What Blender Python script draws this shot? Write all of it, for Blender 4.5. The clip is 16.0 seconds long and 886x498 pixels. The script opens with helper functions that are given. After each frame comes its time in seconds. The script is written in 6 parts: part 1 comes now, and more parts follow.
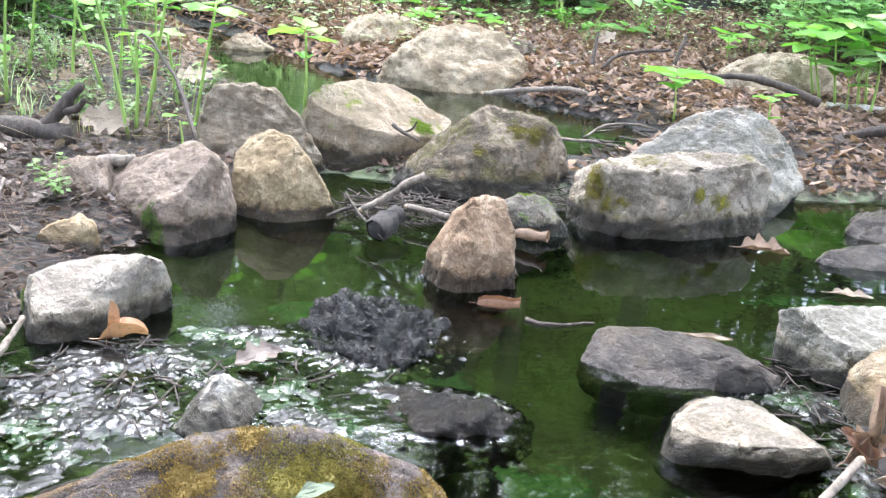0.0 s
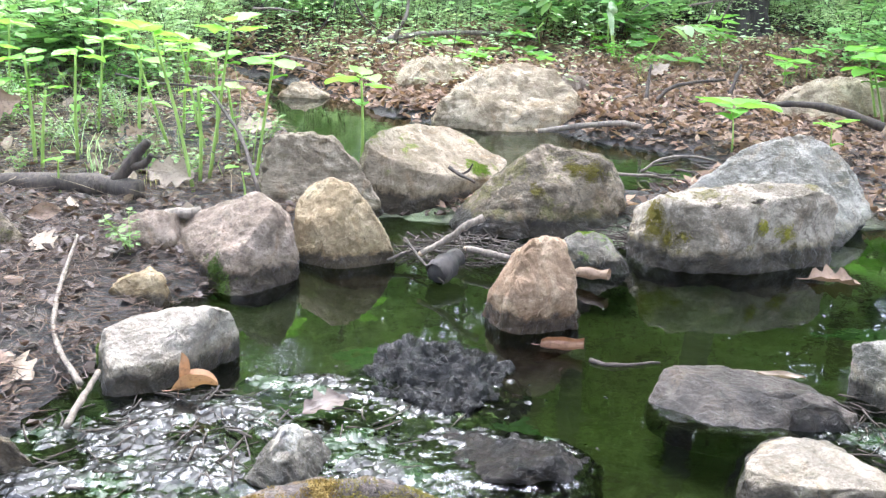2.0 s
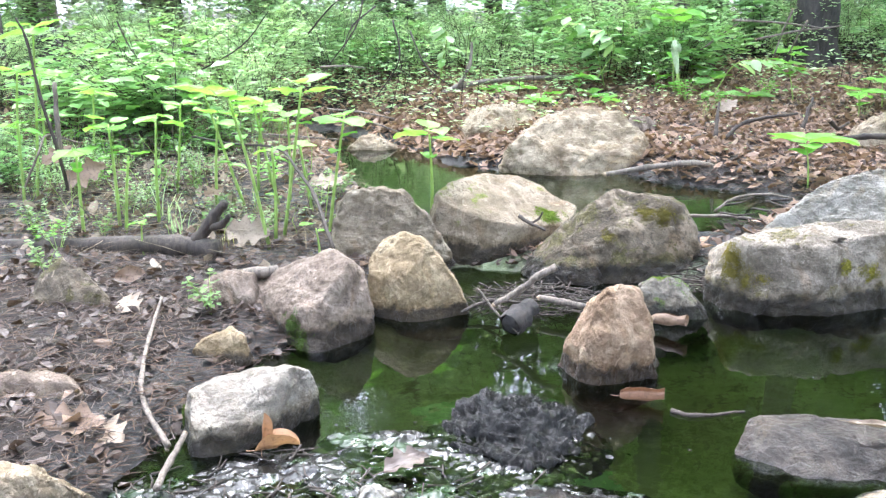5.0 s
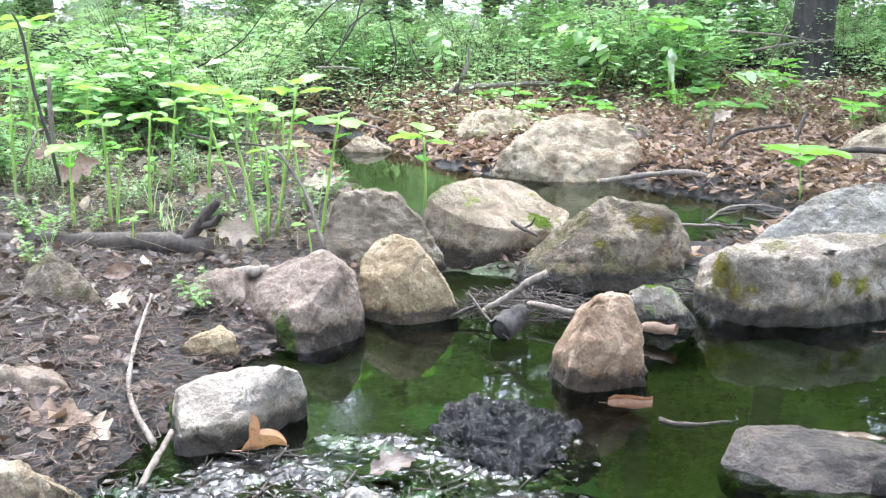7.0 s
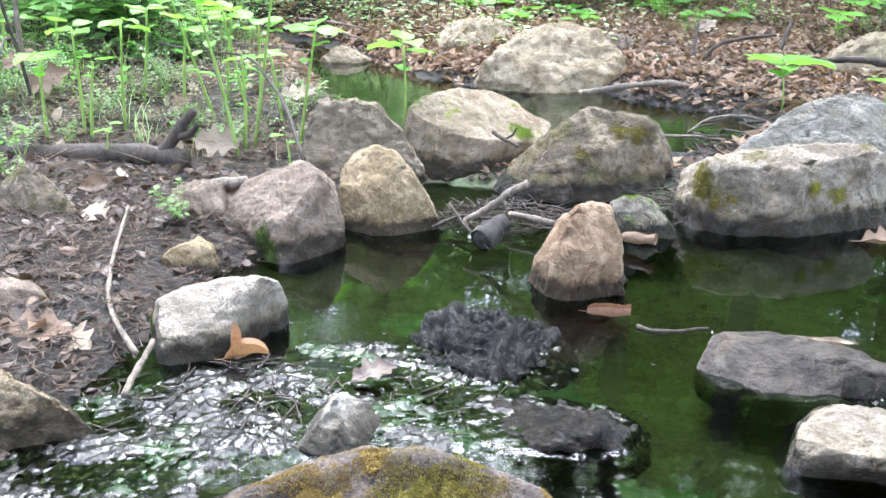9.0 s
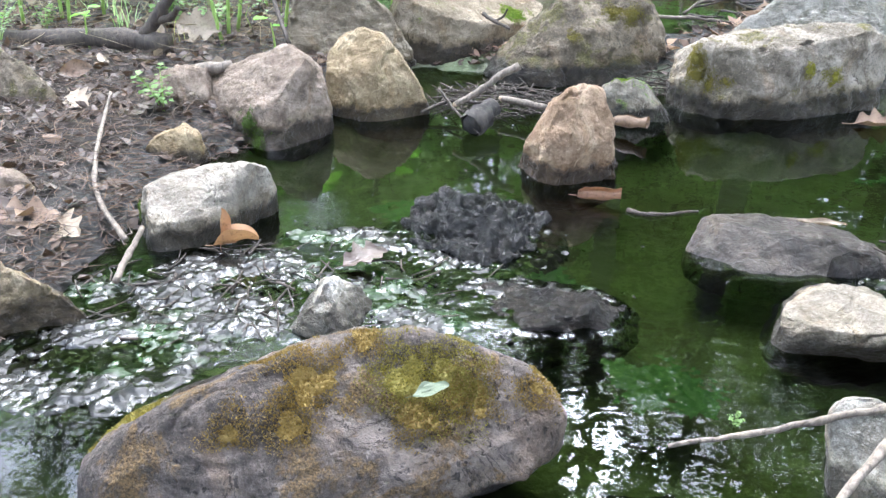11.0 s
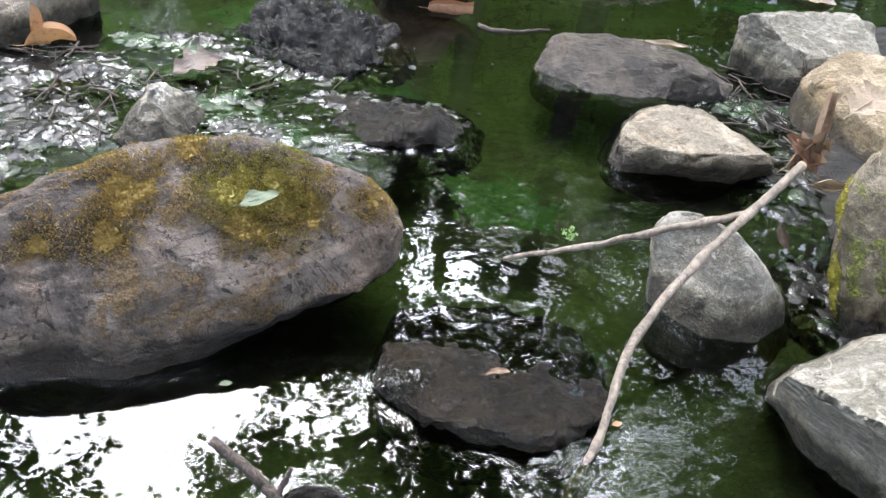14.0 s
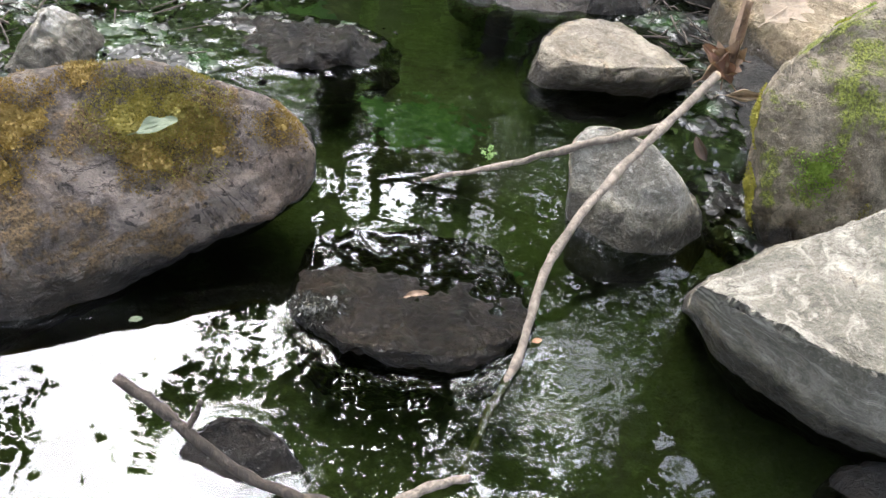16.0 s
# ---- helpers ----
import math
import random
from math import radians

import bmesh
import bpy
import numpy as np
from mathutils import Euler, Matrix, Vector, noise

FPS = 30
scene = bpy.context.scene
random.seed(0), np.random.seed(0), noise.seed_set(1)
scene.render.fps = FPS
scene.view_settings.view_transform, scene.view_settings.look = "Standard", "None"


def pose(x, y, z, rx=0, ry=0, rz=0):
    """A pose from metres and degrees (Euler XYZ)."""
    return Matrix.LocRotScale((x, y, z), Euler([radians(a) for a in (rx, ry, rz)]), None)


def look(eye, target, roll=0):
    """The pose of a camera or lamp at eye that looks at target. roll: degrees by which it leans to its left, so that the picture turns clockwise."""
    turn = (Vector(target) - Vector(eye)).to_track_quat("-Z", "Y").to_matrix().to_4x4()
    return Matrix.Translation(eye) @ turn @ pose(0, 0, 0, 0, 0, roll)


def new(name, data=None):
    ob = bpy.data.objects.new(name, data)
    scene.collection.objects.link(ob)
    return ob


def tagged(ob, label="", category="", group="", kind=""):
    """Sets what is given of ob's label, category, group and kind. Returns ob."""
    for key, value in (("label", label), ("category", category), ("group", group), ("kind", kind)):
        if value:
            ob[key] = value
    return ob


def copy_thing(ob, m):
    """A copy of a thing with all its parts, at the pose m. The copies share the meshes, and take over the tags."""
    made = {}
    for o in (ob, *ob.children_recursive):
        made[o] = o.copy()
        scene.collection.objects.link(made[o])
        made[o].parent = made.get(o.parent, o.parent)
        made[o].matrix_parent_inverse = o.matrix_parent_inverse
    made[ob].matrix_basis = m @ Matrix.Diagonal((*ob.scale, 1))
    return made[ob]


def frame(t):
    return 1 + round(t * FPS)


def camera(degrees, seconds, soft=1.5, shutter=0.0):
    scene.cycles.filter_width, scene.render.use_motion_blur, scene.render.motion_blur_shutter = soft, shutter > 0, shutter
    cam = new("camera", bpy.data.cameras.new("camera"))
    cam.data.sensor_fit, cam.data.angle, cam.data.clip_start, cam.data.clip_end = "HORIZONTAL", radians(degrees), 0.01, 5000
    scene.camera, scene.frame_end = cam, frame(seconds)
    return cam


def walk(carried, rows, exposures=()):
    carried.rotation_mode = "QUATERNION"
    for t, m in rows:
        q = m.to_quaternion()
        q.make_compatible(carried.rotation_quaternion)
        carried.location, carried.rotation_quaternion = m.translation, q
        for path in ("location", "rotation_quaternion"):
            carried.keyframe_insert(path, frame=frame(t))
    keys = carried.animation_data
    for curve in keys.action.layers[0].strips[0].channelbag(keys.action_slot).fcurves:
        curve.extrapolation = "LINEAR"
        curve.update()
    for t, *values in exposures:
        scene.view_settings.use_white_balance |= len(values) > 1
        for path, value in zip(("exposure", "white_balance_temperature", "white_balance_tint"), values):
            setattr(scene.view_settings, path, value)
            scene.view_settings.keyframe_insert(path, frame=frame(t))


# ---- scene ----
cam = camera(54.12, 16.0, soft=1.3, shutter=0.3)
PATH = [
    (0.0, pose(0.0000, -0.0000, 1.1500, 70.076, -5.044, -0.000)),
    (0.5, pose(0.0002, -0.0019, 1.1563, 70.774, -4.383, 0.677)),
    (1.0, pose(-0.0016, -0.0059, 1.1617, 71.327, -3.786, 1.336)),
    (1.5, pose(-0.0069, -0.0049, 1.1685, 71.759, -3.022, 2.137)),
    (2.0, pose(-0.0132, -0.0038, 1.1783, 72.233, -2.155, 2.996)),
    (2.5, pose(-0.0171, -0.0051, 1.1841, 72.580, -0.961, 3.731)),
    (3.0, pose(-0.0217, -0.0052, 1.1950, 73.097, 0.279, 4.616)),
    (3.5, pose(-0.0239, -0.0086, 1.2030, 73.267, 1.067, 5.552)),
    (4.0, pose(-0.0303, -0.0096, 1.2131, 73.933, 1.698, 6.516)),
    (6.5, pose(-0.0228, -0.0085, 1.2211, 75.408, -0.286, 6.724)),
    (7.0, pose(-0.0258, -0.0081, 1.2195, 75.204, -0.432, 6.666)),
    (7.5, pose(-0.0231, -0.0044, 1.2174, 74.772, -0.444, 6.566)),
    (8.0, pose(-0.0222, -0.0033, 1.2133, 73.906, -0.485, 6.244)),
    (8.5, pose(-0.0206, -0.0029, 1.2073, 72.079, -0.584, 5.815)),
    (9.0, pose(-0.0229, 0.0007, 1.1983, 69.613, -0.645, 5.457)),
    (11.5, pose(-0.0203, 0.0062, 1.1751, 60.833, -0.722, 4.418)),
    (12.0, pose(-0.0186, 0.0091, 1.1730, 58.947, -1.438, 3.845)),
    (12.5, pose(-0.0142, 0.0148, 1.1494, 56.677, -3.164, 2.626)),
    (13.0, pose(-0.0034, 0.0179, 1.1338, 55.326, -4.774, 1.140)),
    (13.5, pose(0.0098, 0.0307, 1.1283, 53.060, -5.724, -1.007)),
    (14.0, pose(0.0226, 0.0391, 1.1175, 51.557, -6.281, -2.578)),
    (14.5, pose(0.0362, 0.0426, 1.1089, 50.755, -6.576, -3.509)),
    (15.0, pose(0.0499, 0.0498, 1.1070, 49.636, -6.618, -4.837)),
    (15.5, pose(0.0586, 0.0523, 1.1022, 48.463, -6.777, -6.148)),
    (16.0, pose(0.0671, 0.0528, 1.0967, 47.286, -7.208, -7.122)),
]
walk(cam, PATH, exposures=[(0.0, 3.52, 5600, 13), (9.0, 3.48, 5500, 12), (12.5, 3.28, 5550, 10), (14.5, 3.0, 5900, 12), (16.0, 2.92, 6000, 12)])

# ---- sky and sun ----
SUN_UP, SUN_TURN = 57.0, -6.0
world = bpy.data.worlds.new("overcast_sky")
scene.world = world
world.use_nodes = True
wn = world.node_tree
sky = wn.nodes.new("ShaderNodeTexSky")
sky.sky_type, sky.sun_disc = "NISHITA", False
sky.sun_elevation, sky.sun_rotation = radians(SUN_UP), radians(SUN_TURN)
sky.air_density, sky.dust_density, sky.ozone_density = 1.0, 6.0, 0.6
cloud = wn.nodes.new("ShaderNodeMix")
cloud.data_type = "RGBA"
cloud.inputs[0].default_value = 0.5
wn.links.new(sky.outputs[0], cloud.inputs[6])
# white overcast: three times brighter overhead than at the horizon
geo = wn.nodes.new("ShaderNodeTexCoord")
axes = wn.nodes.new("ShaderNodeSeparateXYZ")
wn.links.new(geo.outputs["Generated"], axes.inputs[0])
lift = wn.nodes.new("ShaderNodeMapRange")
lift.inputs[1].default_value, lift.inputs[2].default_value = 0.0, 1.0
lift.inputs[3].default_value, lift.inputs[4].default_value = 0.4, 1.2
wn.links.new(axes.outputs[2], lift.inputs[0])
white = wn.nodes.new("ShaderNodeVectorMath")
white.operation = "SCALE"
white.inputs[0].default_value = (7.4, 7.6, 8.3)
wn.links.new(lift.outputs[0], white.inputs[3])
wn.links.new(white.outputs[0], cloud.inputs[7])
wn.links.new(cloud.outputs[2], wn.nodes["Background"].inputs[0])
wn.nodes["Background"].inputs[1].default_value = 0.15
lamp = bpy.data.lights.new("sun", "SUN")
lamp.energy, lamp.angle, lamp.color = 1.38, radians(44), (1.0, 0.98, 0.95)
sun = new("sun", lamp)
sun.matrix_world = look((9 * math.sin(radians(SUN_TURN)), 9 * math.cos(radians(SUN_TURN)), 9 * math.tan(radians(SUN_UP))), (0, 0, 0))

UPPER = 0.09   # level of the upstream pool; the near pool is at 0


# ---- materials ----
class Nodes:
    """Small helper to wire a node material."""

    def __init__(self, name):
        self.mat = bpy.data.materials.new(name)
        self.mat.use_nodes = True
        self.tree = self.mat.node_tree
        self.tree.nodes.clear()
        self.out = self.tree.nodes.new("ShaderNodeOutputMaterial")

    def add(self, kind, props=None, **ins):
        n = self.tree.nodes.new(kind)
        for k, v in (props or {}).items():
            if k == "operation":
                n.operation = v
            elif k == "interpolation_type":
                n.interpolation_type = v
            elif k == "data_type":
                n.data_type = v
            else:
                n.blend_type = v
        for k, v in ins.items():
            self.put(n, k, v)
        return n

    def put(self, n, key, v):
        slot = n.inputs[int(key[1:])] if key[0] == "i" and key[1:].isdigit() else n.inputs[key.replace("_", " ")]
        if isinstance(v, bpy.types.NodeSocket):
            self.tree.links.new(v, slot)
        else:
            slot.default_value = v

    def noise(self, vec, scale, detail=4.0, rough=0.6, warp=0.0):
        return self.add("ShaderNodeTexNoise", Vector=vec, Scale=scale, Detail=detail, Roughness=rough, Distortion=warp).outputs[0]

    def math(self, op, a, b=0.0, c=0.0):
        return self.add("ShaderNodeMath", {"operation": op}, i0=a, i1=b, i2=c).outputs[0]

    def span(self, v, lo, hi, a=0.0, b=1.0):
        n = self.add("ShaderNodeMapRange", {"interpolation_type": "SMOOTHSTEP"})
        for i, x in enumerate((v, lo, hi, a, b)):
            self.put(n, "i%d" % i, x)
        return n.outputs[0]

    def mix(self, f, a, b, blend="MIX"):
        n = self.add("ShaderNodeMix", {"data_type": "RGBA", "blend_type": blend})
        for slot, v in ((n.inputs[0], f), (n.inputs[6], a), (n.inputs[7], b)):
            if isinstance(v, bpy.types.NodeSocket):
                self.tree.links.new(v, slot)
            else:
                slot.default_value = v if not isinstance(v, tuple) else (*v, 1.0)[:4]
        return n.outputs[2]

    def coords(self):
        return self.add("ShaderNodeTexCoord").outputs["Object"]

    def world_z(self):
        g = self.add("ShaderNodeNewGeometry")
        return self.add("ShaderNodeSeparateXYZ", i0=g.outputs["Position"]).outputs[2]

    def bump(self, height, strength, dist=0.01, normal=None):
        n = self.add("ShaderNodeBump", Height=height, Strength=strength, Distance=dist)
        if normal:
            self.put(n, "Normal", normal)
        return n.outputs[0]

    def done(self, shader):
        self.tree.links.new(shader, self.out.inputs[0])
        return self.mat


def rgb(c):
    return (*c, 1.0)


def rock_material(name, light, dark, moss=0.0, moss_colour=(0.10, 0.13, 0.02), level=0.0, wet=0.05, grain=60.0, vein=0.0, speck=0.5, soak=0.20, pits=0.35):
    """Weathered stone: blotches, mineral grain, pits and cracks, a dark soaked band at the waterline, moss on what faces up."""
    k = Nodes(name)
    co = k.coords()
    big = k.noise(co, 4.5, 5, 0.62, 0.9)
    mid = k.noise(co, 19.0, 6, 0.68, 0.4)
    fine = k.noise(co, grain * 1.7, 5, 0.72)
    salt = k.noise(co, grain * 5.0, 3, 0.8)
    col = k.mix(k.span(big, 0.40, 0.60), tuple(c * 0.9 for c in dark), light)
    col = k.mix(k.span(mid, 0.50, 0.66, 0.0, 0.6), col, tuple(c * 0.6 for c in dark))
    col = k.mix(k.span(mid, 0.46, 0.30, 0.0, 0.35), col, tuple(min(0.75, c * 1.25) for c in light))
    col = k.mix(k.span(fine, 0.51, 0.66, 0.0, speck * 0.55), col, tuple(min(0.75, c * 1.3) for c in light))
    col = k.mix(k.span(fine, 0.48, 0.34, 0.0, 0.38), col, tuple(c * 0.5 for c in dark))
    col = k.mix(k.span(salt, 0.57, 0.66, 0.0, 0.32), col, tuple(c * 0.3 for c in dark))
    col = k.mix(k.span(salt, 0.43, 0.35, 0.0, 0.2), col, tuple(min(0.8, c * 1.5) for c in light))
    if vein:
        st = k.add("ShaderNodeMapping", Vector=co, Scale=(1.0, 1.0, 7.0), Rotation=(0.4, 0.5, 0.0)).outputs[0]
        v = k.noise(st, 9.0, 5, 0.65, 1.0)
        col = k.mix(k.span(v, 0.52, 0.66, 0.0, vein), col, tuple(min(0.8, c * 1.45) for c in light))
    ridge = k.math("ABSOLUTE", k.math("SUBTRACT", k.noise(co, 5.5, 6, 0.62, 1.2), 0.5))
    crack = k.math("MULTIPLY", k.span(ridge, 0.010, 0.0), k.span(big, 0.46, 0.58))
    col = k.mix(k.math("MULTIPLY", crack, 0.7), col, tuple(c * 0.22 for c in dark))
    pit = k.span(k.noise(co, grain * 0.75, 2, 0.5, 0.6), 0.40, 0.30)
    col = k.mix(k.math("MULTIPLY", pit, pits), col, tuple(c * 0.35 for c in dark))
    lichen = k.span(k.noise(co, 13.0, 6, 0.72, 0.8), 0.60, 0.66, 0.0, 0.5)
    col = k.mix(lichen, col, tuple(min(0.7, c * 1.3 + 0.03) for c in light))
    rust = k.span(k.noise(co, 3.4, 5, 0.7, 1.3), 0.5, 0.66, 0.0, 0.5)
    col = k.mix(rust, col, k.mix(1.0, col, (1.05, 0.85, 0.62), "MULTIPLY"))
    h = k.math("ADD", k.math("MULTIPLY", mid, 0.028), k.math("MULTIPLY", fine, 0.014))
    h = k.math("ADD", h, k.math("MULTIPLY", salt, 0.004))
    h = k.math("SUBTRACT", h, k.math("ADD", k.math("MULTIPLY", crack, 0.006), k.math("MULTIPLY", pit, 0.006 * pits)))
    if moss:
        nz = k.add("ShaderNodeSeparateXYZ", i0=k.add("ShaderNodeNewGeometry").outputs["Normal"]).outputs[2]
        m = k.math("ADD", k.noise(co, 6.0, 5, 0.65, 0.8), k.math("MULTIPLY", nz, 0.12))
        m = k.math("ADD", m, k.math("MULTIPLY", k.noise(co, 70.0, 3, 0.7), 0.16))
        mask = k.span(m, 0.85 - 0.3 * moss, 0.95 - 0.3 * moss)
        mc = k.mix(k.span(k.noise(co, 190.0, 3, 0.7), 0.35, 0.65), tuple(c * 0.4 for c in moss_colour), tuple(c * 1.6 for c in moss_colour))
        col = k.mix(k.math("MULTIPLY", mask, 0.85), col, mc)
        h = k.math("ADD", h, k.math("MULTIPLY", mask, k.math("MULTIPLY", k.noise(co, 190.0, 3), 0.010)))
    z = k.math("ADD", k.world_z(), k.math("MULTIPLY", k.math("SUBTRACT", mid, 0.5), -0.07))
    z = k.math("ADD", z, k.math("MULTIPLY", k.math("SUBTRACT", big, 0.5), -0.08))
    damp = k.span(z, level + wet + 0.06, level + wet + 0.005, 0.0, 0.6)
    col = k.mix(damp, col, k.mix(1.0, col, (0.58, 0.54, 0.42), "MULTIPLY"))
    w = k.span(z, level + wet + 0.02, level + wet - 0.01)
    col = k.mix(w, col, k.mix(1.0, col, (soak, soak * 0.97, soak * 0.9), "MULTIPLY"))
    rough = k.span(w, 0.0, 1.0, 0.88, 0.30)
    b = k.add("ShaderNodeBsdfPrincipled", Base_Color=col, Roughness=rough, Specular_IOR_Level=0.35, Normal=k.bump(h, 1.0, 1.0))
    return k.done(b.outputs[0])


def leaf_material(name, a, b, shine=0.35, through_it=0.45, vary=0.5, spots=0.0):
    """Thin leaf: two tones by piece, light passing through it."""
    k = Nodes(name)
    r = k.add("ShaderNodeNewGeometry").outputs["Random Per Island"]
    o = k.add("ShaderNodeObjectInfo").outputs["Random"]
    co = k.coords()
    f = k.math("ADD", k.math("MULTIPLY", r, vary), k.math("ADD", k.math("MULTIPLY", o, 0.3), k.math("MULTIPLY", k.noise(co, 25.0, 3), 0.35)))
    col = k.mix(f, a, b)
    if spots:
        col = k.mix(k.span(k.noise(co, 55.0, 5, 0.7), 0.48, 0.7, 0.0, spots), col, tuple(c * 0.35 for c in a))
        ribs = k.noise(k.add("ShaderNodeMapping", Vector=co, Scale=(1.0, 3.0, 1.0)).outputs[0], 60.0, 3, 0.6)
        d = k.add("ShaderNodeBsdfPrincipled", Base_Color=col, Roughness=shine + 0.15, Normal=k.bump(ribs, 0.6, 0.006))
    else:
        d = k.add("ShaderNodeBsdfPrincipled", Base_Color=col, Roughness=shine + 0.15)
    t = k.add("ShaderNodeBsdfTranslucent", Color=k.mix(1.0, col, (1.15, 1.12, 0.72), "MULTIPLY"))
    m = k.add("ShaderNodeMixShader", i0=through_it, i1=d.outputs[0], i2=t.outputs[0])
    return k.done(m.outputs[0])


def bark_material(name, light, dark, scale=30.0):
    k = Nodes(name)
    co = k.coords()
    st = k.add("ShaderNodeMapping", Vector=co, Scale=(1.0, 1.0, 0.25)).outputs[0]
    n = k.noise(st, scale, 5, 0.7, 0.5)
    col = k.mix(k.span(n, 0.3, 0.7), dark, light)
    col = k.mix(k.span(k.noise(co, 7.0, 3), 0.5, 0.75, 0, 0.6), col, tuple(c * 0.5 for c in dark))
    b = k.add("ShaderNodeBsdfPrincipled", Base_Color=col, Roughness=0.85, Normal=k.bump(n, 0.8, 0.01))
    return k.done(b.outputs[0])


def ground_material():
    """Forest soil: dark humus, brown litter, wet black mud near the water, algae in the water."""
    k = Nodes("forest_soil")
    co = k.coords()
    a, b, c = k.noise(co, 2.2, 5, 0.65), k.noise(co, 16.0, 6, 0.7, 0.4), k.noise(co, 70.0, 5, 0.75)
    col = k.mix(k.span(b, 0.35, 0.7), (0.013, 0.0095, 0.0065), (0.050, 0.034, 0.022))
    col = k.mix(k.span(c, 0.58, 0.75, 0, 0.6), col, (0.15, 0.10, 0.065))
    col = k.mix(k.span(a, 0.5, 0.7, 0, 0.5), col, (0.05, 0.04, 0.028))
    z = k.math("ADD", k.world_z(), k.math("MULTIPLY", k.math("SUBTRACT", b, 0.5), 0.05))
    y = k.add("ShaderNodeSeparateXYZ", i0=k.add("ShaderNodeNewGeometry").outputs["Position"]).outputs[1]
    rel = k.math("SUBTRACT", z, k.span(y, 3.6, 4.2, 0.0, UPPER))
    mud = k.span(rel, 0.09, 0.04)
    col = k.mix(mud, col, k.mix(k.span(b, 0.4, 0.7), (0.010, 0.009, 0.008), (0.036, 0.030, 0.024)))
    sunk = k.span(rel, -0.005, -0.045)
    bed = k.mix(k.span(a, 0.38, 0.62), (0.120, 0.115, 0.075), (0.180, 0.212, 0.105))
    bed = k.mix(k.span(b, 0.5, 0.75), bed, (0.290, 0.325, 0.170))
    col = k.mix(sunk, col, bed)
    rough = k.span(mud, 0, 1, 0.95, 0.5)
    h = k.math("ADD", b, k.math("MULTIPLY", c, 0.7))
    p = k.add("ShaderNodeBsdfPrincipled", Base_Color=col, Roughness=rough, Normal=k.bump(h, 1.0, 0.03))
    return k.done(p.outputs[0])


def water_material():
    """Clear shallow water, tinted green, with small ripples."""
    k = Nodes("stream_water")
    co = k.coords()
    calm = k.noise(co, 2.2, 3, 0.6)
    flow = k.add("ShaderNodeMapping", Vector=co, Scale=(0.55, 1.0, 1.0)).outputs[0]
    rip = k.noise(flow, 15.0, 1, 0.5, 0.9)
    tiny = k.noise(co, 46.0, 1, 0.5, 0.8)

    def near(x, y, r0, r1, top):
        d = k.add("ShaderNodeVectorMath", {"operation": "DISTANCE"}, i0=co, i1=(x, y, 0.0)).outputs["Value"]
        return k.span(d, r1, r0, 0.0, top)
    shoal = near(-0.6, 1.85, 0.4, 0.85, 1.0)
    small = k.noise(co, 34.0, 2, 0.5, 1.0)
    live = k.math("MAXIMUM", near(-0.15, 2.1, 0.2, 0.5, 0.35), near(0.42, 1.68, 0.10, 0.42, 0.42))
    live = k.math("MAXIMUM", live, near(0.56, 0.80, 0.10, 0.36, 0.5))
    live = k.math("MAXIMUM", live, near(0.85, 1.25, 0.08, 0.30, 0.7))
    live = k.math("MAXIMUM", live, near(0.2, 5.6, 0.6, 2.2, 0.4))
    live = k.math("MULTIPLY", live, k.span(calm, 0.38, 0.62, 0.3, 1.0))
    h = k.math("ADD", k.math("MULTIPLY", rip, k.math("MULTIPLY_ADD", live, 0.9, 0.05)), k.math("MULTIPLY", tiny, k.math("MULTIPLY_ADD", live, 0.13, 0.004)))
    h = k.math("ADD", h, k.math("MULTIPLY", small, k.math("MULTIPLY", shoal, 0.33)))
    nrm = k.bump(h, 0.35, 0.014)
    g = k.add("ShaderNodeBsdfGlossy", Color=rgb((0.95, 0.97, 1.0)), Roughness=0.006, Normal=nrm)
    t = k.add("ShaderNodeBsdfTransparent", Color=rgb((0.26, 0.31, 0.18)))
    f = k.add("ShaderNodeFresnel", IOR=1.34, Normal=nrm).outputs[0]
    m = k.add("ShaderNodeMixShader", i0=f, i1=t.outputs[0], i2=g.outputs[0])
    return k.done(m.outputs[0])


def mud_material():
    """Wet black silt under a film of water: smooth swells that glint."""
    k = Nodes("wet_mud")
    co = k.coords()
    a, b, c = k.noise(co, 7.0, 5, 0.65), k.noise(co, 38.0, 3, 0.55, 0.8), k.noise(co, 150.0, 4, 0.7)
    col = k.mix(k.span(a, 0.35, 0.65), (0.004, 0.004, 0.0035), (0.013, 0.012, 0.010))
    col = k.mix(k.span(c, 0.58, 0.75, 0, 0.5), col, (0.030, 0.026, 0.021))
    col = k.mix(k.span(k.noise(co, 5.0, 4), 0.50, 0.62, 0, 0.8), col, (0.014, 0.034, 0.008))
    h = k.math("ADD", k.math("MULTIPLY", b, 0.0045), k.math("MULTIPLY", c, 0.0006))
    film = k.span(k.noise(co, 16.0, 4, 0.6, 0.9), 0.46, 0.58)
    p = k.add("ShaderNodeBsdfPrincipled", Base_Color=col, Roughness=k.span(film, 0.0, 1.0, 0.38, 0.06), Specular_IOR_Level=k.span(film, 0.0, 1.0, 0.2, 0.38), Normal=k.bump(h, 1.0, 1.0))
    return k.done(p.outputs[0])


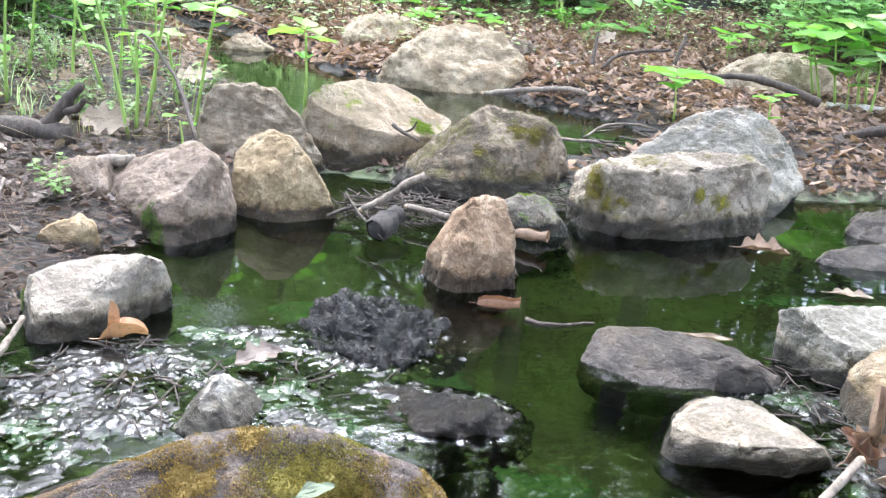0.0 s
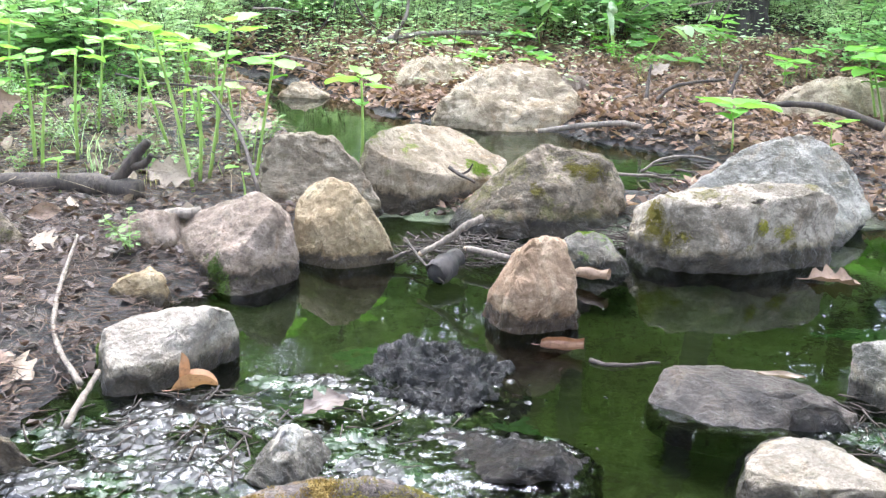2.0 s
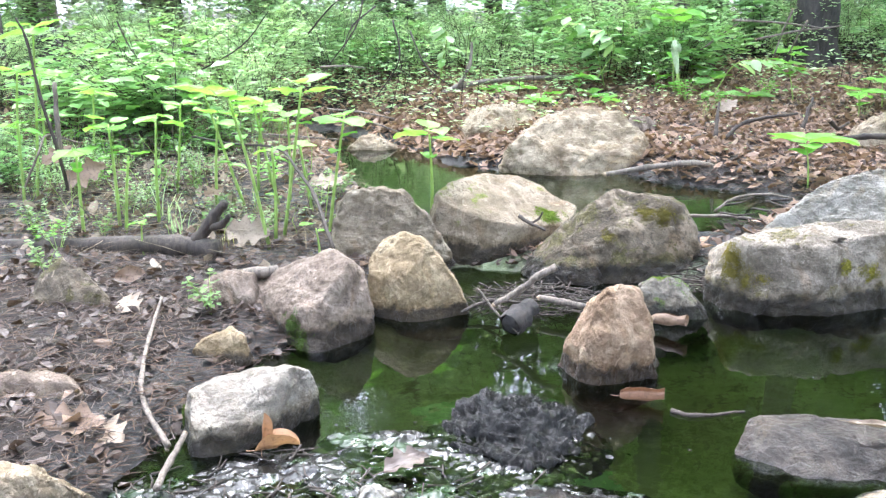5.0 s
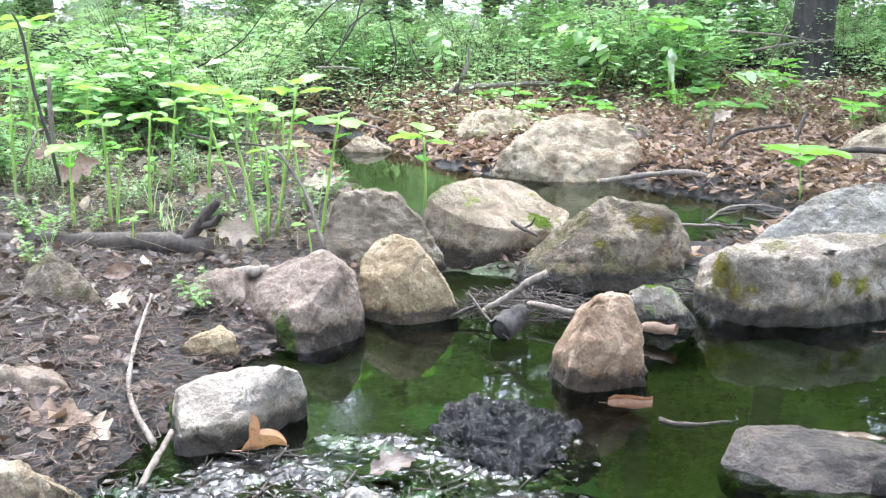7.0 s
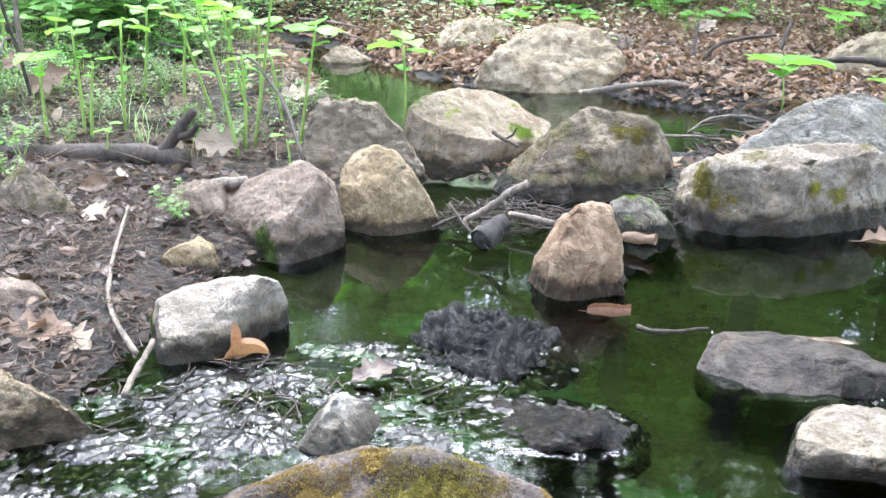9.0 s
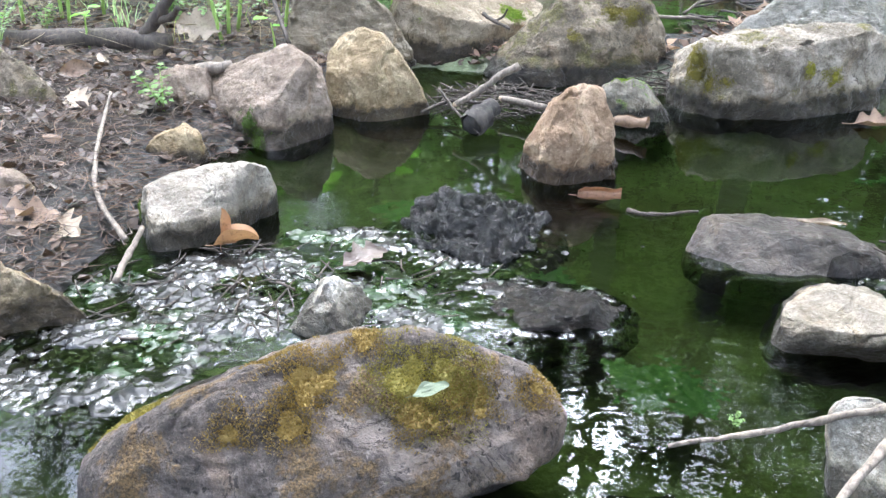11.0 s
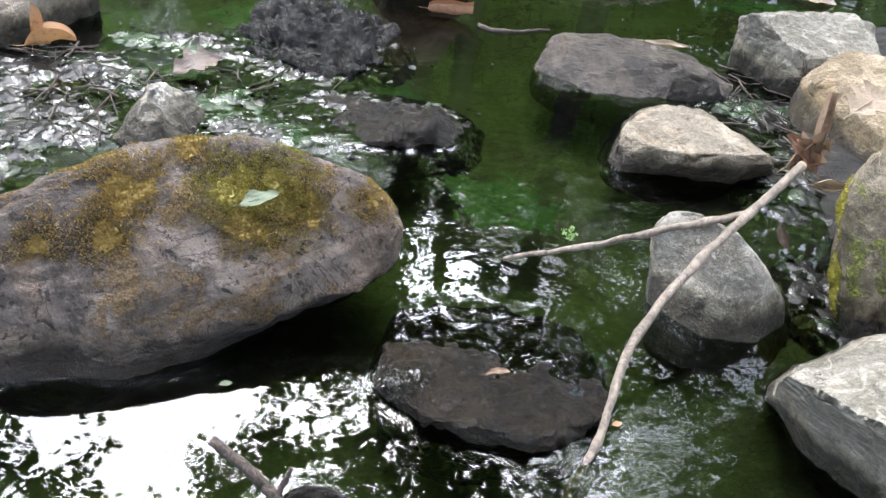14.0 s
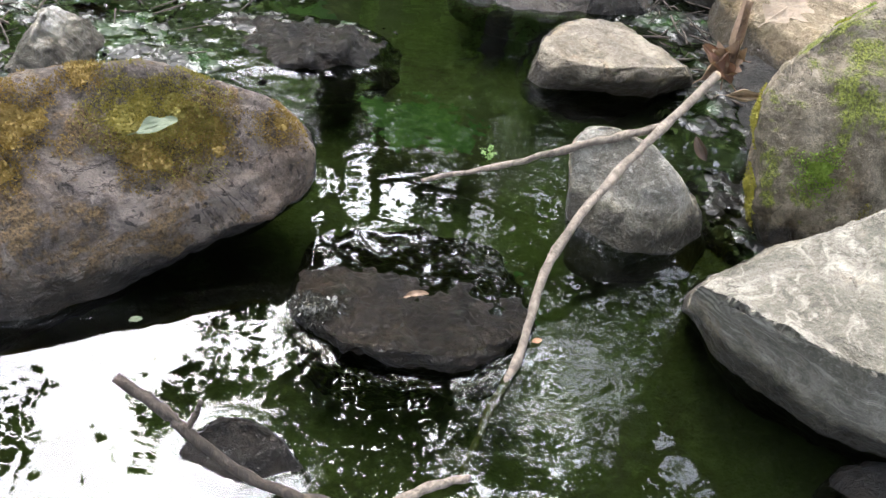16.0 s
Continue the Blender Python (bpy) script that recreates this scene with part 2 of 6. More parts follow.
M_GROUND = ground_material()
M_WETMUD = mud_material()
M_WATER = water_material()
M_TAN = rock_material("tan_stone", (0.420, 0.305, 0.200), (0.250, 0.158, 0.090), 0.25, (0.14, 0.10, 0.04), wet=0.055)
M_OCHRE = rock_material("ochre_pitted_stone", (0.383, 0.298, 0.179), (0.243, 0.175, 0.093), 0.05, grain=45, wet=0.045)
M_GREY = rock_material("grey_brown_stone", (0.306, 0.240, 0.182), (0.171, 0.125, 0.088), 0.1, (0.05, 0.08, 0.01), wet=0.07)
M_BLOCK = rock_material("mossy_block_stone", (0.385, 0.325, 0.250), (0.175, 0.142, 0.100), 0.5, (0.12, 0.10, 0.025), wet=0.075)
M_DARKMOSS = rock_material("dark_mossy_stone", (0.260, 0.205, 0.140), (0.085, 0.066, 0.042), 0.66, (0.085, 0.075, 0.02), wet=0.08)
M_MOSSTOP = rock_material("moss_topped_stone", (0.273, 0.243, 0.193), (0.140, 0.120, 0.090), 0.62, (0.11, 0.17, 0.02))
M_EDGEMOSS = rock_material("green_mossy_stone", (0.309, 0.256, 0.183), (0.147, 0.119, 0.077), 0.72, (0.14, 0.16, 0.015), wet=0.05)
M_SLAB = rock_material("silver_schist", (0.339, 0.309, 0.252), (0.180, 0.163, 0.125), 0.0, vein=0.6, wet=0.05)
M_UPPER = rock_material("buff_stone", (0.347, 0.279, 0.193), (0.213, 0.164, 0.102), 0.35, (0.14, 0.16, 0.02), level=0.05)
M_SPLIT = rock_material("split_grey_stone", (0.322, 0.265, 0.185), (0.199, 0.156, 0.103), 0.0, vein=0.3)
M_FAR = rock_material("pale_stone", (0.434, 0.351, 0.236), (0.236, 0.179, 0.110), 0.0, level=0.02, vein=0.3)
M_WHITE = rock_material("white_grey_stone", (0.430, 0.375, 0.300), (0.260, 0.220, 0.170), 0.05, wet=0.055)
M_TIP = rock_material("white_tipped_stone", (0.805, 0.754, 0.674), (0.404, 0.362, 0.305), 0.0, wet=0.06)
M_WET = rock_material("wet_purple_stone", (0.310, 0.275, 0.265), (0.130, 0.114, 0.112), 0.0, wet=0.3, soak=0.55)
M_PALEWET = rock_material("damp_grey_stone", (0.500, 0.465, 0.390), (0.210, 0.185, 0.145), 0.0, wet=0.05)
M_MUD = rock_material("black_mud_lump", (0.066, 0.057, 0.048), (0.020, 0.017, 0.013), 0.0, wet=0.3, grain=40)
M_DARK = rock_material("wet_dark_stone", (0.170, 0.132, 0.098), (0.052, 0.040, 0.030), 0.25, (0.03, 0.05, 0.012), wet=0.2)
M_BOULDER = rock_material("boulder_stone", (0.205, 0.165, 0.138), (0.066, 0.052, 0.043), 0.62, (0.12, 0.075, 0.028), wet=0.05, pits=0.8, speck=0.7, grain=75)
M_LEAF = leaf_material("shrub_leaf", (0.225, 0.375, 0.145), (0.51, 0.65, 0.39), 0.4, 0.55)
M_SEEDLING = leaf_material("seedling_leaf", (0.10, 0.31, 0.03), (0.26, 0.52, 0.09), 0.4, 0.5)
M_DARKLEAF = leaf_material("dark_green_leaf", (0.12, 0.27, 0.07), (0.27, 0.47, 0.14), 0.3, 0.35)
M_GREYLEAF = leaf_material("grey_green_leaf", (0.15, 0.24, 0.11), (0.30, 0.40, 0.22), 0.5, 0.4)
M_DRYGRASS = leaf_material("dry_grass", (0.34, 0.36, 0.14), (0.55, 0.50, 0.28), 0.5, 0.4)
M_LOWLEAF = leaf_material("low_plant_leaf", (0.085, 0.17, 0.035), (0.20, 0.31, 0.095), 0.45, 0.4)
M_NEEDLE = leaf_material("dry_needle", (0.035, 0.021, 0.013), (0.150, 0.096, 0.060), 0.6, 0.1, 0.9)
M_CROWN = leaf_material("tree_leaf", (0.085, 0.135, 0.04), (0.19, 0.27, 0.09), 0.4, 0.35)
M_BARK = bark_material("tree_bark", (0.16, 0.13, 0.10), (0.05, 0.04, 0.03))
M_DARKBARK = bark_material("dark_bark", (0.055, 0.045, 0.036), (0.018, 0.015, 0.012))
M_STICK = bark_material("weathered_stick", (0.235, 0.19, 0.145), (0.09, 0.072, 0.055), 60)
M_DARKSTICK = bark_material("dark_twig", (0.075, 0.056, 0.04), (0.028, 0.021, 0.015), 60)
# rotten black wood; also gives the log's mouth its shade as colour
M_ROTSHADE = bark_material("rotten_wood_and_hollow_shade", (0.03, 0.024, 0.018), (0.012, 0.010, 0.008), 50)
M_SPLINTER = bark_material("split_wood", (0.52, 0.40, 0.26), (0.30, 0.21, 0.13), 80)
M_GREYBARK = bark_material("grey_bark", (0.24, 0.20, 0.16), (0.11, 0.09, 0.07), 40)
M_HOOD = bark_material("pale_green_hood", (0.50, 0.58, 0.36), (0.34, 0.44, 0.22), 40)
M_STEM = bark_material("green_stem", (0.30, 0.42, 0.10), (0.20, 0.30, 0.06), 40)
M_PALEBARK = bark_material("pale_bark", (0.62, 0.58, 0.52), (0.30, 0.26, 0.22), 40)
M_ORANGE = leaf_material("orange_leaf", (0.17, 0.075, 0.03), (0.42, 0.25, 0.13), 0.4, 0.12, spots=0.6)
M_TANLEAF = leaf_material("tan_leaf", (0.15, 0.11, 0.07), (0.31, 0.24, 0.17), 0.5, 0.1, spots=0.5)
M_REDLEAF = leaf_material("red_brown_leaf", (0.11, 0.05, 0.03), (0.27, 0.15, 0.09), 0.45, 0.1, spots=0.5)
M_DEAD1 = leaf_material("brown_leaf", (0.10, 0.060, 0.035), (0.25, 0.165, 0.105), 0.5, 0.1, spots=0.7)
M_DARKDEAD = leaf_material("dark_dead_leaf", (0.032, 0.020, 0.013), (0.088, 0.058, 0.039), 0.35, 0.1, spots=0.3)
M_FADED = leaf_material("faded_green_leaf", (0.045, 0.06, 0.028), (0.09, 0.11, 0.06), 0.5, 0.1, spots=0.3)
M_MOSS = leaf_material("olive_moss", (0.075, 0.064, 0.010), (0.210, 0.175, 0.028), 0.6, 0.25, 0.8)
M_MOSSGOLD = leaf_material("golden_moss", (0.080, 0.052, 0.012), (0.210, 0.142, 0.032), 0.6, 0.25, 0.8)
M_MOSSYELLOW = leaf_material("yellow_moss", (0.14, 0.13, 0.015), (0.32, 0.29, 0.04), 0.6, 0.25, 0.8)
M_MOSSGREEN = leaf_material("green_moss", (0.06, 0.10, 0.01), (0.19, 0.27, 0.03), 0.6, 0.25, 0.8)
M_MOSSDARK = leaf_material("dark_olive_moss", (0.05, 0.045, 0.01), (0.17, 0.14, 0.02), 0.6, 0.2, 0.8)
M_MOSSDARKGREEN = leaf_material("dark_green_moss", (0.02, 0.035, 0.005), (0.08, 0.12, 0.015), 0.6, 0.2, 0.8)
M_WEED = leaf_material("black_weed", (0.008, 0.008, 0.006), (0.05, 0.047, 0.036), 0.15, 0.05, 0.8)
M_ALGAE = leaf_material("algae", (0.030, 0.085, 0.028), (0.095, 0.215, 0.080), 0.4, 0.2, 0.3)
M_STRAW = leaf_material("straw", (0.075, 0.054, 0.032), (0.27, 0.21, 0.13), 0.5, 0.15, 0.9)
M_DEAD = leaf_material("dead_leaf", (0.05, 0.028, 0.018), (0.35, 0.23, 0.15), 0.5, 0.2, 0.7)


# ---- building helpers ----
def mesh_of(name, verts, faces, smooth=True):
    me = bpy.data.meshes.new(name)
    me.from_pydata([tuple(v) for v in verts], [], faces)
    if smooth:
        me.polygons.foreach_set("use_smooth", [True] * len(me.polygons))
    me.update()
    return me


def thing(name, me, mat, label, category, group="", kind="", m=None):
    ob = new(name, me)
    if mat:
        me.materials.append(mat)
    if m is not None:
        ob.matrix_world = m
    return tagged(ob, label, category, group, kind)


def part(name, me, mat, parent, label="", m=None, kind=""):
    ob = new(name, me)
    if mat and not me.materials:
        me.materials.append(mat)
    ob.parent = parent
    if m is not None:
        ob.matrix_basis = m
    return tagged(ob, label, kind=kind)


def tube(points, radii, sides=7, wobble=0.0, seed=0):
    """Verts and faces of a tapered limb through points."""
    rnd = random.Random(seed)
    pts = [Vector(p) for p in points]
    vs, fs = [], []
    for i, p in enumerate(pts):
        d = (pts[min(i + 1, len(pts) - 1)] - pts[max(i - 1, 0)]).normalized()
        u = d.cross(Vector((0.3, 0.2, 1.0)) if abs(d.z) < 0.9 else Vector((1, 0, 0))).normalized()
        v = d.cross(u)
        r = radii[i] * (1 + wobble * (rnd.random() - 0.5))
        for s in range(sides):
            a = 2 * math.pi * s / sides
            vs.append(p + (u * math.cos(a) + v * math.sin(a)) * r * (1 + wobble * 0.6 * (rnd.random() - 0.5)))
    for i in range(len(pts) - 1):
        for s in range(sides):
            a, b = i * sides + s, i * sides + (s + 1) % sides
            fs.append((a, b, b + sides, a + sides))
    fs.append(tuple(range(sides - 1, -1, -1)))
    fs.append(tuple(range(len(vs) - sides, len(vs))))
    return vs, fs


def joined(pieces):
    vs, fs = [], []
    for v, f in pieces:
        n = len(vs)
        vs += list(v)
        fs += [tuple(i + n for i in q) for q in f]
    return vs, fs


def bend(points, steps=4):
    """A smooth line through the points (Catmull-Rom)."""
    p = [Vector(q) for q in points]
    p = [p[0] * 2 - p[1]] + p + [p[-1] * 2 - p[-2]]
    out = []
    for i in range(1, len(p) - 2):
        for s in range(steps):
            t = s / steps
            a, b, c, d = p[i - 1], p[i], p[i + 1], p[i + 2]
            out.append(0.5 * (2 * b + (c - a) * t + (2 * a - 5 * b + 4 * c - d) * t * t + (3 * b - 3 * c + d - a) * t ** 3))
    return out + [p[-2]]


# ---- the ground ----
POOL = [(-1.3, -7.5), (-1.7, -5.2), (-1.1, -3.4), (-1.55, -1.6), (-1.2, -0.3), (-1.35, 0.6), (-1.2, 1.7), (-1.12, 2.1), (-1.12, 2.7), (-0.85, 3.2), (-0.6, 3.6), (-0.45, 4.1), (0.05, 4.15), (0.65, 3.8),
        (0.9, 3.7), (1.6, 3.95), (1.9, 4.3), (2.5, 4.5), (3.0, 4.2), (2.6, 3.5), (1.9, 3.0), (1.45, 2.5), (1.2, 1.9), (1.05, 1.4), (1.1, 0.6), (1.35, -0.6), (0.95, -1.9), (1.4, -3.3), (0.8, -5.0), (1.1, -7.5)]
UPSTREAM = [(-0.85, 4.75), (-0.2, 4.75), (0.3, 4.7), (0.75, 4.65), (1.15, 4.8), (1.45, 5.3), (1.25, 5.65), (0.75, 5.95), (0.5, 6.3), (-0.4, 6.4),
            (-0.8, 6.9), (-1.25, 7.5), (-1.75, 8.2), (-2.3, 8.9), (-2.6, 8.8), (-2.1, 8.0), (-1.8, 7.0), (-1.5, 6.2), (-1.2, 5.5)]


def signed(poly, x, y):
    """Distance to the outline of poly, negative inside."""
    best = np.full(x.shape, 1e9)
    inside = np.zeros(x.shape, bool)
    for (ax, ay), (bx, by) in zip(poly, poly[1:] + poly[:1]):
        t = np.clip(((x - ax) * (bx - ax) + (y - ay) * (by - ay)) / ((bx - ax) ** 2 + (by - ay) ** 2), 0, 1)
        best = np.minimum(best, np.hypot(x - ax - t * (bx - ax), y - ay - t * (by - ay)))
        if ay != by:
            inside ^= ((ay > y) != (by > y)) & (x < (bx - ax) * (y - ay) / (by - ay) + ax)
    return np.where(inside, -best, best)


WAVES = [(random.uniform(0.5, 9.0), random.uniform(0, 6.28), random.uniform(0, 6.28)) for _ in range(26)]


def rough_field(x, y):
    z = np.zeros_like(x)
    for k, a, p in WAVES:
        z += np.sin(k * 1.7 * (x * math.cos(a) + y * math.sin(a)) + p + 1.3 * np.sin(k * 0.6 * (y * math.cos(a) - x * math.sin(a)) + a)) / (1.2 + k)
    return z * 0.12


def ground_height(x, y):
    x, y = np.asarray(x, float), np.asarray(y, float)
    n = rough_field(x, y)
    near, far = signed(POOL, x, y) + n * 0.25, signed(UPSTREAM, x, y) + n * 0.25

    def profile(d, deep):
        s = np.clip(-d / 0.45, 0, 1)
        return np.where(d < 0, -deep * s * s * (3 - 2 * s) - 0.012, 0.105 * (1 - np.exp(-np.maximum(d, 0) / 0.2)) - 0.012)
    rise = 0.075 * np.clip(y - 4.4, 0, 9) + 0.02 * np.clip(y - 14, 0, 40) + 0.02 * np.clip(np.abs(x) - 5, 0, 10)
    low = profile(near, 0.15) + np.where(near > 0, rise * np.clip(near / 0.6, 0, 1), 0)
    up = UPPER + profile(far, 0.07) + np.where(far > 0, rise * np.clip(far / 1.2, 0, 1), 0)
    z = np.minimum(low, up) + n * 0.05
    return z


def build_ground():
    def axis(lo, fine_lo, fine_hi, hi, step):
        a = list(np.arange(fine_lo, fine_hi, step))
        s, p = step, fine_hi
        up = []
        while p < hi:
            up.append(p)
            s *= 1.22
            p += s
        s, p = step, fine_lo - step
        dn = []
        while p > lo:
            dn.append(p)
            s *= 1.22
            p -= s
        return np.array(dn[::-1] + a + up)
    xs, ys = axis(-120, -3.2, 2.8, 120, 0.023), axis(-60, 0.5, 6.6, 260, 0.023)
    gx, gy = np.meshgrid(xs, ys)
    gz = ground_height(gx, gy)
    for f, a in ((23.0, 0.006), (41.0, 0.004)):
        gz += a * np.sin(gx * f + 2 * np.sin(gy * f * 0.7)) * np.sin(gy * f * 1.1 + 2 * np.sin(gx * f * 0.6))
    nx, ny = len(xs), len(ys)
    idx = np.arange(nx * ny).reshape(ny, nx)
    q = np.stack([idx[:-1, :-1], idx[:-1, 1:], idx[1:, 1:], idx[1:, :-1]], -1).reshape(-1, 4)
    me = mesh_of("ground", np.stack([gx, gy, gz], -1).reshape(-1, 3).tolist(), q.tolist())
    thing("ground", me, M_GROUND, "dark muddy forest soil banks and stream bed", "ground", kind="structure")


build_ground()


def water_sheet(name, poly, z, label, grow):
    c = Vector((sum(p[0] for p in poly) / len(poly), sum(p[1] for p in poly) / len(poly)))
    vs = [(*(c + (Vector(p) - c) * grow), z) for p in poly]
    me = mesh_of(name, vs, [tuple(range(len(vs)))])
    thing(name, me, M_WATER, label, "water", kind="structure")


water_sheet("water_upstream", UPSTREAM, UPPER, "shallow upstream water reflecting green leaves", 1.06)


# ---- rocks ----
def rock_mesh(name, w, d, top, bottom, seed, facets=(), square=3.2, lumps=0.12, detail=6, soft=1.0, chips=9, beds=0.0):
    """A worn stone: squared ellipsoid cut by planes (normal, distance) and by shallow chance chips, its edges worn round, then roughened."""
    bm = bmesh.new()
    bmesh.ops.create_icosphere(bm, subdivisions=detail, radius=1.0)
    off = Vector((seed * 7.31, seed * 3.77, seed * 1.93))
    half, mid = (top - bottom) / 2, (top + bottom) / 2
    size = (w + d + top - bottom) / 3
    pts = []
    for v in bm.verts:
        p = v.co.copy()
        p *= (abs(p.x) ** square + abs(p.y) ** square + abs(p.z) ** square) ** (-1 / square)
        p *= 1 + lumps * 0.8 * noise.noise(p * 0.9 + off)
        pts.append((p.x * w / 2, p.y * d / 2, mid + p.z * half))
    q = np.array(pts)

    def cut(n, o):
        over = np.maximum(q @ n - o, 0.0)
        q[:] -= over[:, None] * n
    for _ in range(2):
        for f in facets:
            cut(np.array(f[:3]), f[3])
    rs = random.Random(seed * 13 + 5)
    for _ in range(chips):
        n = Vector((rs.gauss(0, 1), rs.gauss(-0.6, 0.8), rs.gauss(0.15, 0.6))).normalized()
        n = np.array(n)
        reach = q @ n
        cut(n, reach.max() - size * rs.uniform(0.02, 0.055))
    for v, c in zip(bm.verts, q):
        v.co = c
    for _ in range(max(2, round(soft * (2, 5, 16)[detail - 5]))):
        bmesh.ops.smooth_vert(bm, verts=bm.verts, factor=0.5, use_axis_x=True, use_axis_y=True, use_axis_z=True)
    bm.normal_update()
    for v in bm.verts:
        p = v.co / size
        h = 0.5 * noise.noise(p * 2.6 + off) + 0.75 * noise.fractal(p * 6.0 - off, 0.75, 2.1, 5)
        cleft = noise.noise(p * 2.3 + off * 2) + 0.25 * noise.noise(p * 9.0)
        h -= 0.8 * max(0.0, 0.07 - abs(cleft)) / 0.07 * max(0.0, 0.35 + noise.noise(p * 3.0 - off))
        if beds:
            s = (p.z * 0.9 + p.x * 0.35 + 0.12 * noise.noise(p * 3)) * 9
            h += beds * (abs((s % 1.0) - 0.5) - 0.25) * (0.6 + noise.noise(p * 4 + off))
        v.co += v.normal * h * size * lumps * 0.45
    me = bpy.data.meshes.new(name)
    bm.to_mesh(me)
    bm.free()
    me.polygons.foreach_set("use_smooth", [True] * len(me.polygons))
    return me


ROCKS = {}


def rock(label, x, y, w, d, top, bottom, mat, seed, facets, **shape):
    me = rock_mesh("rock", w, d, top, bottom, seed, facets, **shape)
    ROCKS[seed] = thing("rock", me, mat, label, "rock", m=pose(x, y, 0))


rock("tan brown egg-shaped stone leaning in the pool", 0.187, 2.888, 0.37, 0.33, 0.32, -0.12, M_TAN, 1, [(-0.97, 0.11, 0.22, 0.165), (-0.88, 0.19, 0.43, 0.168), (-0.85, 0.20, 0.48, 0.173), (-0.66, 0.27, 0.70, 0.219), (-0.30, 0.31, 0.90, 0.275), (0.14, 0.28, 0.95, 0.309), (0.93, 0.02, 0.37, 0.204), (0.94, 0.01, 0.35, 0.201), (0.99, -0.07, 0.16, 0.174), (-0.92, -0.37, 0.14, 0.144), (-0.30, -0.95, 0.14, 0.146), (0.42, -0.90, 0.14, 0.129), (-0.83, -0.34, 0.44, 0.171), (-0.27, -0.86, 0.44, 0.172), (0.38, -0.81, 0.44, 0.157), (-0.67, -0.27, 0.69, 0.223), (-0.21, -0.69, 0.69, 0.225), (0.31, -0.65, 0.69, 0.212), (-0.46, -0.19, 0.87, 0.271), (-0.15, -0.48, 0.87, 0.272), (0.21, -0.45, 0.87, 0.263), (0.0, -0.25, 0.97, 0.296), (-0.62, -0.50, 0.60, 0.205)], soft=0.8, chips=5, lumps=0.08)
rock("small grey stone with a green mossy top", 0.506, 3.552, 0.32, 0.29, 0.159, -0.12, M_MOSSTOP, 2, [(-0.99, 0.11, 0.01, 0.144), (-0.32, 0.31, 0.89, 0.147), (0.02, 0.29, 0.96, 0.135), (0.74, 0.09, 0.67, 0.106), (0.81, 0.05, 0.58, 0.108), (0.13, -0.93, 0.34, 0.106), (0.11, -0.78, 0.62, 0.109), (0.08, -0.55, 0.83, 0.116), (0.04, -0.31, 0.95, 0.128)], soft=0.6, chips=5)
rock("large flat-topped block of grey stone with yellow moss", 1.115, 3.708, 0.99, 0.55, 0.401, -0.12, M_BLOCK, 3, [(-0.97, 0.21, 0.13, 0.443), (-0.65, 0.30, 0.70, 0.425), (-0.22, 0.27, 0.94, 0.342), (-0.14, 0.25, 0.96, 0.329), (0.21, 0.13, 0.97, 0.402), (0.88, -0.27, 0.39, 0.465), (0.93, -0.35, 0.16, 0.429), (0.89, -0.42, -0.19, 0.366), (-0.91, -0.35, 0.21, 0.409), (0.14, -0.97, 0.21, 0.192), (0.44, -0.87, 0.21, 0.173), (-0.05, -0.12, 0.99, 0.309), (-0.62, -0.75, 0.22, 0.33), (0.0, -0.20, 0.98, 0.305), (0.05, -0.98, -0.14, 0.185)], soft=0.35, chips=4, lumps=0.10)
rock("tilted silvery schist slab behind the block", 1.514, 4.198, 1.09, 0.50, 0.561, -0.12, M_SLAB, 4, [(-0.64, 0.31, 0.70, 0.466), (-0.40, 0.27, 0.88, 0.465), (-0.39, 0.27, 0.88, 0.465), (0.23, 0.06, 0.97, 0.507), (0.45, -0.04, 0.89, 0.498), (0.64, -0.14, 0.75, 0.506), (0.82, -0.28, 0.49, 0.504), (0.70, -0.46, -0.55, 0.227), (0.45, -0.62, 0.65, 0.204), (-0.33, -0.77, 0.55, 0.077), (-0.36, -0.86, 0.36, 0.236), (0.43, -0.56, 0.71, 0.386), (-0.47, -0.27, 0.84, 0.465), (0.58, -0.19, 0.79, 0.461)], soft=0.3, chips=2, lumps=0.07, beds=0.4)
rock("dark mossy rock with a rounded top", 0.275, 4.128, 0.93, 0.55, 0.452, -0.11, M_DARKMOSS, 5, [(-0.91, 0.10, 0.41, 0.372), (-0.69, 0.18, 0.70, 0.321), (-0.62, 0.19, 0.76, 0.316), (-0.48, 0.21, 0.85, 0.332), (-0.20, 0.20, 0.96, 0.383), (0.24, 0.16, 0.96, 0.428), (0.49, 0.11, 0.86, 0.445), (0.83, -0.00, 0.56, 0.454), (0.98, -0.13, 0.15, 0.422), (0.95, -0.22, -0.21, 0.370), (-0.29, -0.89, 0.34, 0.278), (0.19, -0.92, 0.34, 0.199), (-0.05, -0.52, 0.85, 0.251), (-0.55, -0.25, 0.80, 0.289), (0.30, -0.88, 0.37, 0.211)], soft=0.5, chips=5, lumps=0.1)
rock("large smooth buff boulder with moss on its flank", -0.266, 4.442, 0.87, 0.68, 0.461, -0.09, M_UPPER, 6, [(-0.96, -0.07, 0.28, 0.418), (-0.55, 0.10, 0.83, 0.450), (-0.24, 0.15, 0.96, 0.431), (0.09, 0.18, 0.98, 0.414), (0.39, 0.18, 0.90, 0.403), (0.47, 0.17, 0.87, 0.407), (0.90, -0.12, -0.41, 0.246), (0.65, -0.19, -0.74, 0.120), (-0.25, -0.96, 0.09, 0.313), (0.58, -0.81, 0.09, 0.225), (0.34, -0.31, 0.89, 0.265)], soft=1.5, chips=4, lumps=0.06)
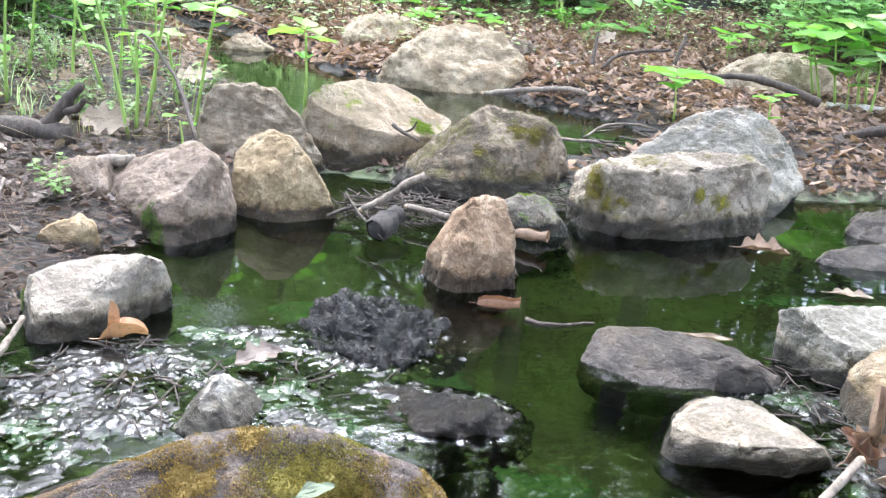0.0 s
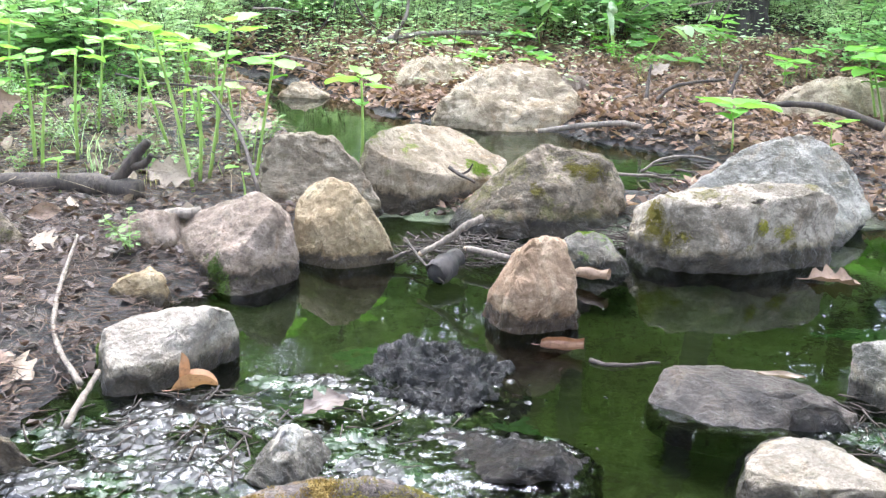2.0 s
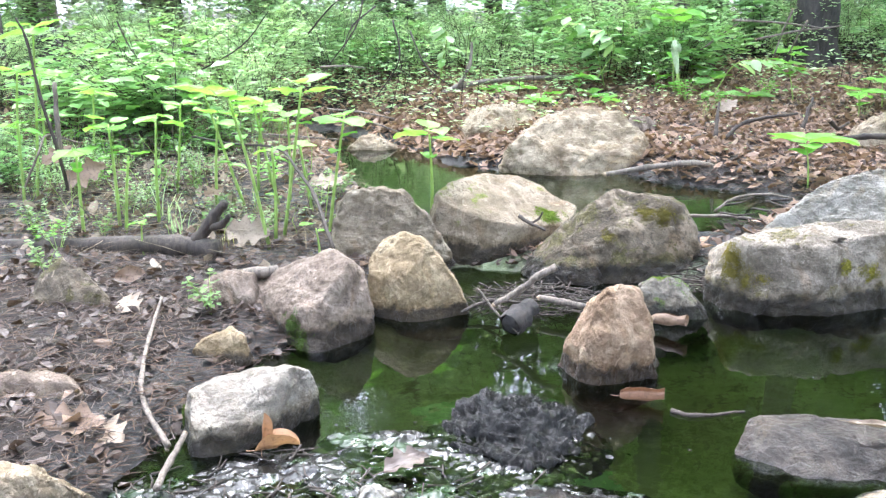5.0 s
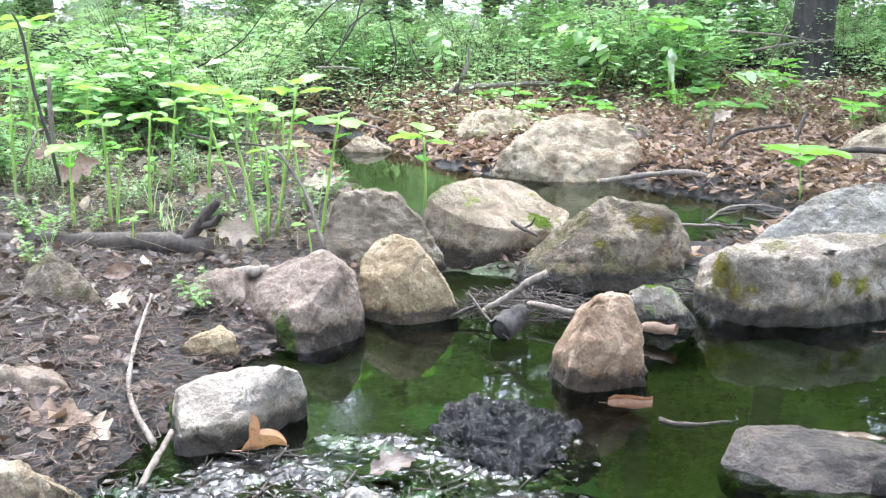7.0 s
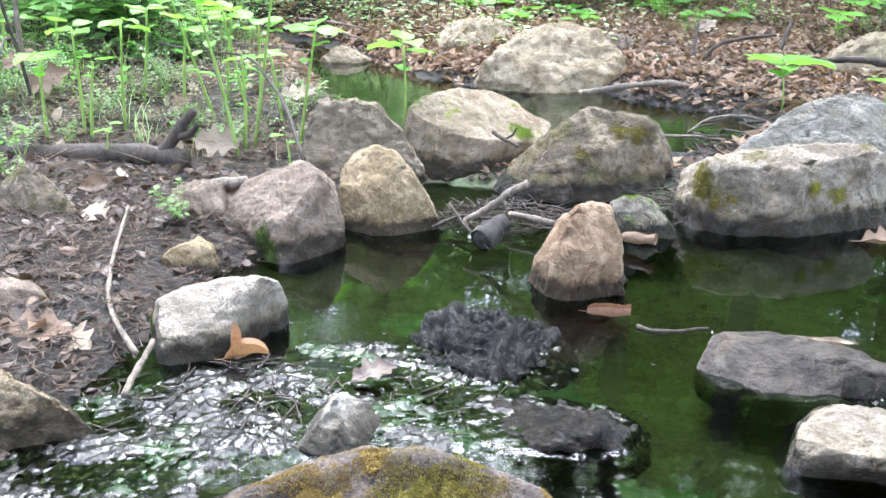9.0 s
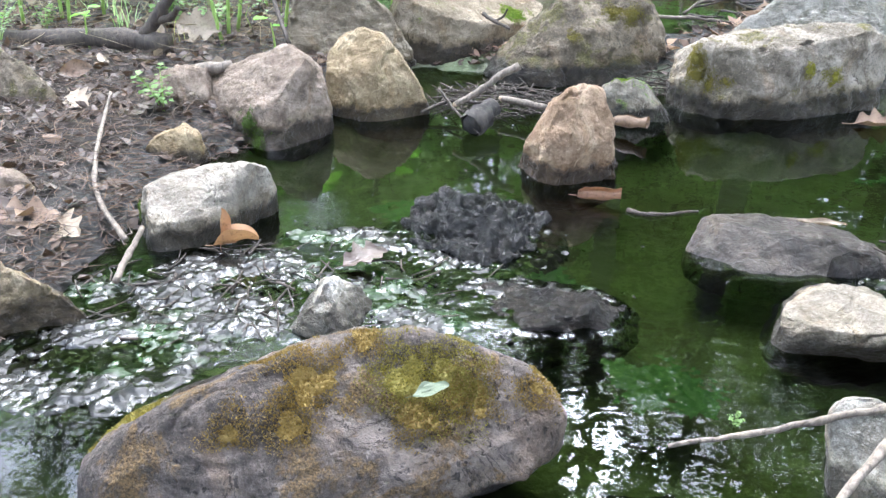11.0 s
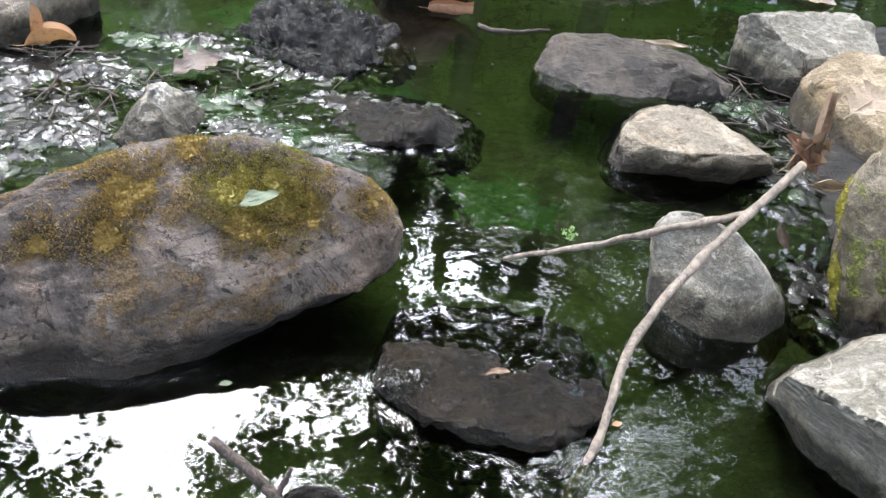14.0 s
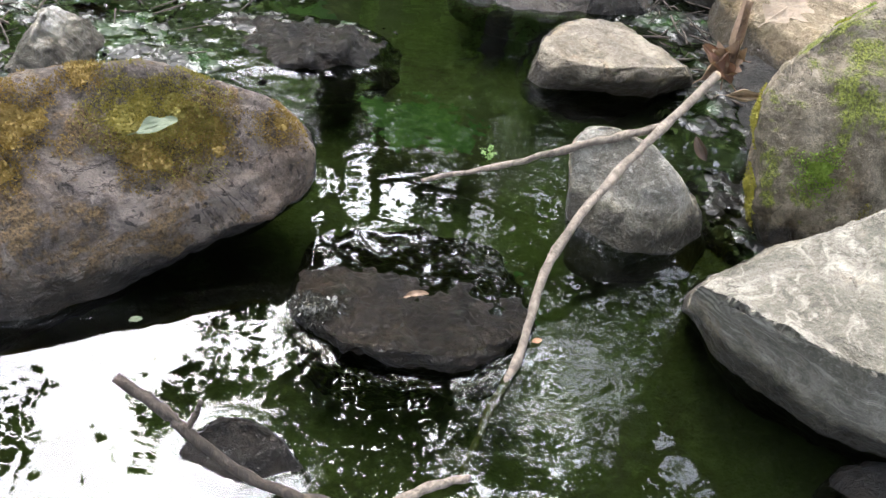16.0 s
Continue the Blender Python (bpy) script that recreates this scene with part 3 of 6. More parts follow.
rock("angular grey split rock with a flat face", -0.806, 4.117, 0.67, 0.40, 0.433, -0.08, M_SPLIT, 7, [(-0.97, -0.22, 0.14, 0.305), (-0.81, -0.08, 0.59, 0.399), (-0.08, 0.18, 0.98, 0.398), (0.12, 0.22, 0.97, 0.385), (0.68, 0.26, 0.69, 0.316), (0.85, 0.23, 0.47, 0.291), (0.24, -0.91, 0.34, 0.127)], soft=0.35, chips=6, lumps=0.11, beds=0.3)
rock("rounded ochre stone with a pitted surface", -0.570, 3.503, 0.49, 0.42, 0.365, -0.12, M_OCHRE, 8, [(-0.98, -0.19, 0.07, 0.219), (-0.82, -0.01, 0.57, 0.293), (-0.38, 0.16, 0.91, 0.331), (0.19, 0.27, 0.94, 0.308), (0.73, 0.27, 0.63, 0.219), (0.84, 0.24, 0.49, 0.196), (0.92, 0.21, 0.34, 0.197), (-0.44, -0.87, 0.24, 0.178), (0.42, -0.88, 0.24, 0.154), (-0.38, -0.76, 0.53, 0.211), (0.36, -0.77, 0.53, 0.189), (-0.29, -0.57, 0.77, 0.260), (0.28, -0.58, 0.77, 0.243), (-0.18, -0.36, 0.91, 0.302), (0.17, -0.37, 0.91, 0.292)], soft=1.6, chips=6, lumps=0.07)
rock("grey-brown boulder with dark moss at its foot", -1.006, 3.163, 0.65, 0.50, 0.382, -0.12, M_GREY, 9, [(-0.78, -0.09, 0.62, 0.285), (-0.38, 0.15, 0.91, 0.274), (-0.32, 0.17, 0.93, 0.284), (0.39, 0.34, 0.86, 0.360), (0.77, 0.34, 0.54, 0.343), (0.96, 0.25, 0.13, 0.296), (-0.70, -0.66, 0.28, 0.108), (-0.54, -0.79, 0.28, 0.109), (0.74, -0.62, 0.28, 0.233), (-0.40, -0.44, 0.80, 0.150)], soft=0.8, chips=6, lumps=0.08)
rock("small dark half-buried stone on the bank", -1.360, 3.322, 0.33, 0.26, 0.233, -0.07, M_GREY, 10, [(-0.92, -0.33, 0.22, 0.147), (-0.64, -0.03, 0.77, 0.179), (-0.23, 0.20, 0.95, 0.192), (0.08, 0.32, 0.95, 0.204), (0.04, -0.96, 0.26, 0.126), (0.04, -0.84, 0.54, 0.146), (0.03, -0.63, 0.78, 0.170), (0.02, -0.39, 0.92, 0.193)], detail=5)
rock("small pale angular stone on wet mud", -1.202, 2.867, 0.24, 0.20, 0.146, -0.11, M_OCHRE, 11, [(-0.67, 0.00, 0.74, 0.113), (-0.37, 0.20, 0.91, 0.107), (0.44, 0.47, 0.77, 0.113), (0.85, 0.44, 0.29, 0.094), (0.12, -0.90, 0.42, 0.080), (0.10, -0.72, 0.68, 0.097), (0.07, -0.48, 0.87, 0.111)], detail=5)
rock("flat white-grey slab stone at the water's edge", -0.902, 2.295, 0.51, 0.35, 0.256, -0.12, M_WHITE, 12, [(-0.92, -0.36, 0.15, 0.201), (-0.42, 0.22, 0.88, 0.204), (-0.25, 0.30, 0.92, 0.197), (-0.08, 0.37, 0.93, 0.205), (0.25, 0.45, 0.86, 0.236), (0.74, 0.44, 0.50, 0.252), (-0.55, -0.83, 0.10, 0.194), (0.41, -0.91, 0.10, 0.099), (0.87, -0.48, 0.10, 0.069), (0.03, -0.46, 0.88, 0.130)], soft=0.8, chips=5, lumps=0.07)
rock("large pale boulder beside the upstream water", 0.157, 6.546, 1.21, 0.77, 0.570, -0.03, M_FAR, 13, [(-0.89, 0.03, 0.45, 0.527), (-0.71, 0.07, 0.70, 0.505), (-0.43, 0.10, 0.90, 0.503), (-0.10, 0.11, 0.99, 0.513), (0.15, 0.10, 0.98, 0.545), (0.60, 0.04, 0.80, 0.597), (0.99, -0.12, -0.04, 0.522), (-0.29, -0.88, 0.37, 0.394), (0.30, -0.88, 0.37, 0.288), (0.19, -0.58, 0.79, 0.314)], soft=0.7, chips=6, lumps=0.12, beds=0.5)
rock("brown rock at the upstream bend", -0.459, 7.45, 0.606, 0.55, 0.519, 0.05, M_FAR, 14, [(-0.62, -0.25, 0.74, 0.412), (0.55, -0.45, 0.70, 0.402), (0.1, -0.9, 0.42, 0.36), (-0.1, 0.2, 0.97, 0.465)], soft=0.5, chips=6)
rock("brown rounded rock in leaf litter", 0.704, 6.95, 0.389, 0.33, 0.503, 0.03, M_GREY, 15, [(-0.95, 0.12, 0.28, 0.218), (-0.22, 0.13, 0.97, 0.431), (0.61, 0.02, 0.79, 0.371), (0.99, -0.11, 0.07, 0.154), (0.66, -0.71, 0.26, 0.063), (0.57, -0.61, 0.54, 0.163), (0.43, -0.46, 0.78, 0.273), (0.27, -0.29, 0.92, 0.362)], soft=1.2, chips=4, detail=5)
rock("pale flat stone by the far water", -1.600, 7.589, 0.46, 0.33, 0.241, -0.03, M_FAR, 16, [(-0.70, -0.06, 0.71, 0.217), (-0.21, 0.08, 0.97, 0.211), (0.46, 0.21, 0.86, 0.196), (-0.02, -0.97, 0.26, 0.164), (-0.02, -0.84, 0.54, 0.180), (-0.01, -0.63, 0.78, 0.191), (-0.01, -0.39, 0.92, 0.204)], detail=5)
rock("mossy stone among the plants", -3.061, 7.241, 0.52, 0.39, 0.468, 0.13, M_DARKMOSS, 17, [(-0.83, -0.32, 0.46, 0.319), (-0.31, -0.03, 0.95, 0.419), (0.24, 0.21, 0.95, 0.409), (0.88, 0.38, 0.28, 0.250), (0.17, -0.95, 0.26, 0.206), (0.15, -0.83, 0.54, 0.276), (0.11, -0.62, 0.78, 0.340), (0.07, -0.38, 0.92, 0.391)], detail=5)
rock("broad pale rock under the shrubs", 2.639, 6.653, 1.10, 0.66, 0.578, 0.08, M_FAR, 18, [(-0.88, 0.33, 0.34, 0.519), (-0.61, 0.29, 0.74, 0.539), (-0.37, 0.22, 0.90, 0.523), (-0.09, 0.13, 0.99, 0.522), (0.24, -0.01, 0.97, 0.558), (0.77, -0.29, 0.57, 0.559), (-0.21, -0.84, 0.50, 0.367), (0.37, -0.78, 0.50, 0.308), (-0.16, -0.65, 0.74, 0.445), (0.29, -0.60, 0.74, 0.399), (-0.10, -0.39, 0.91, 0.498), (0.17, -0.37, 0.91, 0.471)], detail=5)
rock("dark grey rock on the leafy bank", -2.002, 3.297, 0.48, 0.33, 0.278, -0.02, M_DARKMOSS, 19, [(-0.79, -0.35, 0.51, 0.219), (-0.60, -0.14, 0.79, 0.239), (0.45, 0.50, 0.74, 0.160), (0.63, 0.54, 0.55, 0.129), (-0.08, -0.90, 0.42, 0.160), (-0.07, -0.73, 0.68, 0.191), (-0.04, -0.48, 0.87, 0.219)], detail=5)
rock("grey flat rock half-buried in the bank", -1.646, 2.430, 0.44, 0.29, 0.140, -0.07, M_GREY, 20, [(-0.05, 0.38, 0.92, 0.118), (0.01, 0.42, 0.91, 0.111), (0.39, 0.57, 0.72, 0.104), (0.73, 0.60, 0.32, 0.110), (0.01, -0.82, 0.57, 0.134)], detail=5)
rock("pale slanting rock at the muddy edge", -1.205, 1.802, 0.50, 0.44, 0.167, -0.12, M_FAR, 21, [(-0.13, 0.43, 0.89, 0.145), (0.40, 0.65, 0.64, 0.063), (0.49, 0.66, 0.57, 0.063), (0.51, 0.66, 0.55, 0.066), (0.53, -0.77, 0.34, 0.093), (0.20, -0.92, 0.34, 0.122)], soft=0.35, chips=6)
rock("black muddy lump with algae in the shallows", -0.105, 2.385, 0.42, 0.4, 0.085, -0.12, M_MUD, 62, [(0.0, -0.35, 0.94, 0.075), (-0.5, -0.2, 0.84, 0.10), (0.5, -0.1, 0.86, 0.10), (0.1, 0.4, 0.91, 0.08)], square=2.4, lumps=0.3, soft=0.4, chips=0)
rock("small wet stone with a white tip", -0.445, 1.845, 0.22, 0.2, 0.14, -0.12, M_TIP, 23, [(-0.80, 0.05, 0.60, 0.070), (0.80, -0.15, 0.58, 0.066), (0.05, -0.80, 0.60, 0.080), (0.05, 0.62, 0.78, 0.095)], soft=0.3, chips=3, lumps=0.12)
rock("wet dark stone barely above the water", 0.115, 1.94, 0.44, 0.26, 0.075, -0.12, M_DARK, 24, [(-0.20, -0.06, 0.98, 0.030), (0.55, -0.35, 0.76, 0.095), (0.1, -0.9, 0.42, 0.09), (0.2, 0.75, 0.63, 0.06)], lumps=0.14, soft=0.6, chips=3)
rock("long wet slab lying in the pool", 0.796, 2.329, 0.60, 0.33, 0.135, -0.12, M_WET, 25, [(-0.89, 0.34, 0.29, 0.241), (-0.33, 0.45, 0.83, 0.157), (-0.05, 0.42, 0.91, 0.112), (0.08, 0.38, 0.92, 0.102), (0.32, 0.29, 0.90, 0.111), (0.41, 0.24, 0.88, 0.126), (-0.42, -0.52, 0.74, 0.132), (-0.02, -0.67, 0.74, 0.099), (0.13, -0.66, 0.74, 0.108), (0.05, 0.11, 0.99, 0.074)], soft=0.7, chips=5, lumps=0.07)
rock("small black stone against the slab", 0.972, 2.234, 0.21, 0.13, 0.075, -0.12, M_DARK, 34, [(-0.90, 0.42, 0.11, 0.066), (-0.38, 0.53, 0.76, 0.053), (0.21, 0.36, 0.91, 0.053), (0.78, -0.05, 0.62, 0.070), (0.11, -0.93, 0.34, 0.046), (0.09, -0.78, 0.62, 0.046), (0.07, -0.56, 0.83, 0.049), (0.04, -0.31, 0.95, 0.055)], lumps=0.1, soft=1.0, chips=4, detail=5)
rock("white-topped angular stone in the near pool", 0.878, 1.913, 0.51, 0.31, 0.143, -0.12, M_WHITE, 26, [(-0.92, 0.39, 0.11, 0.190), (-0.73, 0.52, 0.45, 0.173), (-0.31, 0.54, 0.78, 0.136), (0.09, 0.44, 0.89, 0.102), (0.44, 0.27, 0.86, 0.095), (0.86, -0.22, 0.45, 0.180), (-0.50, -0.76, -0.41, 0.194), (-0.05, -0.91, -0.41, 0.125), (0.37, -0.84, -0.41, 0.141), (-0.04, 0.01, 1.00, 0.086)], soft=0.5, chips=4, lumps=0.08)
rock("grey block stone at the pool's edge", 1.367, 2.426, 0.55, 0.40, 0.225, -0.12, M_SLAB, 27, [(-0.92, 0.39, -0.08, 0.213), (-0.18, 0.44, 0.88, 0.189), (-0.09, 0.41, 0.91, 0.179), (0.21, 0.24, 0.95, 0.209), (0.83, -0.35, 0.43, 0.220), (-0.81, -0.56, 0.17, 0.190), (0.17, -0.97, 0.17, 0.155), (0.12, -0.25, 0.96, 0.145)], soft=0.5, chips=5, lumps=0.08)
rock("great brown boulder patched with golden moss", -0.387, 1.288, 1.11, 0.62, 0.372, -0.12, M_BOULDER, 28, [(-0.90, -0.32, 0.29, 0.403), (-0.79, 0.05, 0.61, 0.343), (-0.61, 0.27, 0.74, 0.282), (-0.40, 0.43, 0.81, 0.230), (-0.31, 0.47, 0.83, 0.239), (-0.17, 0.51, 0.84, 0.261), (0.13, 0.54, 0.83, 0.308), (0.18, 0.54, 0.82, 0.318), (0.33, 0.53, 0.79, 0.356), (0.61, 0.43, 0.66, 0.438), (0.85, 0.27, 0.46, 0.499), (1.00, -0.09, 0.01, 0.493), (0.70, -0.50, -0.52, 0.294), (0.46, -0.60, -0.65, 0.186), (-0.38, -0.92, 0.14, 0.342), (0.15, -0.98, 0.14, 0.239), (0.31, -0.94, 0.14, 0.228), (-0.34, -0.83, 0.44, 0.323), (0.14, -0.89, 0.44, 0.230), (0.28, -0.85, 0.44, 0.220), (-0.27, -0.66, 0.69, 0.303), (0.11, -0.71, 0.69, 0.229), (0.22, -0.68, 0.69, 0.221), (-0.19, -0.46, 0.87, 0.302), (0.08, -0.49, 0.87, 0.251), (0.15, -0.48, 0.87, 0.245)], detail=7, lumps=0.05, soft=3.0, chips=2)
rock("dark flat rock just breaking the surface", 0.28, 1.085, 0.43, 0.4, 0.06, -0.12, M_DARK, 29, [(0.03, 0.15, 0.985, 0.012), (-0.80, -0.55, 0.22, 0.175), (-0.20, -0.97, 0.12, 0.145), (0.45, -0.88, 0.15, 0.165), (-0.95, 0.20, 0.25, 0.195), (0.90, 0.30, 0.32, 0.205)], lumps=0.13, soft=0.5, chips=4)
rock("grey wet stone under a fallen stick", 0.764, 1.336, 0.39, 0.29, 0.234, -0.12, M_PALEWET, 30, [(-0.95, 0.27, -0.17, 0.134), (-0.69, 0.59, 0.43, 0.194), (-0.03, 0.58, 0.82, 0.178), (0.39, 0.40, 0.83, 0.136), (0.63, 0.21, 0.75, 0.119), (0.75, 0.07, 0.66, 0.114), (0.88, -0.24, 0.40, 0.130), (-0.64, -0.68, 0.34, 0.115), (-0.07, -0.94, 0.34, 0.119), (0.54, -0.77, 0.34, 0.123), (-0.54, -0.57, 0.62, 0.144), (-0.06, -0.79, 0.62, 0.147), (0.45, -0.65, 0.62, 0.151), (-0.38, -0.41, 0.83, 0.174), (-0.04, -0.56, 0.83, 0.176), (0.32, -0.46, 0.83, 0.179), (-0.21, -0.22, 0.95, 0.198), (-0.02, -0.31, 0.95, 0.199), (0.18, -0.25, 0.95, 0.201)], soft=2.5, chips=2, lumps=0.05)
rock("large pale slab rock overhanging the water", 0.930, 0.920, 0.58, 0.51, 0.437, -0.12, M_SLAB, 31, [(-0.82, 0.58, 0.00, 0.211), (-0.58, 0.75, 0.33, 0.211), (-0.36, 0.78, 0.52, 0.205), (-0.31, 0.77, 0.56, 0.206), (-0.30, 0.77, 0.56, 0.207), (-0.17, 0.73, 0.66, 0.242), (-0.75, -0.16, -0.64, 0.093), (-0.78, -0.55, -0.31, 0.079), (-0.49, -0.81, -0.31, 0.112), (-0.22, -0.93, -0.31, 0.156), (-0.28, 0.12, 0.95, 0.212)], detail=7, soft=0.8, chips=3, lumps=0.055)
rock("mossy boulder on the stream's edge", 1.220, 1.459, 0.54, 0.61, 0.493, -0.12, M_EDGEMOSS, 32, [(-0.87, 0.37, -0.33, 0.125), (-0.87, 0.45, -0.21, 0.128), (-0.81, 0.58, 0.04, 0.161), (-0.65, 0.67, 0.36, 0.214), (-0.59, 0.67, 0.45, 0.232), (-0.45, 0.65, 0.61, 0.276), (-0.16, 0.52, 0.84, 0.364), (-0.19, -0.95, 0.24, 0.270), (0.01, -0.97, 0.24, 0.267), (-0.17, -0.83, 0.53, 0.306), (0.00, -0.85, 0.53, 0.303), (-0.13, -0.63, 0.77, 0.364), (0.00, -0.64, 0.77, 0.362), (-0.08, -0.40, 0.91, 0.417), (0.00, -0.41, 0.91, 0.416)], detail=7, soft=1.5, chips=4, lumps=0.07)
rock("small round stone under the water surface", -0.003, 0.787, 0.20, 0.18, 0.093, -0.14, M_DARK, 33, [(-0.93, 0.23, 0.28, 0.074), (-0.53, 0.66, 0.53, 0.056), (-0.01, 0.81, 0.59, 0.046), (0.51, 0.71, 0.49, 0.047), (0.84, 0.45, 0.30, 0.063), (-0.37, -0.61, 0.71, 0.033), (0.22, -0.67, 0.71, 0.040), (-0.23, -0.39, 0.89, 0.065), (0.14, -0.43, 0.89, 0.069)], lumps=0.1, soft=1.0, chips=4, detail=5)
rock("black wet rock at the pool's side", 1.023, 0.717, 0.32, 0.22, 0.027, -0.12, M_DARK, 35, [(-0.49, 0.86, 0.14, 0.058), (0.02, 0.85, 0.53, 0.007), (0.21, 0.74, 0.63, 0.004), (-0.50, -0.65, 0.57, 0.098), (-0.04, -0.82, 0.57, 0.079), (-0.37, -0.48, 0.80, 0.073), (-0.03, -0.60, 0.80, 0.059), (-0.20, -0.26, 0.95, 0.041), (-0.02, -0.33, 0.95, 0.033)], lumps=0.1, soft=1.0, chips=4, detail=5)
rock("pale flat stone set in the bank", 1.52, 2.02, 0.62, 0.52, 0.20, -0.12, M_FAR, 38, [(-0.05, -0.12, 0.99, 0.165), (-0.9, -0.3, 0.3, 0.26)], soft=1.5, chips=4, lumps=0.06)
rock("flat purple wet stone at the pool's side", 1.969, 3.511, 0.71, 0.39, 0.077, -0.12, M_WET, 36, [(-0.48, 0.48, 0.73, 0.102), (-0.17, 0.38, 0.91, 0.045), (-0.02, 0.31, 0.95, 0.054), (-0.05, -0.57, 0.82, 0.101), (0.12, -0.56, 0.82, 0.094)], detail=5)
rock("dark wet stone beside the green water", 2.197, 3.889, 0.46, 0.39, 0.136, -0.12, M_WET, 37, [(-0.81, 0.51, 0.29, 0.148), (-0.25, 0.38, 0.89, 0.113), (-0.02, 0.27, 0.96, 0.112), (-0.44, -0.63, 0.64, 0.142), (0.18, -0.74, 0.64, 0.117), (-0.30, -0.43, 0.85, 0.129), (0.13, -0.51, 0.85, 0.112)], detail=5)



# ---- mud, algae and the near pool ----
def mud_flat(label, x0, x1, y0, y1, seed, bars, step=0.0065):
    """Broken wet mud just above and below the water, highest along the bars (x, y, rx, ry)."""
    xs, ys = np.arange(x0, x1, step), np.arange(y0, y1, step)
    keep = {}
    vs, fs = [], []
    off = Vector((seed * 3.1, seed * 1.3, 0))
    for j, y in enumerate(ys):
        for i, x in enumerate(xs):
            m = max(1 - ((x - a) / rx) ** 2 - ((y - b) / ry) ** 2 for a, b, rx, ry in bars)
            if m < -0.35:
                continue
            p = Vector((x, y, 0)) + off
            h = 0.9 * noise.noise(p * 6) + 0.5 * noise.noise(p * 18) + 0.42 * noise.noise(p * 44) + 0.22 * noise.noise(p * 80)
            z = 0.015 * h + 0.014 * min(m, 0.5) - 0.004 + (0.05 * m if m < 0 else 0)
            keep[i, j] = len(vs)
            vs.append((x, y, z))
    for (i, j), a in keep.items():
        q = [keep.get(k) for k in ((i + 1, j), (i + 1, j + 1), (i, j + 1))]
        if None not in q:
            fs.append((a, *q))
    thing("mud_flat", mesh_of("mud_flat", vs, fs), M_WETMUD, label, "mud", kind="structure")


mud_flat("glistening black mud in the shallows", -1.3, 0.5, 1.35, 2.75, 1, [(-0.78, 1.95, 0.40, 0.26), (-0.95, 1.62, 0.34, 0.22), (-0.28, 1.90, 0.22, 0.16), (-0.12, 2.33, 0.26, 0.22), (0.05, 2.0, 0.24, 0.10), (-0.42, 2.3, 0.25, 0.08)])
mud_flat("dark wet mud between the stones", 0.75, 1.6, 1.1, 2.6, 2, [(1.15, 1.85, 0.2, 0.3), (1.12, 2.2, 0.22, 0.12), (1.02, 1.35, 0.10, 0.16)])


def algae_mat(x, y, w, d, turn, seed):
    """A ragged mat of green algae lying at the surface."""
    vs, fs, keep = [], [], {}
    n = 46
    for j in range(n + 1):
        for i in range(n + 1):
            u, v = 2 * i / n - 1, 2 * j / n - 1
            p = Vector((u * w * 9 + seed, v * d * 9, seed * 2.0))
            edge = 1 - u * u - v * v + 0.7 * noise.noise(p) + 0.45 * noise.noise(p * 3.1) + 0.3 * noise.noise(p * 8)
            if edge < 0.25:
                continue
            keep[i, j] = len(vs)
            vs.append((u * w / 2, v * d / 2, -0.026 + 0.016 * min(edge, 1) * (0.5 + noise.noise(p * 12))))
    for (i, j), a in keep.items():
        q = [keep.get(k) for k in ((i + 1, j), (i + 1, j + 1), (i, j + 1))]
        if None not in q:
            fs.append((a, *q))
    thing("algae_mat", mesh_of("algae_mat", vs, fs), M_ALGAE, "ragged mat of dark green algae in the water", "algae", "algae mats", m=pose(x, y, 0.0, 0, 0, turn))


algae_mat(-0.17, 2.62, 0.42, 0.16, 8, 1)
algae_mat(-0.03, 2.21, 0.35, 0.16, -5, 2)
algae_mat(1.47, 2.98, 0.6, 0.14, 5, 4)
algae_mat(0.86, 2.37, 0.2, 0.1, 0, 5)
algae_mat(-1.03, 3.02, 0.2, 0.1, 0, 6)
algae_mat(-1.19, 2.40, 0.14, 0.12, 0, 7)


def wet_scraps(label, bars, n, seed, size):
    """Sodden leaf scraps and bark bits lying on the mud at the water's level."""
    rs = random.Random(seed)
    vs, fs = [], []
    while len(fs) < n * 5:
        a, b, rx, ry = rs.choice(bars)
        x, y = a + rs.gauss(0, 0.55) * rx, b + rs.gauss(0, 0.55) * ry
        s, t = size * rs.uniform(0.4, 1.5), rs.uniform(0, 6.283)
        m = Matrix.Translation((x, y, rs.uniform(-0.004, 0.007))) @ Euler((rs.gauss(0, 0.2), rs.gauss(0, 0.2), t)).to_matrix().to_4x4()
        k, c = len(vs), rs.uniform(-0.1, 0.25)
        long = rs.uniform(0.6, 1.5)
        ring = [(math.cos(i * 1.2566) * long * rs.uniform(0.35, 0.6), math.sin(i * 1.2566) * rs.uniform(0.3, 0.55), c * rs.random()) for i in range(5)]
        vs += [m @ (Vector(p) * s) for p in ring] + [m @ Vector((0, 0, 0.05 * s))]
        fs += [(k + i, k + (i + 1) % 5, k + 5) for i in range(5)]
    thing("leaf_scraps", mesh_of("leaf_scraps", vs, fs), M_WETMUD, label, "leaf litter", kind="stuff")


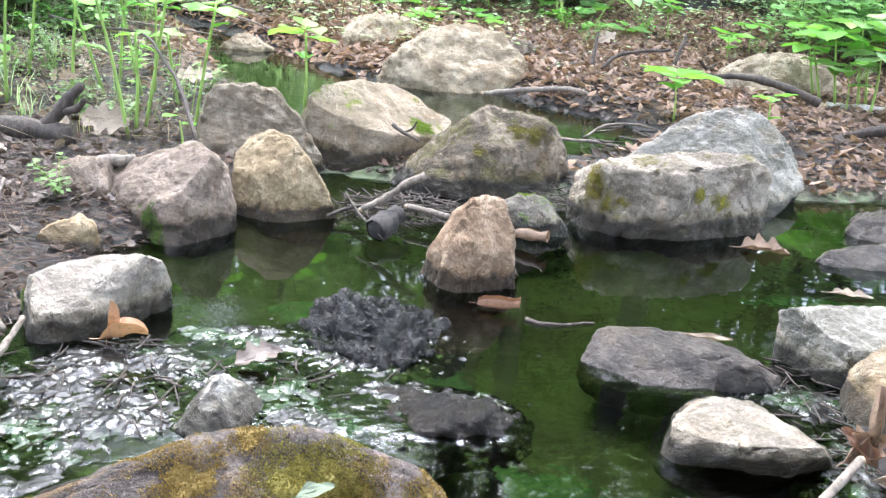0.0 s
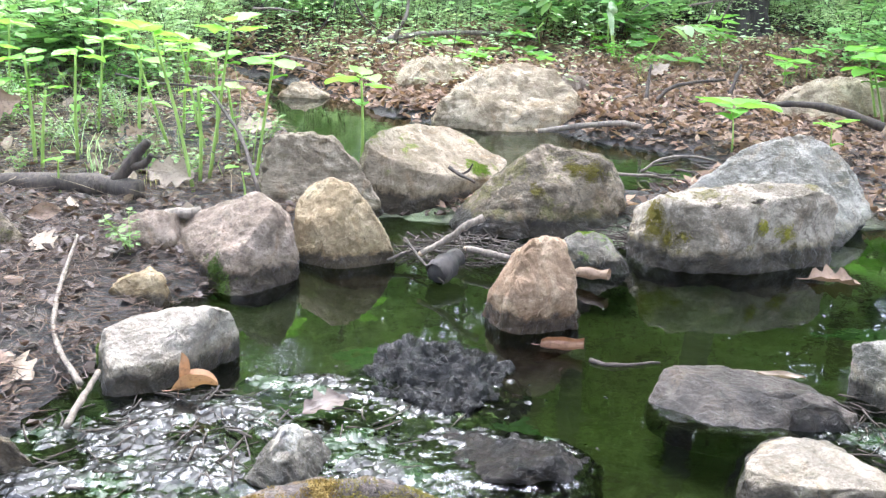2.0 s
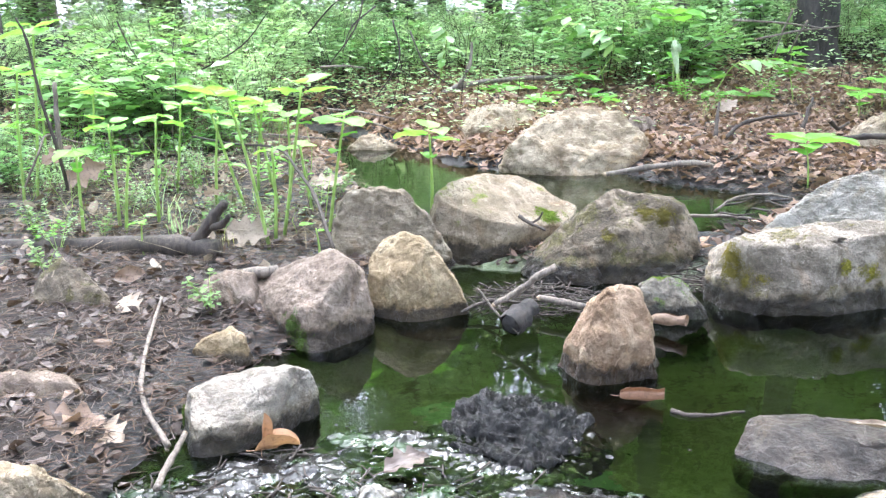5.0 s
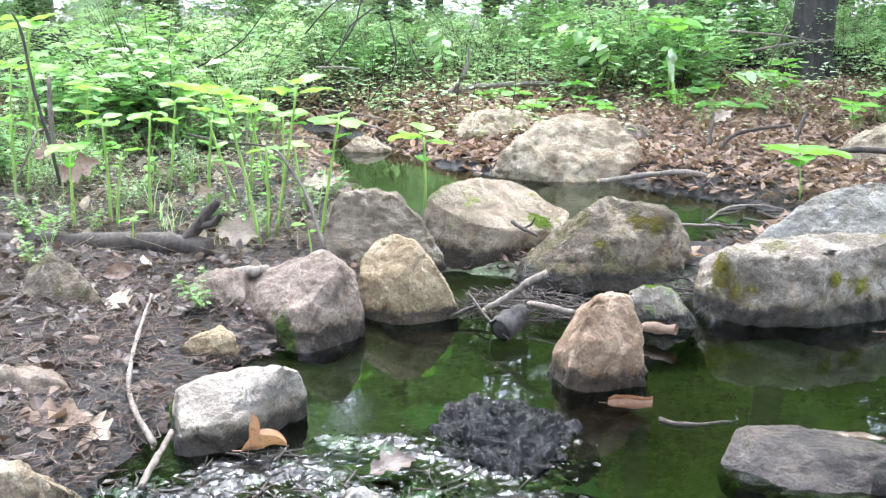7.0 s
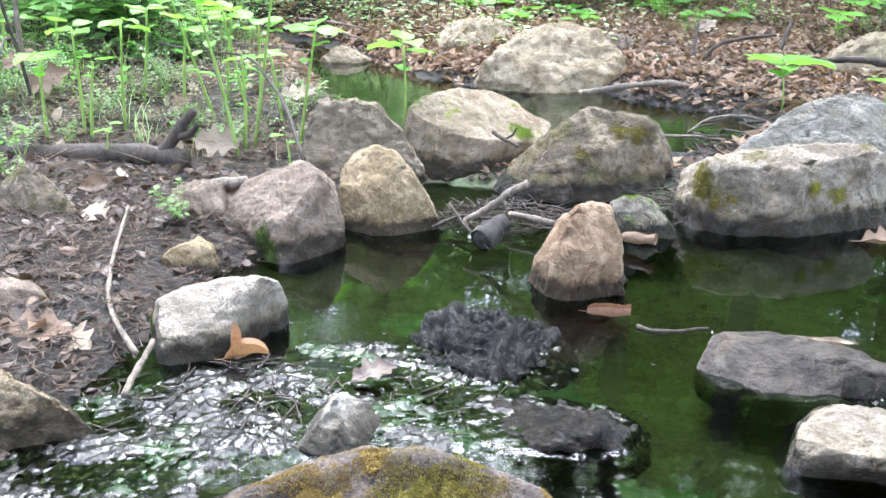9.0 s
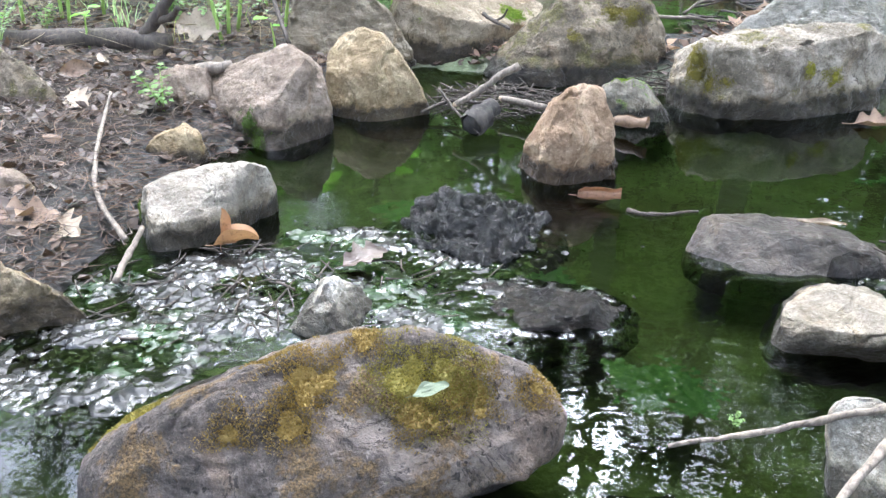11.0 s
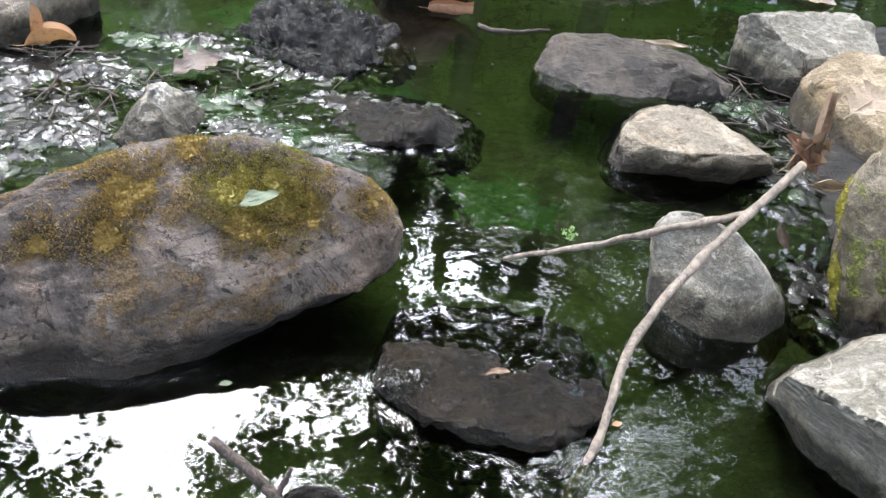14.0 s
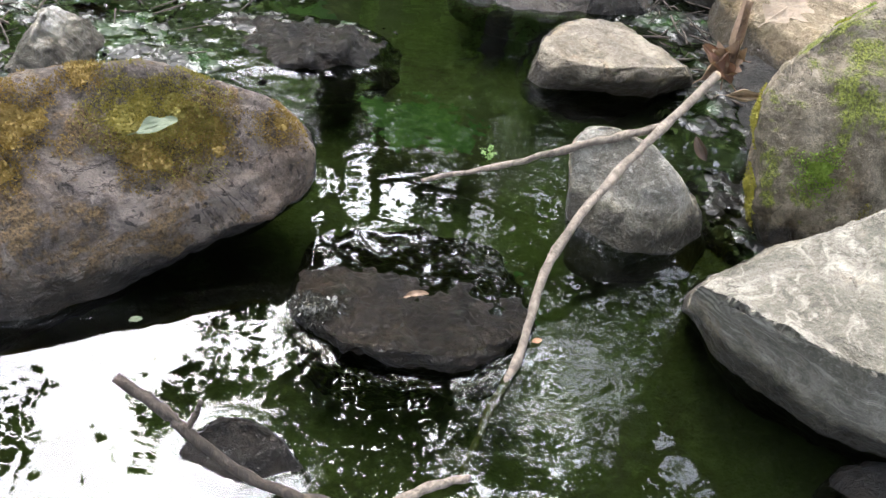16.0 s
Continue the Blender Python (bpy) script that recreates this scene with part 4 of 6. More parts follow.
wet_scraps("sodden black leaf scraps glistening on the mud", [(-0.80, 1.95, 0.42, 0.28), (-0.95, 1.65, 0.34, 0.22), (-0.35, 1.95, 0.28, 0.18), (-0.12, 2.36, 0.26, 0.2), (-0.45, 2.3, 0.3, 0.12), (0.03, 1.98, 0.25, 0.12)], 420, 5, 0.014)
wet_scraps("dark wet leaf scraps between the stones", [(1.15, 1.85, 0.2, 0.3), (1.12, 2.2, 0.22, 0.14), (0.98, 1.38, 0.08, 0.16)], 90, 6, 0.014)
algae_mat(0.36, 1.66, 0.34, 0.26, -25, 8)
algae_mat(0.40, 1.12, 0.26, 0.24, 20, 10)
algae_mat(-0.55, 2.12, 0.5, 0.2, 0, 11)
algae_mat(0.02, 2.12, 0.4, 0.22, 10, 12)
algae_mat(-0.25, 2.55, 0.5, 0.2, 0, 13)


def near_pool():
    """The near pool's surface, drawn up a little where it meets stones."""
    from mathutils.bvhtree import BVHTree
    vs, fs = [], []
    for ob in ROCKS.values():
        n, o = len(vs), ob.matrix_world.translation
        vs += [v.co + o for v in ob.data.vertices]
        fs += [tuple(i + n for i in p.vertices) for p in ob.data.polygons]
    tree_of = BVHTree.FromPolygons(vs, fs)
    xs = np.concatenate([[-2.4, -1.6], np.arange(-1.35, 2.7, 0.0145), [3.0, 3.6]])
    ys = np.concatenate([[-7.4, -2.0, 0.0], np.arange(0.45, 4.35, 0.0145), [4.6, 4.9]])
    verts = []
    for y in ys:
        for x in xs:
            z = 0.0
            if -1.36 < x < 2.71 and 0.44 < y < 4.36:
                hit = tree_of.find_nearest(Vector((x, y, 0.0)), 0.09)
                if hit[0]:
                    e = hit[3]
                    z = 0.0036 * math.exp(-e / 0.011) + 0.0007 * math.sin(e * 260) * math.exp(-e / 0.035)
            verts.append((x, y, z))
    nx = len(xs)
    quads = [(j * nx + i, j * nx + i + 1, (j + 1) * nx + i + 1, (j + 1) * nx + i) for j in range(len(ys) - 1) for i in range(nx - 1)]
    thing("water_pool", mesh_of("water_pool", verts, quads), M_WATER, "still dark green stream pool with ripples", "water", kind="structure")


near_pool()

def leaf_quads(centres, size, rnd, droop=0.3, long=1.6):
    """Folded four-corner leaves, two faces each."""
    vs, fs = [], []
    for c in centres:
        a = rnd.uniform(0, 6.283)
        s = size * rnd.uniform(0.6, 1.3)
        d = Vector((math.cos(a), math.sin(a), rnd.uniform(-droop, droop)))
        u = Vector((-math.sin(a), math.cos(a), rnd.uniform(-0.35, 0.35)))
        n = len(vs)
        c = Vector(c)
        vs += [c, c + d * s * long * 0.5 + u * s * 0.5 + Vector((0, 0, 0.12 * s)), c + d * s * long, c + d * s * long * 0.5 - u * s * 0.5 + Vector((0, 0, 0.12 * s))]
        fs += [(n, n + 1, n + 2), (n, n + 2, n + 3)]
    return vs, fs


# ---- sticks, leaves, plants ----
def at_ground(x, y):
    return float(ground_height(np.array([x]), np.array([y]))[0])


def stick(label, mat, r0, r1, line, twigs=()):
    """A bent, knotty stick with side twigs, in one mesh."""
    o = Vector(line[0])
    ob = None
    for pts, a, b in [(line, r0, r1), *twigs]:
        p = bend(pts, 5)
        rs = random.Random(len(p) + int(1000 * pts[0][0]))
        p = [q + Vector((rs.gauss(0, 0.12), rs.gauss(0, 0.12), rs.gauss(0, 0.12))) * a - o for q in p]
        rad = [(a + (b - a) * i / (len(p) - 1)) * (1.25 if i % 5 == 0 and 0 < i < len(p) - 1 else 1.0) for i in range(len(p))]
        me = mesh_of("stick", *tube(p, rad, 8, 0.12, len(p)))
        if ob:
            part("side_twig", me, mat, ob)
        else:
            big = max(r0, r1) > 0.028
            ob = thing("log" if big else "stick", me, mat, label, "log" if big else "stick", m=Matrix.Translation(o))
            if max(r0, r1) > 0.009:
                d = (p[0] - p[1]).normalized()
                part("broken_end", mesh_of("broken_end", *tube([p[0] - d * 0.002, p[0] + d * r0 * 0.5, p[0] + d * r0 * 1.1], [r0 * 0.97, r0 * 0.8, r0 * 0.3], 8, 0.3, 5)), M_SPLINTER, ob, "pale splintered broken end")
    return ob


def leaf_sheet(size, curl, fold, lobes, wide, seed=0, rows=16, cols=6):
    """One leaf along +x: lobed outline, folded on its midrib, curled across."""
    rs = random.Random(seed)
    vs, fs = [], []
    ph = rs.uniform(0, 6)
    for i in range(rows + 1):
        s = i / rows
        w = 0.5 * wide * size * (math.sin(math.pi * min(1.0, s * 0.97 + 0.015)) ** 0.7) * (1 + ((0.36 if lobes > 3 else 0.24) * math.cos(6.283 * lobes * s + 3.1) if lobes else 0.05 * math.sin(9 * s + ph)))
        if lobes < 0:   # a leaf rolled into a tube
            w = 0.5 * wide * size * (1 + 0.08 * math.sin(7 * s + ph)) * min(1.0, 0.55 + 3 * s)
        w = max(w, 0.012 * size)
        for j in range(cols + 1):
            v = 2 * j / cols - 1
            a = curl * v
            y = (math.sin(a) / curl if curl > 0.01 else v) * w
            z = ((1 - math.cos(a)) / curl if curl > 0.01 else 0) * w + fold * abs(v) * w
            z += size * (0.10 * math.sin(2.2 * s + ph) * s + 0.02 * math.sin(11 * s + 3 * v + ph))
            vs.append((s * size, y, z))
    for i in range(rows):
        for j in range(cols):
            a = i * (cols + 1) + j
            fs.append((a, a + cols + 1, a + cols + 2, a + 1))
    return vs, fs


def leaf_thing(label, mat, place, size, turn, tip, roll, curl, fold, lobes, wide):
    vs, fs = leaf_sheet(size, curl, fold, lobes, wide, int(1000 * abs(place[0])))
    stem = tube(bend([(-0.22 * size, 0, 0.02 * size), (-0.1 * size, 0.01 * size, 0.0), (0.5 * size, 0, 0.003)], 3), [0.010 * size] * 7, 4)
    ob = thing("dead_leaf" if mat is not M_FADED else "leaf", mesh_of("leaf", vs, fs), mat, label, "leaf", m=pose(*place, roll, tip, turn))
    part("leaf_stalk", mesh_of("leaf_stalk", *stem), mat, ob)
    return ob


LEAF_BLADES = {}


def blade(size, wide, lobes, seed):
    """Shared mesh of a broad green leaf."""
    key = (round(size, 2), wide, lobes, seed)
    if key not in LEAF_BLADES:
        LEAF_BLADES[key] = mesh_of("leaf", *leaf_sheet(key[0], 0.35, 0.12, lobes, wide, seed, 8, 4))
    return LEAF_BLADES[key]


def seedling(base, top, n, size, seed, mat):
    """A woodland seedling: a bare juicy stem with a whorl of flat broad leaves."""
    rs = random.Random(seed)
    b, t = Vector(base), Vector(top)
    b.z = min(b.z, at_ground(b.x, b.y)) - 0.01
    root = tagged(new("seedling"), "bright yellow-green woodland seedling with broad flat leaves" if mat is M_SEEDLING else "dark green woodland seedling with broad leaves", "plant", "seedlings on the banks")
    root.matrix_basis = Matrix.Translation(b)
    t = t - b
    line = bend([(0, 0, 0), t * 0.5 + Vector((rs.gauss(0, 0.008), rs.gauss(0, 0.008), 0)), t], 4)
    h = t.length
    part("stem", mesh_of("stem", *tube(line, [(0.010 if h > 0.4 else 0.007) - 0.004 * i / 8 for i in range(9)], 6)), M_STEM, root)
    a0 = rs.uniform(0, 6.28)
    for i in range(n):
        a = a0 + 6.283 * i / n + rs.uniform(-0.3, 0.3)
        up = rs.uniform(-0.03, 0.03)
        s = size * rs.uniform(0.75, 1.15)
        me = blade(s, 0.78, 0, rs.randint(0, 2))
        part("leaf", me, mat, root, m=Matrix.Translation(t + Vector((math.cos(a), math.sin(a), 0)) * 0.015 + Vector((0, 0, up))) @ pose(0, 0, 0, rs.uniform(-12, 12), rs.uniform(-8, 18), math.degrees(a)))
    for i in range(2 if h > 0.2 else 0):
        f, a = rs.uniform(0.45, 0.85), rs.uniform(0, 6.28)
        me = blade(size * 0.55, 0.75, 0, 1)
        part("leaf", me, mat, root, m=Matrix.Translation(t * f) @ pose(0, 0, 0, 0, rs.uniform(-25, 5), math.degrees(a)))


def arching_plant(line, n, size, seed):
    """An arching stem with two ranks of oval leaves."""
    rs = random.Random(seed)
    o = Vector(line[0])
    o.z = min(o.z, at_ground(o.x, o.y)) - 0.01
    root = tagged(new("arching_plant"), "arching green stem with two ranks of oval leaves", "plant", "arching plants")
    root.matrix_basis = Matrix.Translation(o)
    p = bend([Vector(q) - o for q in line], 6)
    part("stem", mesh_of("stem", *tube(p, [0.008 - 0.005 * i / len(p) for i in range(len(p))], 5)), M_STEM, root)
    for i in range(n):
        k = int((0.35 + 0.64 * i / (n - 1)) * (len(p) - 1))
        d = (p[min(k + 1, len(p) - 1)] - p[k - 1]).normalized()
        a = math.degrees(math.atan2(d.y, d.x)) + (55 if i % 2 else -55) + rs.uniform(-12, 12)
        part("leaf", blade(size, 0.42, 0, i % 3), M_DARKLEAF if i % 3 == 0 else M_LEAF, root, m=Matrix.Translation(p[k]) @ pose(0, 0, 0, rs.uniform(-25, 25), rs.uniform(5, 45), a))


def pulpit_flower(base, top):
    """A hooded woodland flower on a stalk."""
    b, t = Vector(base), Vector(top)
    b.z = min(b.z, at_ground(b.x, b.y)) - 0.01
    root = tagged(new("hooded_flower"), "pale green hooded woodland flower on a stalk", "flower")
    root.matrix_basis = Matrix.Translation(b)
    t = t - b
    part("stalk", mesh_of("stalk", *tube(bend([(0, 0, 0), t * 0.3, t * 0.5], 4), [0.016] * 9, 7)), M_STEM, root)
    part("hood", mesh_of("hood", *tube(bend([t * 0.48, t * 0.75, t * 0.97, t + Vector((0.02, -0.02, 0.01))], 4), [0.016, 0.02, 0.024, 0.027, 0.029, 0.031, 0.033, 0.035, 0.038, 0.042, 0.05, 0.06, 0.066], 10)), M_HOOD, root, "pale green striped hood")


def dark_trunk(spot, r):
    """A thick old trunk with root flares, forked above."""
    x, y = spot
    root = tagged(new("tree"), "thick dark-barked old tree trunk with root flares", "tree")
    root.matrix_basis = Matrix.Translation((x, y, at_ground(x, y) - 0.1))
    pieces = [tube(bend([(0, 0, 0), (0.02, 0, 0.5), (0.05, 0, 2.0), (-0.1, 0.1, 7), (0.2, 0, 15)], 5), [r * f for f in np.interp(np.arange(21), [0, 2, 5, 10, 20], [1.7, 1.15, 1.0, 0.8, 0.45])], 16, 0.12, 4)]
    for i in range(6):
        a = i * 1.05 + 0.3
        pieces.append(tube(bend([(math.cos(a) * r * 0.6, math.sin(a) * r * 0.6, 0.45), (math.cos(a) * r * 1.3, math.sin(a) * r * 1.3, 0.12), (math.cos(a) * r * 2.2, math.sin(a) * r * 2.2, -0.05)], 3), [r * 0.4, r * 0.36, r * 0.33, r * 0.28, r * 0.22, r * 0.17, r * 0.1], 8, 0.1, i))
    part("trunk", mesh_of("trunk", *joined(pieces)), M_DARKBARK, root)
    rs = random.Random(6)
    cs = [Vector((rs.gauss(0, 2.0), rs.gauss(0, 1.8), 12.0 + rs.gauss(0, 2.2))) for _ in range(4500)]
    part("crown", mesh_of("crown", *leaf_quads(cs, 0.13, rs), smooth=False), M_CROWN, root)


def moss_patch(stone, place, radius, mat, seed):
    """A cushion of moss: the stone's own skin raised a little, set with tufts."""
    rs = random.Random(seed)
    me = stone.data
    o = stone.matrix_world.translation
    c = Vector(place) - o
    co = np.empty(len(me.vertices) * 3)
    me.vertices.foreach_get("co", co)
    co = co.reshape(-1, 3)
    c = Vector(co[np.argmin(((co - np.array(c)) ** 2).sum(1))])
    near = np.nonzero(((co - np.array(c)) ** 2).sum(1) < (radius * 1.5) ** 2)[0]
    off = Vector((seed * 1.7, seed, 0))
    inside = {int(i) for i in near if (me.vertices[i].co - c).length < radius * (1.05 + 0.75 * noise.noise(me.vertices[i].co * 22 + off) + 0.4 * noise.noise(me.vertices[i].co * 60 + off))}
    vs, fs, idx = [], [], {}
    area = []
    for p in me.polygons:
        if all(v in inside for v in p.vertices):
            area.append((p.center.copy(), p.normal.copy(), p.area))
            if (p.center - c).length > radius * (0.42 + 0.5 * noise.noise(p.center * 30 + off)):
                continue
            q = []
            for v in p.vertices:
                if v not in idx:
                    idx[v] = len(vs)
                    w = me.vertices[v]
                    vs.append(w.co + w.normal * (0.0025 + 0.003 * abs(noise.noise(w.co * 90))))
                q.append(idx[v])
            fs.append(tuple(q))
    if not area:
        return
    tall = 0.006 if radius < 0.2 else 0.01
    for ctr, n, ar in area:
        k = ar * 170000 * max(0.12, min(1.0, 1.55 - 1.1 * (ctr - c).length / radius))
        for _ in range(int(k) + (rs.random() < k - int(k))):
            s = math.sqrt(ar) * 0.8
            p = ctr + Vector((rs.uniform(-s, s), rs.uniform(-s, s), rs.uniform(-s, s)))
            p -= n * (p - ctr).dot(n) - n * 0.003
            d = (n + Vector((rs.gauss(0, 0.5), rs.gauss(0, 0.5), rs.gauss(0, 0.4)))).normalized() * tall * rs.uniform(0.5, 1.2)
            u = d.cross(Vector((rs.gauss(0, 1), rs.gauss(0, 1), rs.gauss(0, 1)))).normalized() * 0.0016
            i = len(vs)
            vs += [p - u, p + u, p + d]
            fs.append((i, i + 1, i + 2))
    part("moss_patch", mesh_of("moss_patch", vs, fs, False), mat, stone, "soft cushion of " + mat.name.replace("_", " "), kind="stuff")


stick("forked grey-brown stick propped over the water", M_STICK, 0.0092, 0.0065, [(0.888, 1.435, 0.270), (0.760, 1.329, 0.220), (0.654, 1.243, 0.170), (0.525, 1.110, 0.110), (0.477, 1.023, 0.060), (0.441, 0.942, 0.010), (0.392, 0.874, -0.020), (0.329, 0.760, -0.050)], [([(0.760, 1.329, 0.220), (0.691, 1.346, 0.185), (0.600, 1.378, 0.125), (0.483, 1.416, 0.050), (0.332, 1.421, 0.005)], 0.0085, 0.005)])
stick("brown twig rising out of the pool", M_DARKSTICK, 0.007, 0.008, [(-0.145, 0.772, 0.200), (-0.086, 0.744, 0.165), (-0.059, 0.729, 0.140), (0.017, 0.710, 0.060), (0.108, 0.705, 0.000), (0.221, 0.696, -0.020)], [([(-0.059, 0.729, 0.140), (-0.048, 0.740, 0.160), (-0.040, 0.747, 0.180)], 0.005, 0.003)])
stick("short reddish twig lying in the water", M_STICK, 0.008, 0.006, [(0.218, 0.693, 0.010), (0.268, 0.713, 0.012), (0.330, 0.727, 0.010)])
stick("crooked pale stick on the muddy bank", M_STICK, 0.006, 0.009, [(-1.529, 3.077, 0.170), (-1.462, 2.815, 0.110), (-1.358, 2.519, 0.075), (-1.252, 2.325, 0.060), (-1.092, 2.124, 0.050)])
stick("weathered grey stick end in the mud", M_STICK, 0.008, 0.01, [(-1.051, 2.150, 0.075), (-1.047, 2.031, 0.050), (-1.044, 1.934, 0.025)])
stick("arching bare twig over the bank", M_DARKSTICK, 0.009, 0.005, [(-0.925, 3.450, 0.279), (-1.075, 3.750, 0.438), (-1.210, 4.000, 0.494), (-1.510, 4.600, 0.533), (-1.992, 5.200, 0.472), (-2.501, 5.800, 0.438)])
stick("fallen grey branch across the forest floor", M_GREYBARK, 0.034, 0.02, [(-1.673, 8.900, 0.262), (-1.332, 9.000, 0.370), (-0.990, 9.100, 0.495), (-0.703, 9.200, 0.550), (-0.117, 9.400, 0.575), (0.547, 9.600, 0.560)], [([(-0.960, 9.100, 0.513), (-0.846, 9.100, 0.745), (-0.825, 9.100, 0.962)], 0.022, 0.012)])
stick("long crooked stick beside the upstream water", M_STICK, 0.016, 0.026, [(0.367, 6.000, 0.145), (0.638, 6.050, 0.183), (0.969, 6.100, 0.212), (1.261, 6.100, 0.141), (1.564, 6.100, 0.130), (1.851, 6.100, 0.071)], [([(1.261, 6.100, 0.141), (1.433, 6.000, 0.086), (1.515, 5.900, 0.135)], 0.012, 0.006)])
stick("bent grey twig over the shallow water", M_STICK, 0.009, 0.006, [(0.942, 5.100, 0.089), (1.073, 5.150, 0.164), (1.277, 5.200, 0.173), (1.445, 5.250, 0.134)])
stick("pale straight twig in the debris", M_STICK, 0.01, 0.007, [(0.726, 4.750, 0.142), (0.917, 4.800, 0.131), (1.096, 4.850, 0.109)])
stick("pale root hanging beside the mossy rock", M_STICK, 0.01, 0.006, [(0.714, 4.600, 0.176), (0.746, 4.550, 0.122), (0.747, 4.400, 0.039)])
stick("black curved branch over the bank", M_DARKSTICK, 0.012, 0.03, [(1.638, 5.500, 0.441), (1.866, 5.500, 0.475), (2.084, 5.500, 0.466), (2.254, 5.450, 0.429), (2.428, 5.400, 0.371)])
stick("pale barked log on the bank", M_PALEBARK, 0.055, 0.05, [(2.840, 6.200, 0.207), (3.127, 6.200, 0.216), (3.625, 6.200, 0.219)])
stick("dark rotten log on the muddy bank", M_DARKSTICK, 0.04, 0.05, [(2.486, 5.600, 0.157), (2.550, 5.300, 0.135), (2.634, 5.000, 0.096)])
stick("thin dark log lying among sticks", M_DARKSTICK, 0.03, 0.03, [(2.587, 5.400, 0.162), (2.807, 5.300, 0.250), (3.084, 5.300, 0.282)])
stick("grey-brown stick crossing the debris", M_DARKSTICK, 0.014, 0.02, [(2.586, 5.200, 0.101), (2.781, 5.200, 0.164), (2.972, 5.100, 0.177)])
stick("mottled stick standing on a rock", M_STICK, 0.011, 0.016, [(-0.234, 3.285, 0.100), (-0.130, 3.305, 0.160), (-0.064, 3.288, 0.220), (0.012, 3.297, 0.260)])
stick("pale stick wedged behind the tan stone", M_STICK, 0.013, 0.013, [(-0.051, 3.474, 0.070), (0.043, 3.427, 0.070), (0.135, 3.397, 0.060)])
stick("dark twig lying in the debris", M_DARKSTICK, 0.008, 0.006, [(-0.376, 3.385, 0.030), (-0.264, 3.459, 0.060), (-0.133, 3.440, 0.060)])
stick("thin curved twig in the debris", M_DARKSTICK, 0.006, 0.004, [(-0.320, 3.546, 0.080), (-0.232, 3.347, 0.050), (-0.132, 3.179, 0.020)])
stick("decayed brown log lying on leafy soil", M_DARKSTICK, 0.042, 0.05, [(-3.027, 4.100, 0.080), (-2.553, 4.050, 0.101), (-2.158, 4.000, 0.128), (-1.838, 3.950, 0.141), (-1.611, 3.900, 0.140)])
stick("old weathered log among the plants", M_DARKSTICK, 0.05, 0.03, [(-3.573, 4.900, 0.124), (-3.128, 4.900, 0.109), (-2.747, 4.900, 0.065)])
stick("broken dark branch stub on soil", M_DARKSTICK, 0.035, 0.02, [(-1.750, 3.950, 0.156), (-1.650, 3.950, 0.282), (-1.570, 3.950, 0.368)], [([(-1.687, 3.950, 0.238), (-1.580, 3.900, 0.268), (-1.524, 3.850, 0.322)], 0.02, 0.012)])
stick("pale chunk of wood lying on a stone", M_STICK, 0.03, 0.022, [(-1.339, 3.350, 0.166), (-1.252, 3.350, 0.190), (-1.135, 3.350, 0.209)])
stick("tall dark dead stem", M_DARKSTICK, 0.010, 0.006, [(-2.642, 4.400, 0.323), (-2.679, 4.400, 0.570), (-2.737, 4.400, 0.840), (-2.772, 4.400, 1.133), (-2.814, 4.400, 1.247)])
stick("broken upright brown plant stalk", M_STICK, 0.014, 0.012, [(-2.779, 4.600, 0.509), (-2.774, 4.600, 0.700), (-2.764, 4.600, 0.902)])
stick("pale bent twig among the plants", M_STICK, 0.007, 0.005, [(-2.961, 4.500, 0.327), (-2.853, 4.500, 0.521), (-2.846, 4.600, 0.603), (-2.712, 4.700, 0.545)])
stick("thin dark bare twig in the undergrowth", M_DARKSTICK, 0.008, 0.004, [(-1.619, 7.600, 1.405), (-1.691, 7.500, 1.123), (-2.045, 7.400, 0.672)])
stick("thin dark bare twig in the undergrowth", M_DARKSTICK, 0.008, 0.004, [(-1.522, 7.600, 1.312), (-1.710, 7.500, 1.147), (-1.781, 7.400, 0.937)])
stick("thin dark bare twig in the undergrowth", M_DARKSTICK, 0.008, 0.004, [(-1.375, 7.600, 1.196), (-1.311, 7.500, 0.868), (-1.517, 7.400, 0.537)])
stick("thin dark bare twig in the undergrowth", M_DARKSTICK, 0.008, 0.004, [(-2.126, 7.600, 1.094), (-1.919, 7.500, 1.285), (-1.721, 7.400, 1.422)])
stick("thin dark bare twig in the undergrowth", M_DARKSTICK, 0.008, 0.004, [(-1.228, 7.600, 1.103), (-1.090, 7.500, 0.823), (-0.858, 7.400, 0.644)])
stick("thin dark bare twig in the undergrowth", M_DARKSTICK, 0.008, 0.004, [(-3.230, 7.600, 0.740), (-2.708, 7.500, 0.995), (-2.409, 7.400, 1.281)])
stick("thin dark bare twig in the undergrowth", M_DARKSTICK, 0.008, 0.004, [(-3.877, 7.600, 1.225), (-3.648, 7.500, 0.887), (-3.153, 7.400, 0.655)])
stick("thin dark bare twig in the undergrowth", M_DARKSTICK, 0.008, 0.004, [(-4.482, 7.600, 1.073), (-4.125, 7.500, 0.881), (-3.790, 7.400, 1.082)])
stick("long dry pale stalk lying in the plants", M_STICK, 0.008, 0.005, [(-3.354, 6.400, 0.331), (-2.532, 6.400, 0.352), (-1.733, 6.400, 0.346)])
stick("long dry pale stalk lying in the plants", M_STICK, 0.008, 0.005, [(-2.710, 6.400, 0.380), (-2.129, 6.400, 0.367), (-1.559, 6.400, 0.329)])
stick("long dry pale stalk lying in the plants", M_STICK, 0.008, 0.005, [(-1.717, 6.400, 0.871), (-1.546, 6.400, 0.877), (-1.376, 6.400, 0.859)])
stick("long dry pale stalk lying in the plants", M_STICK, 0.008, 0.005, [(-1.469, 6.400, 0.480), (-1.297, 6.400, 0.443), (-1.126, 6.400, 0.381)])
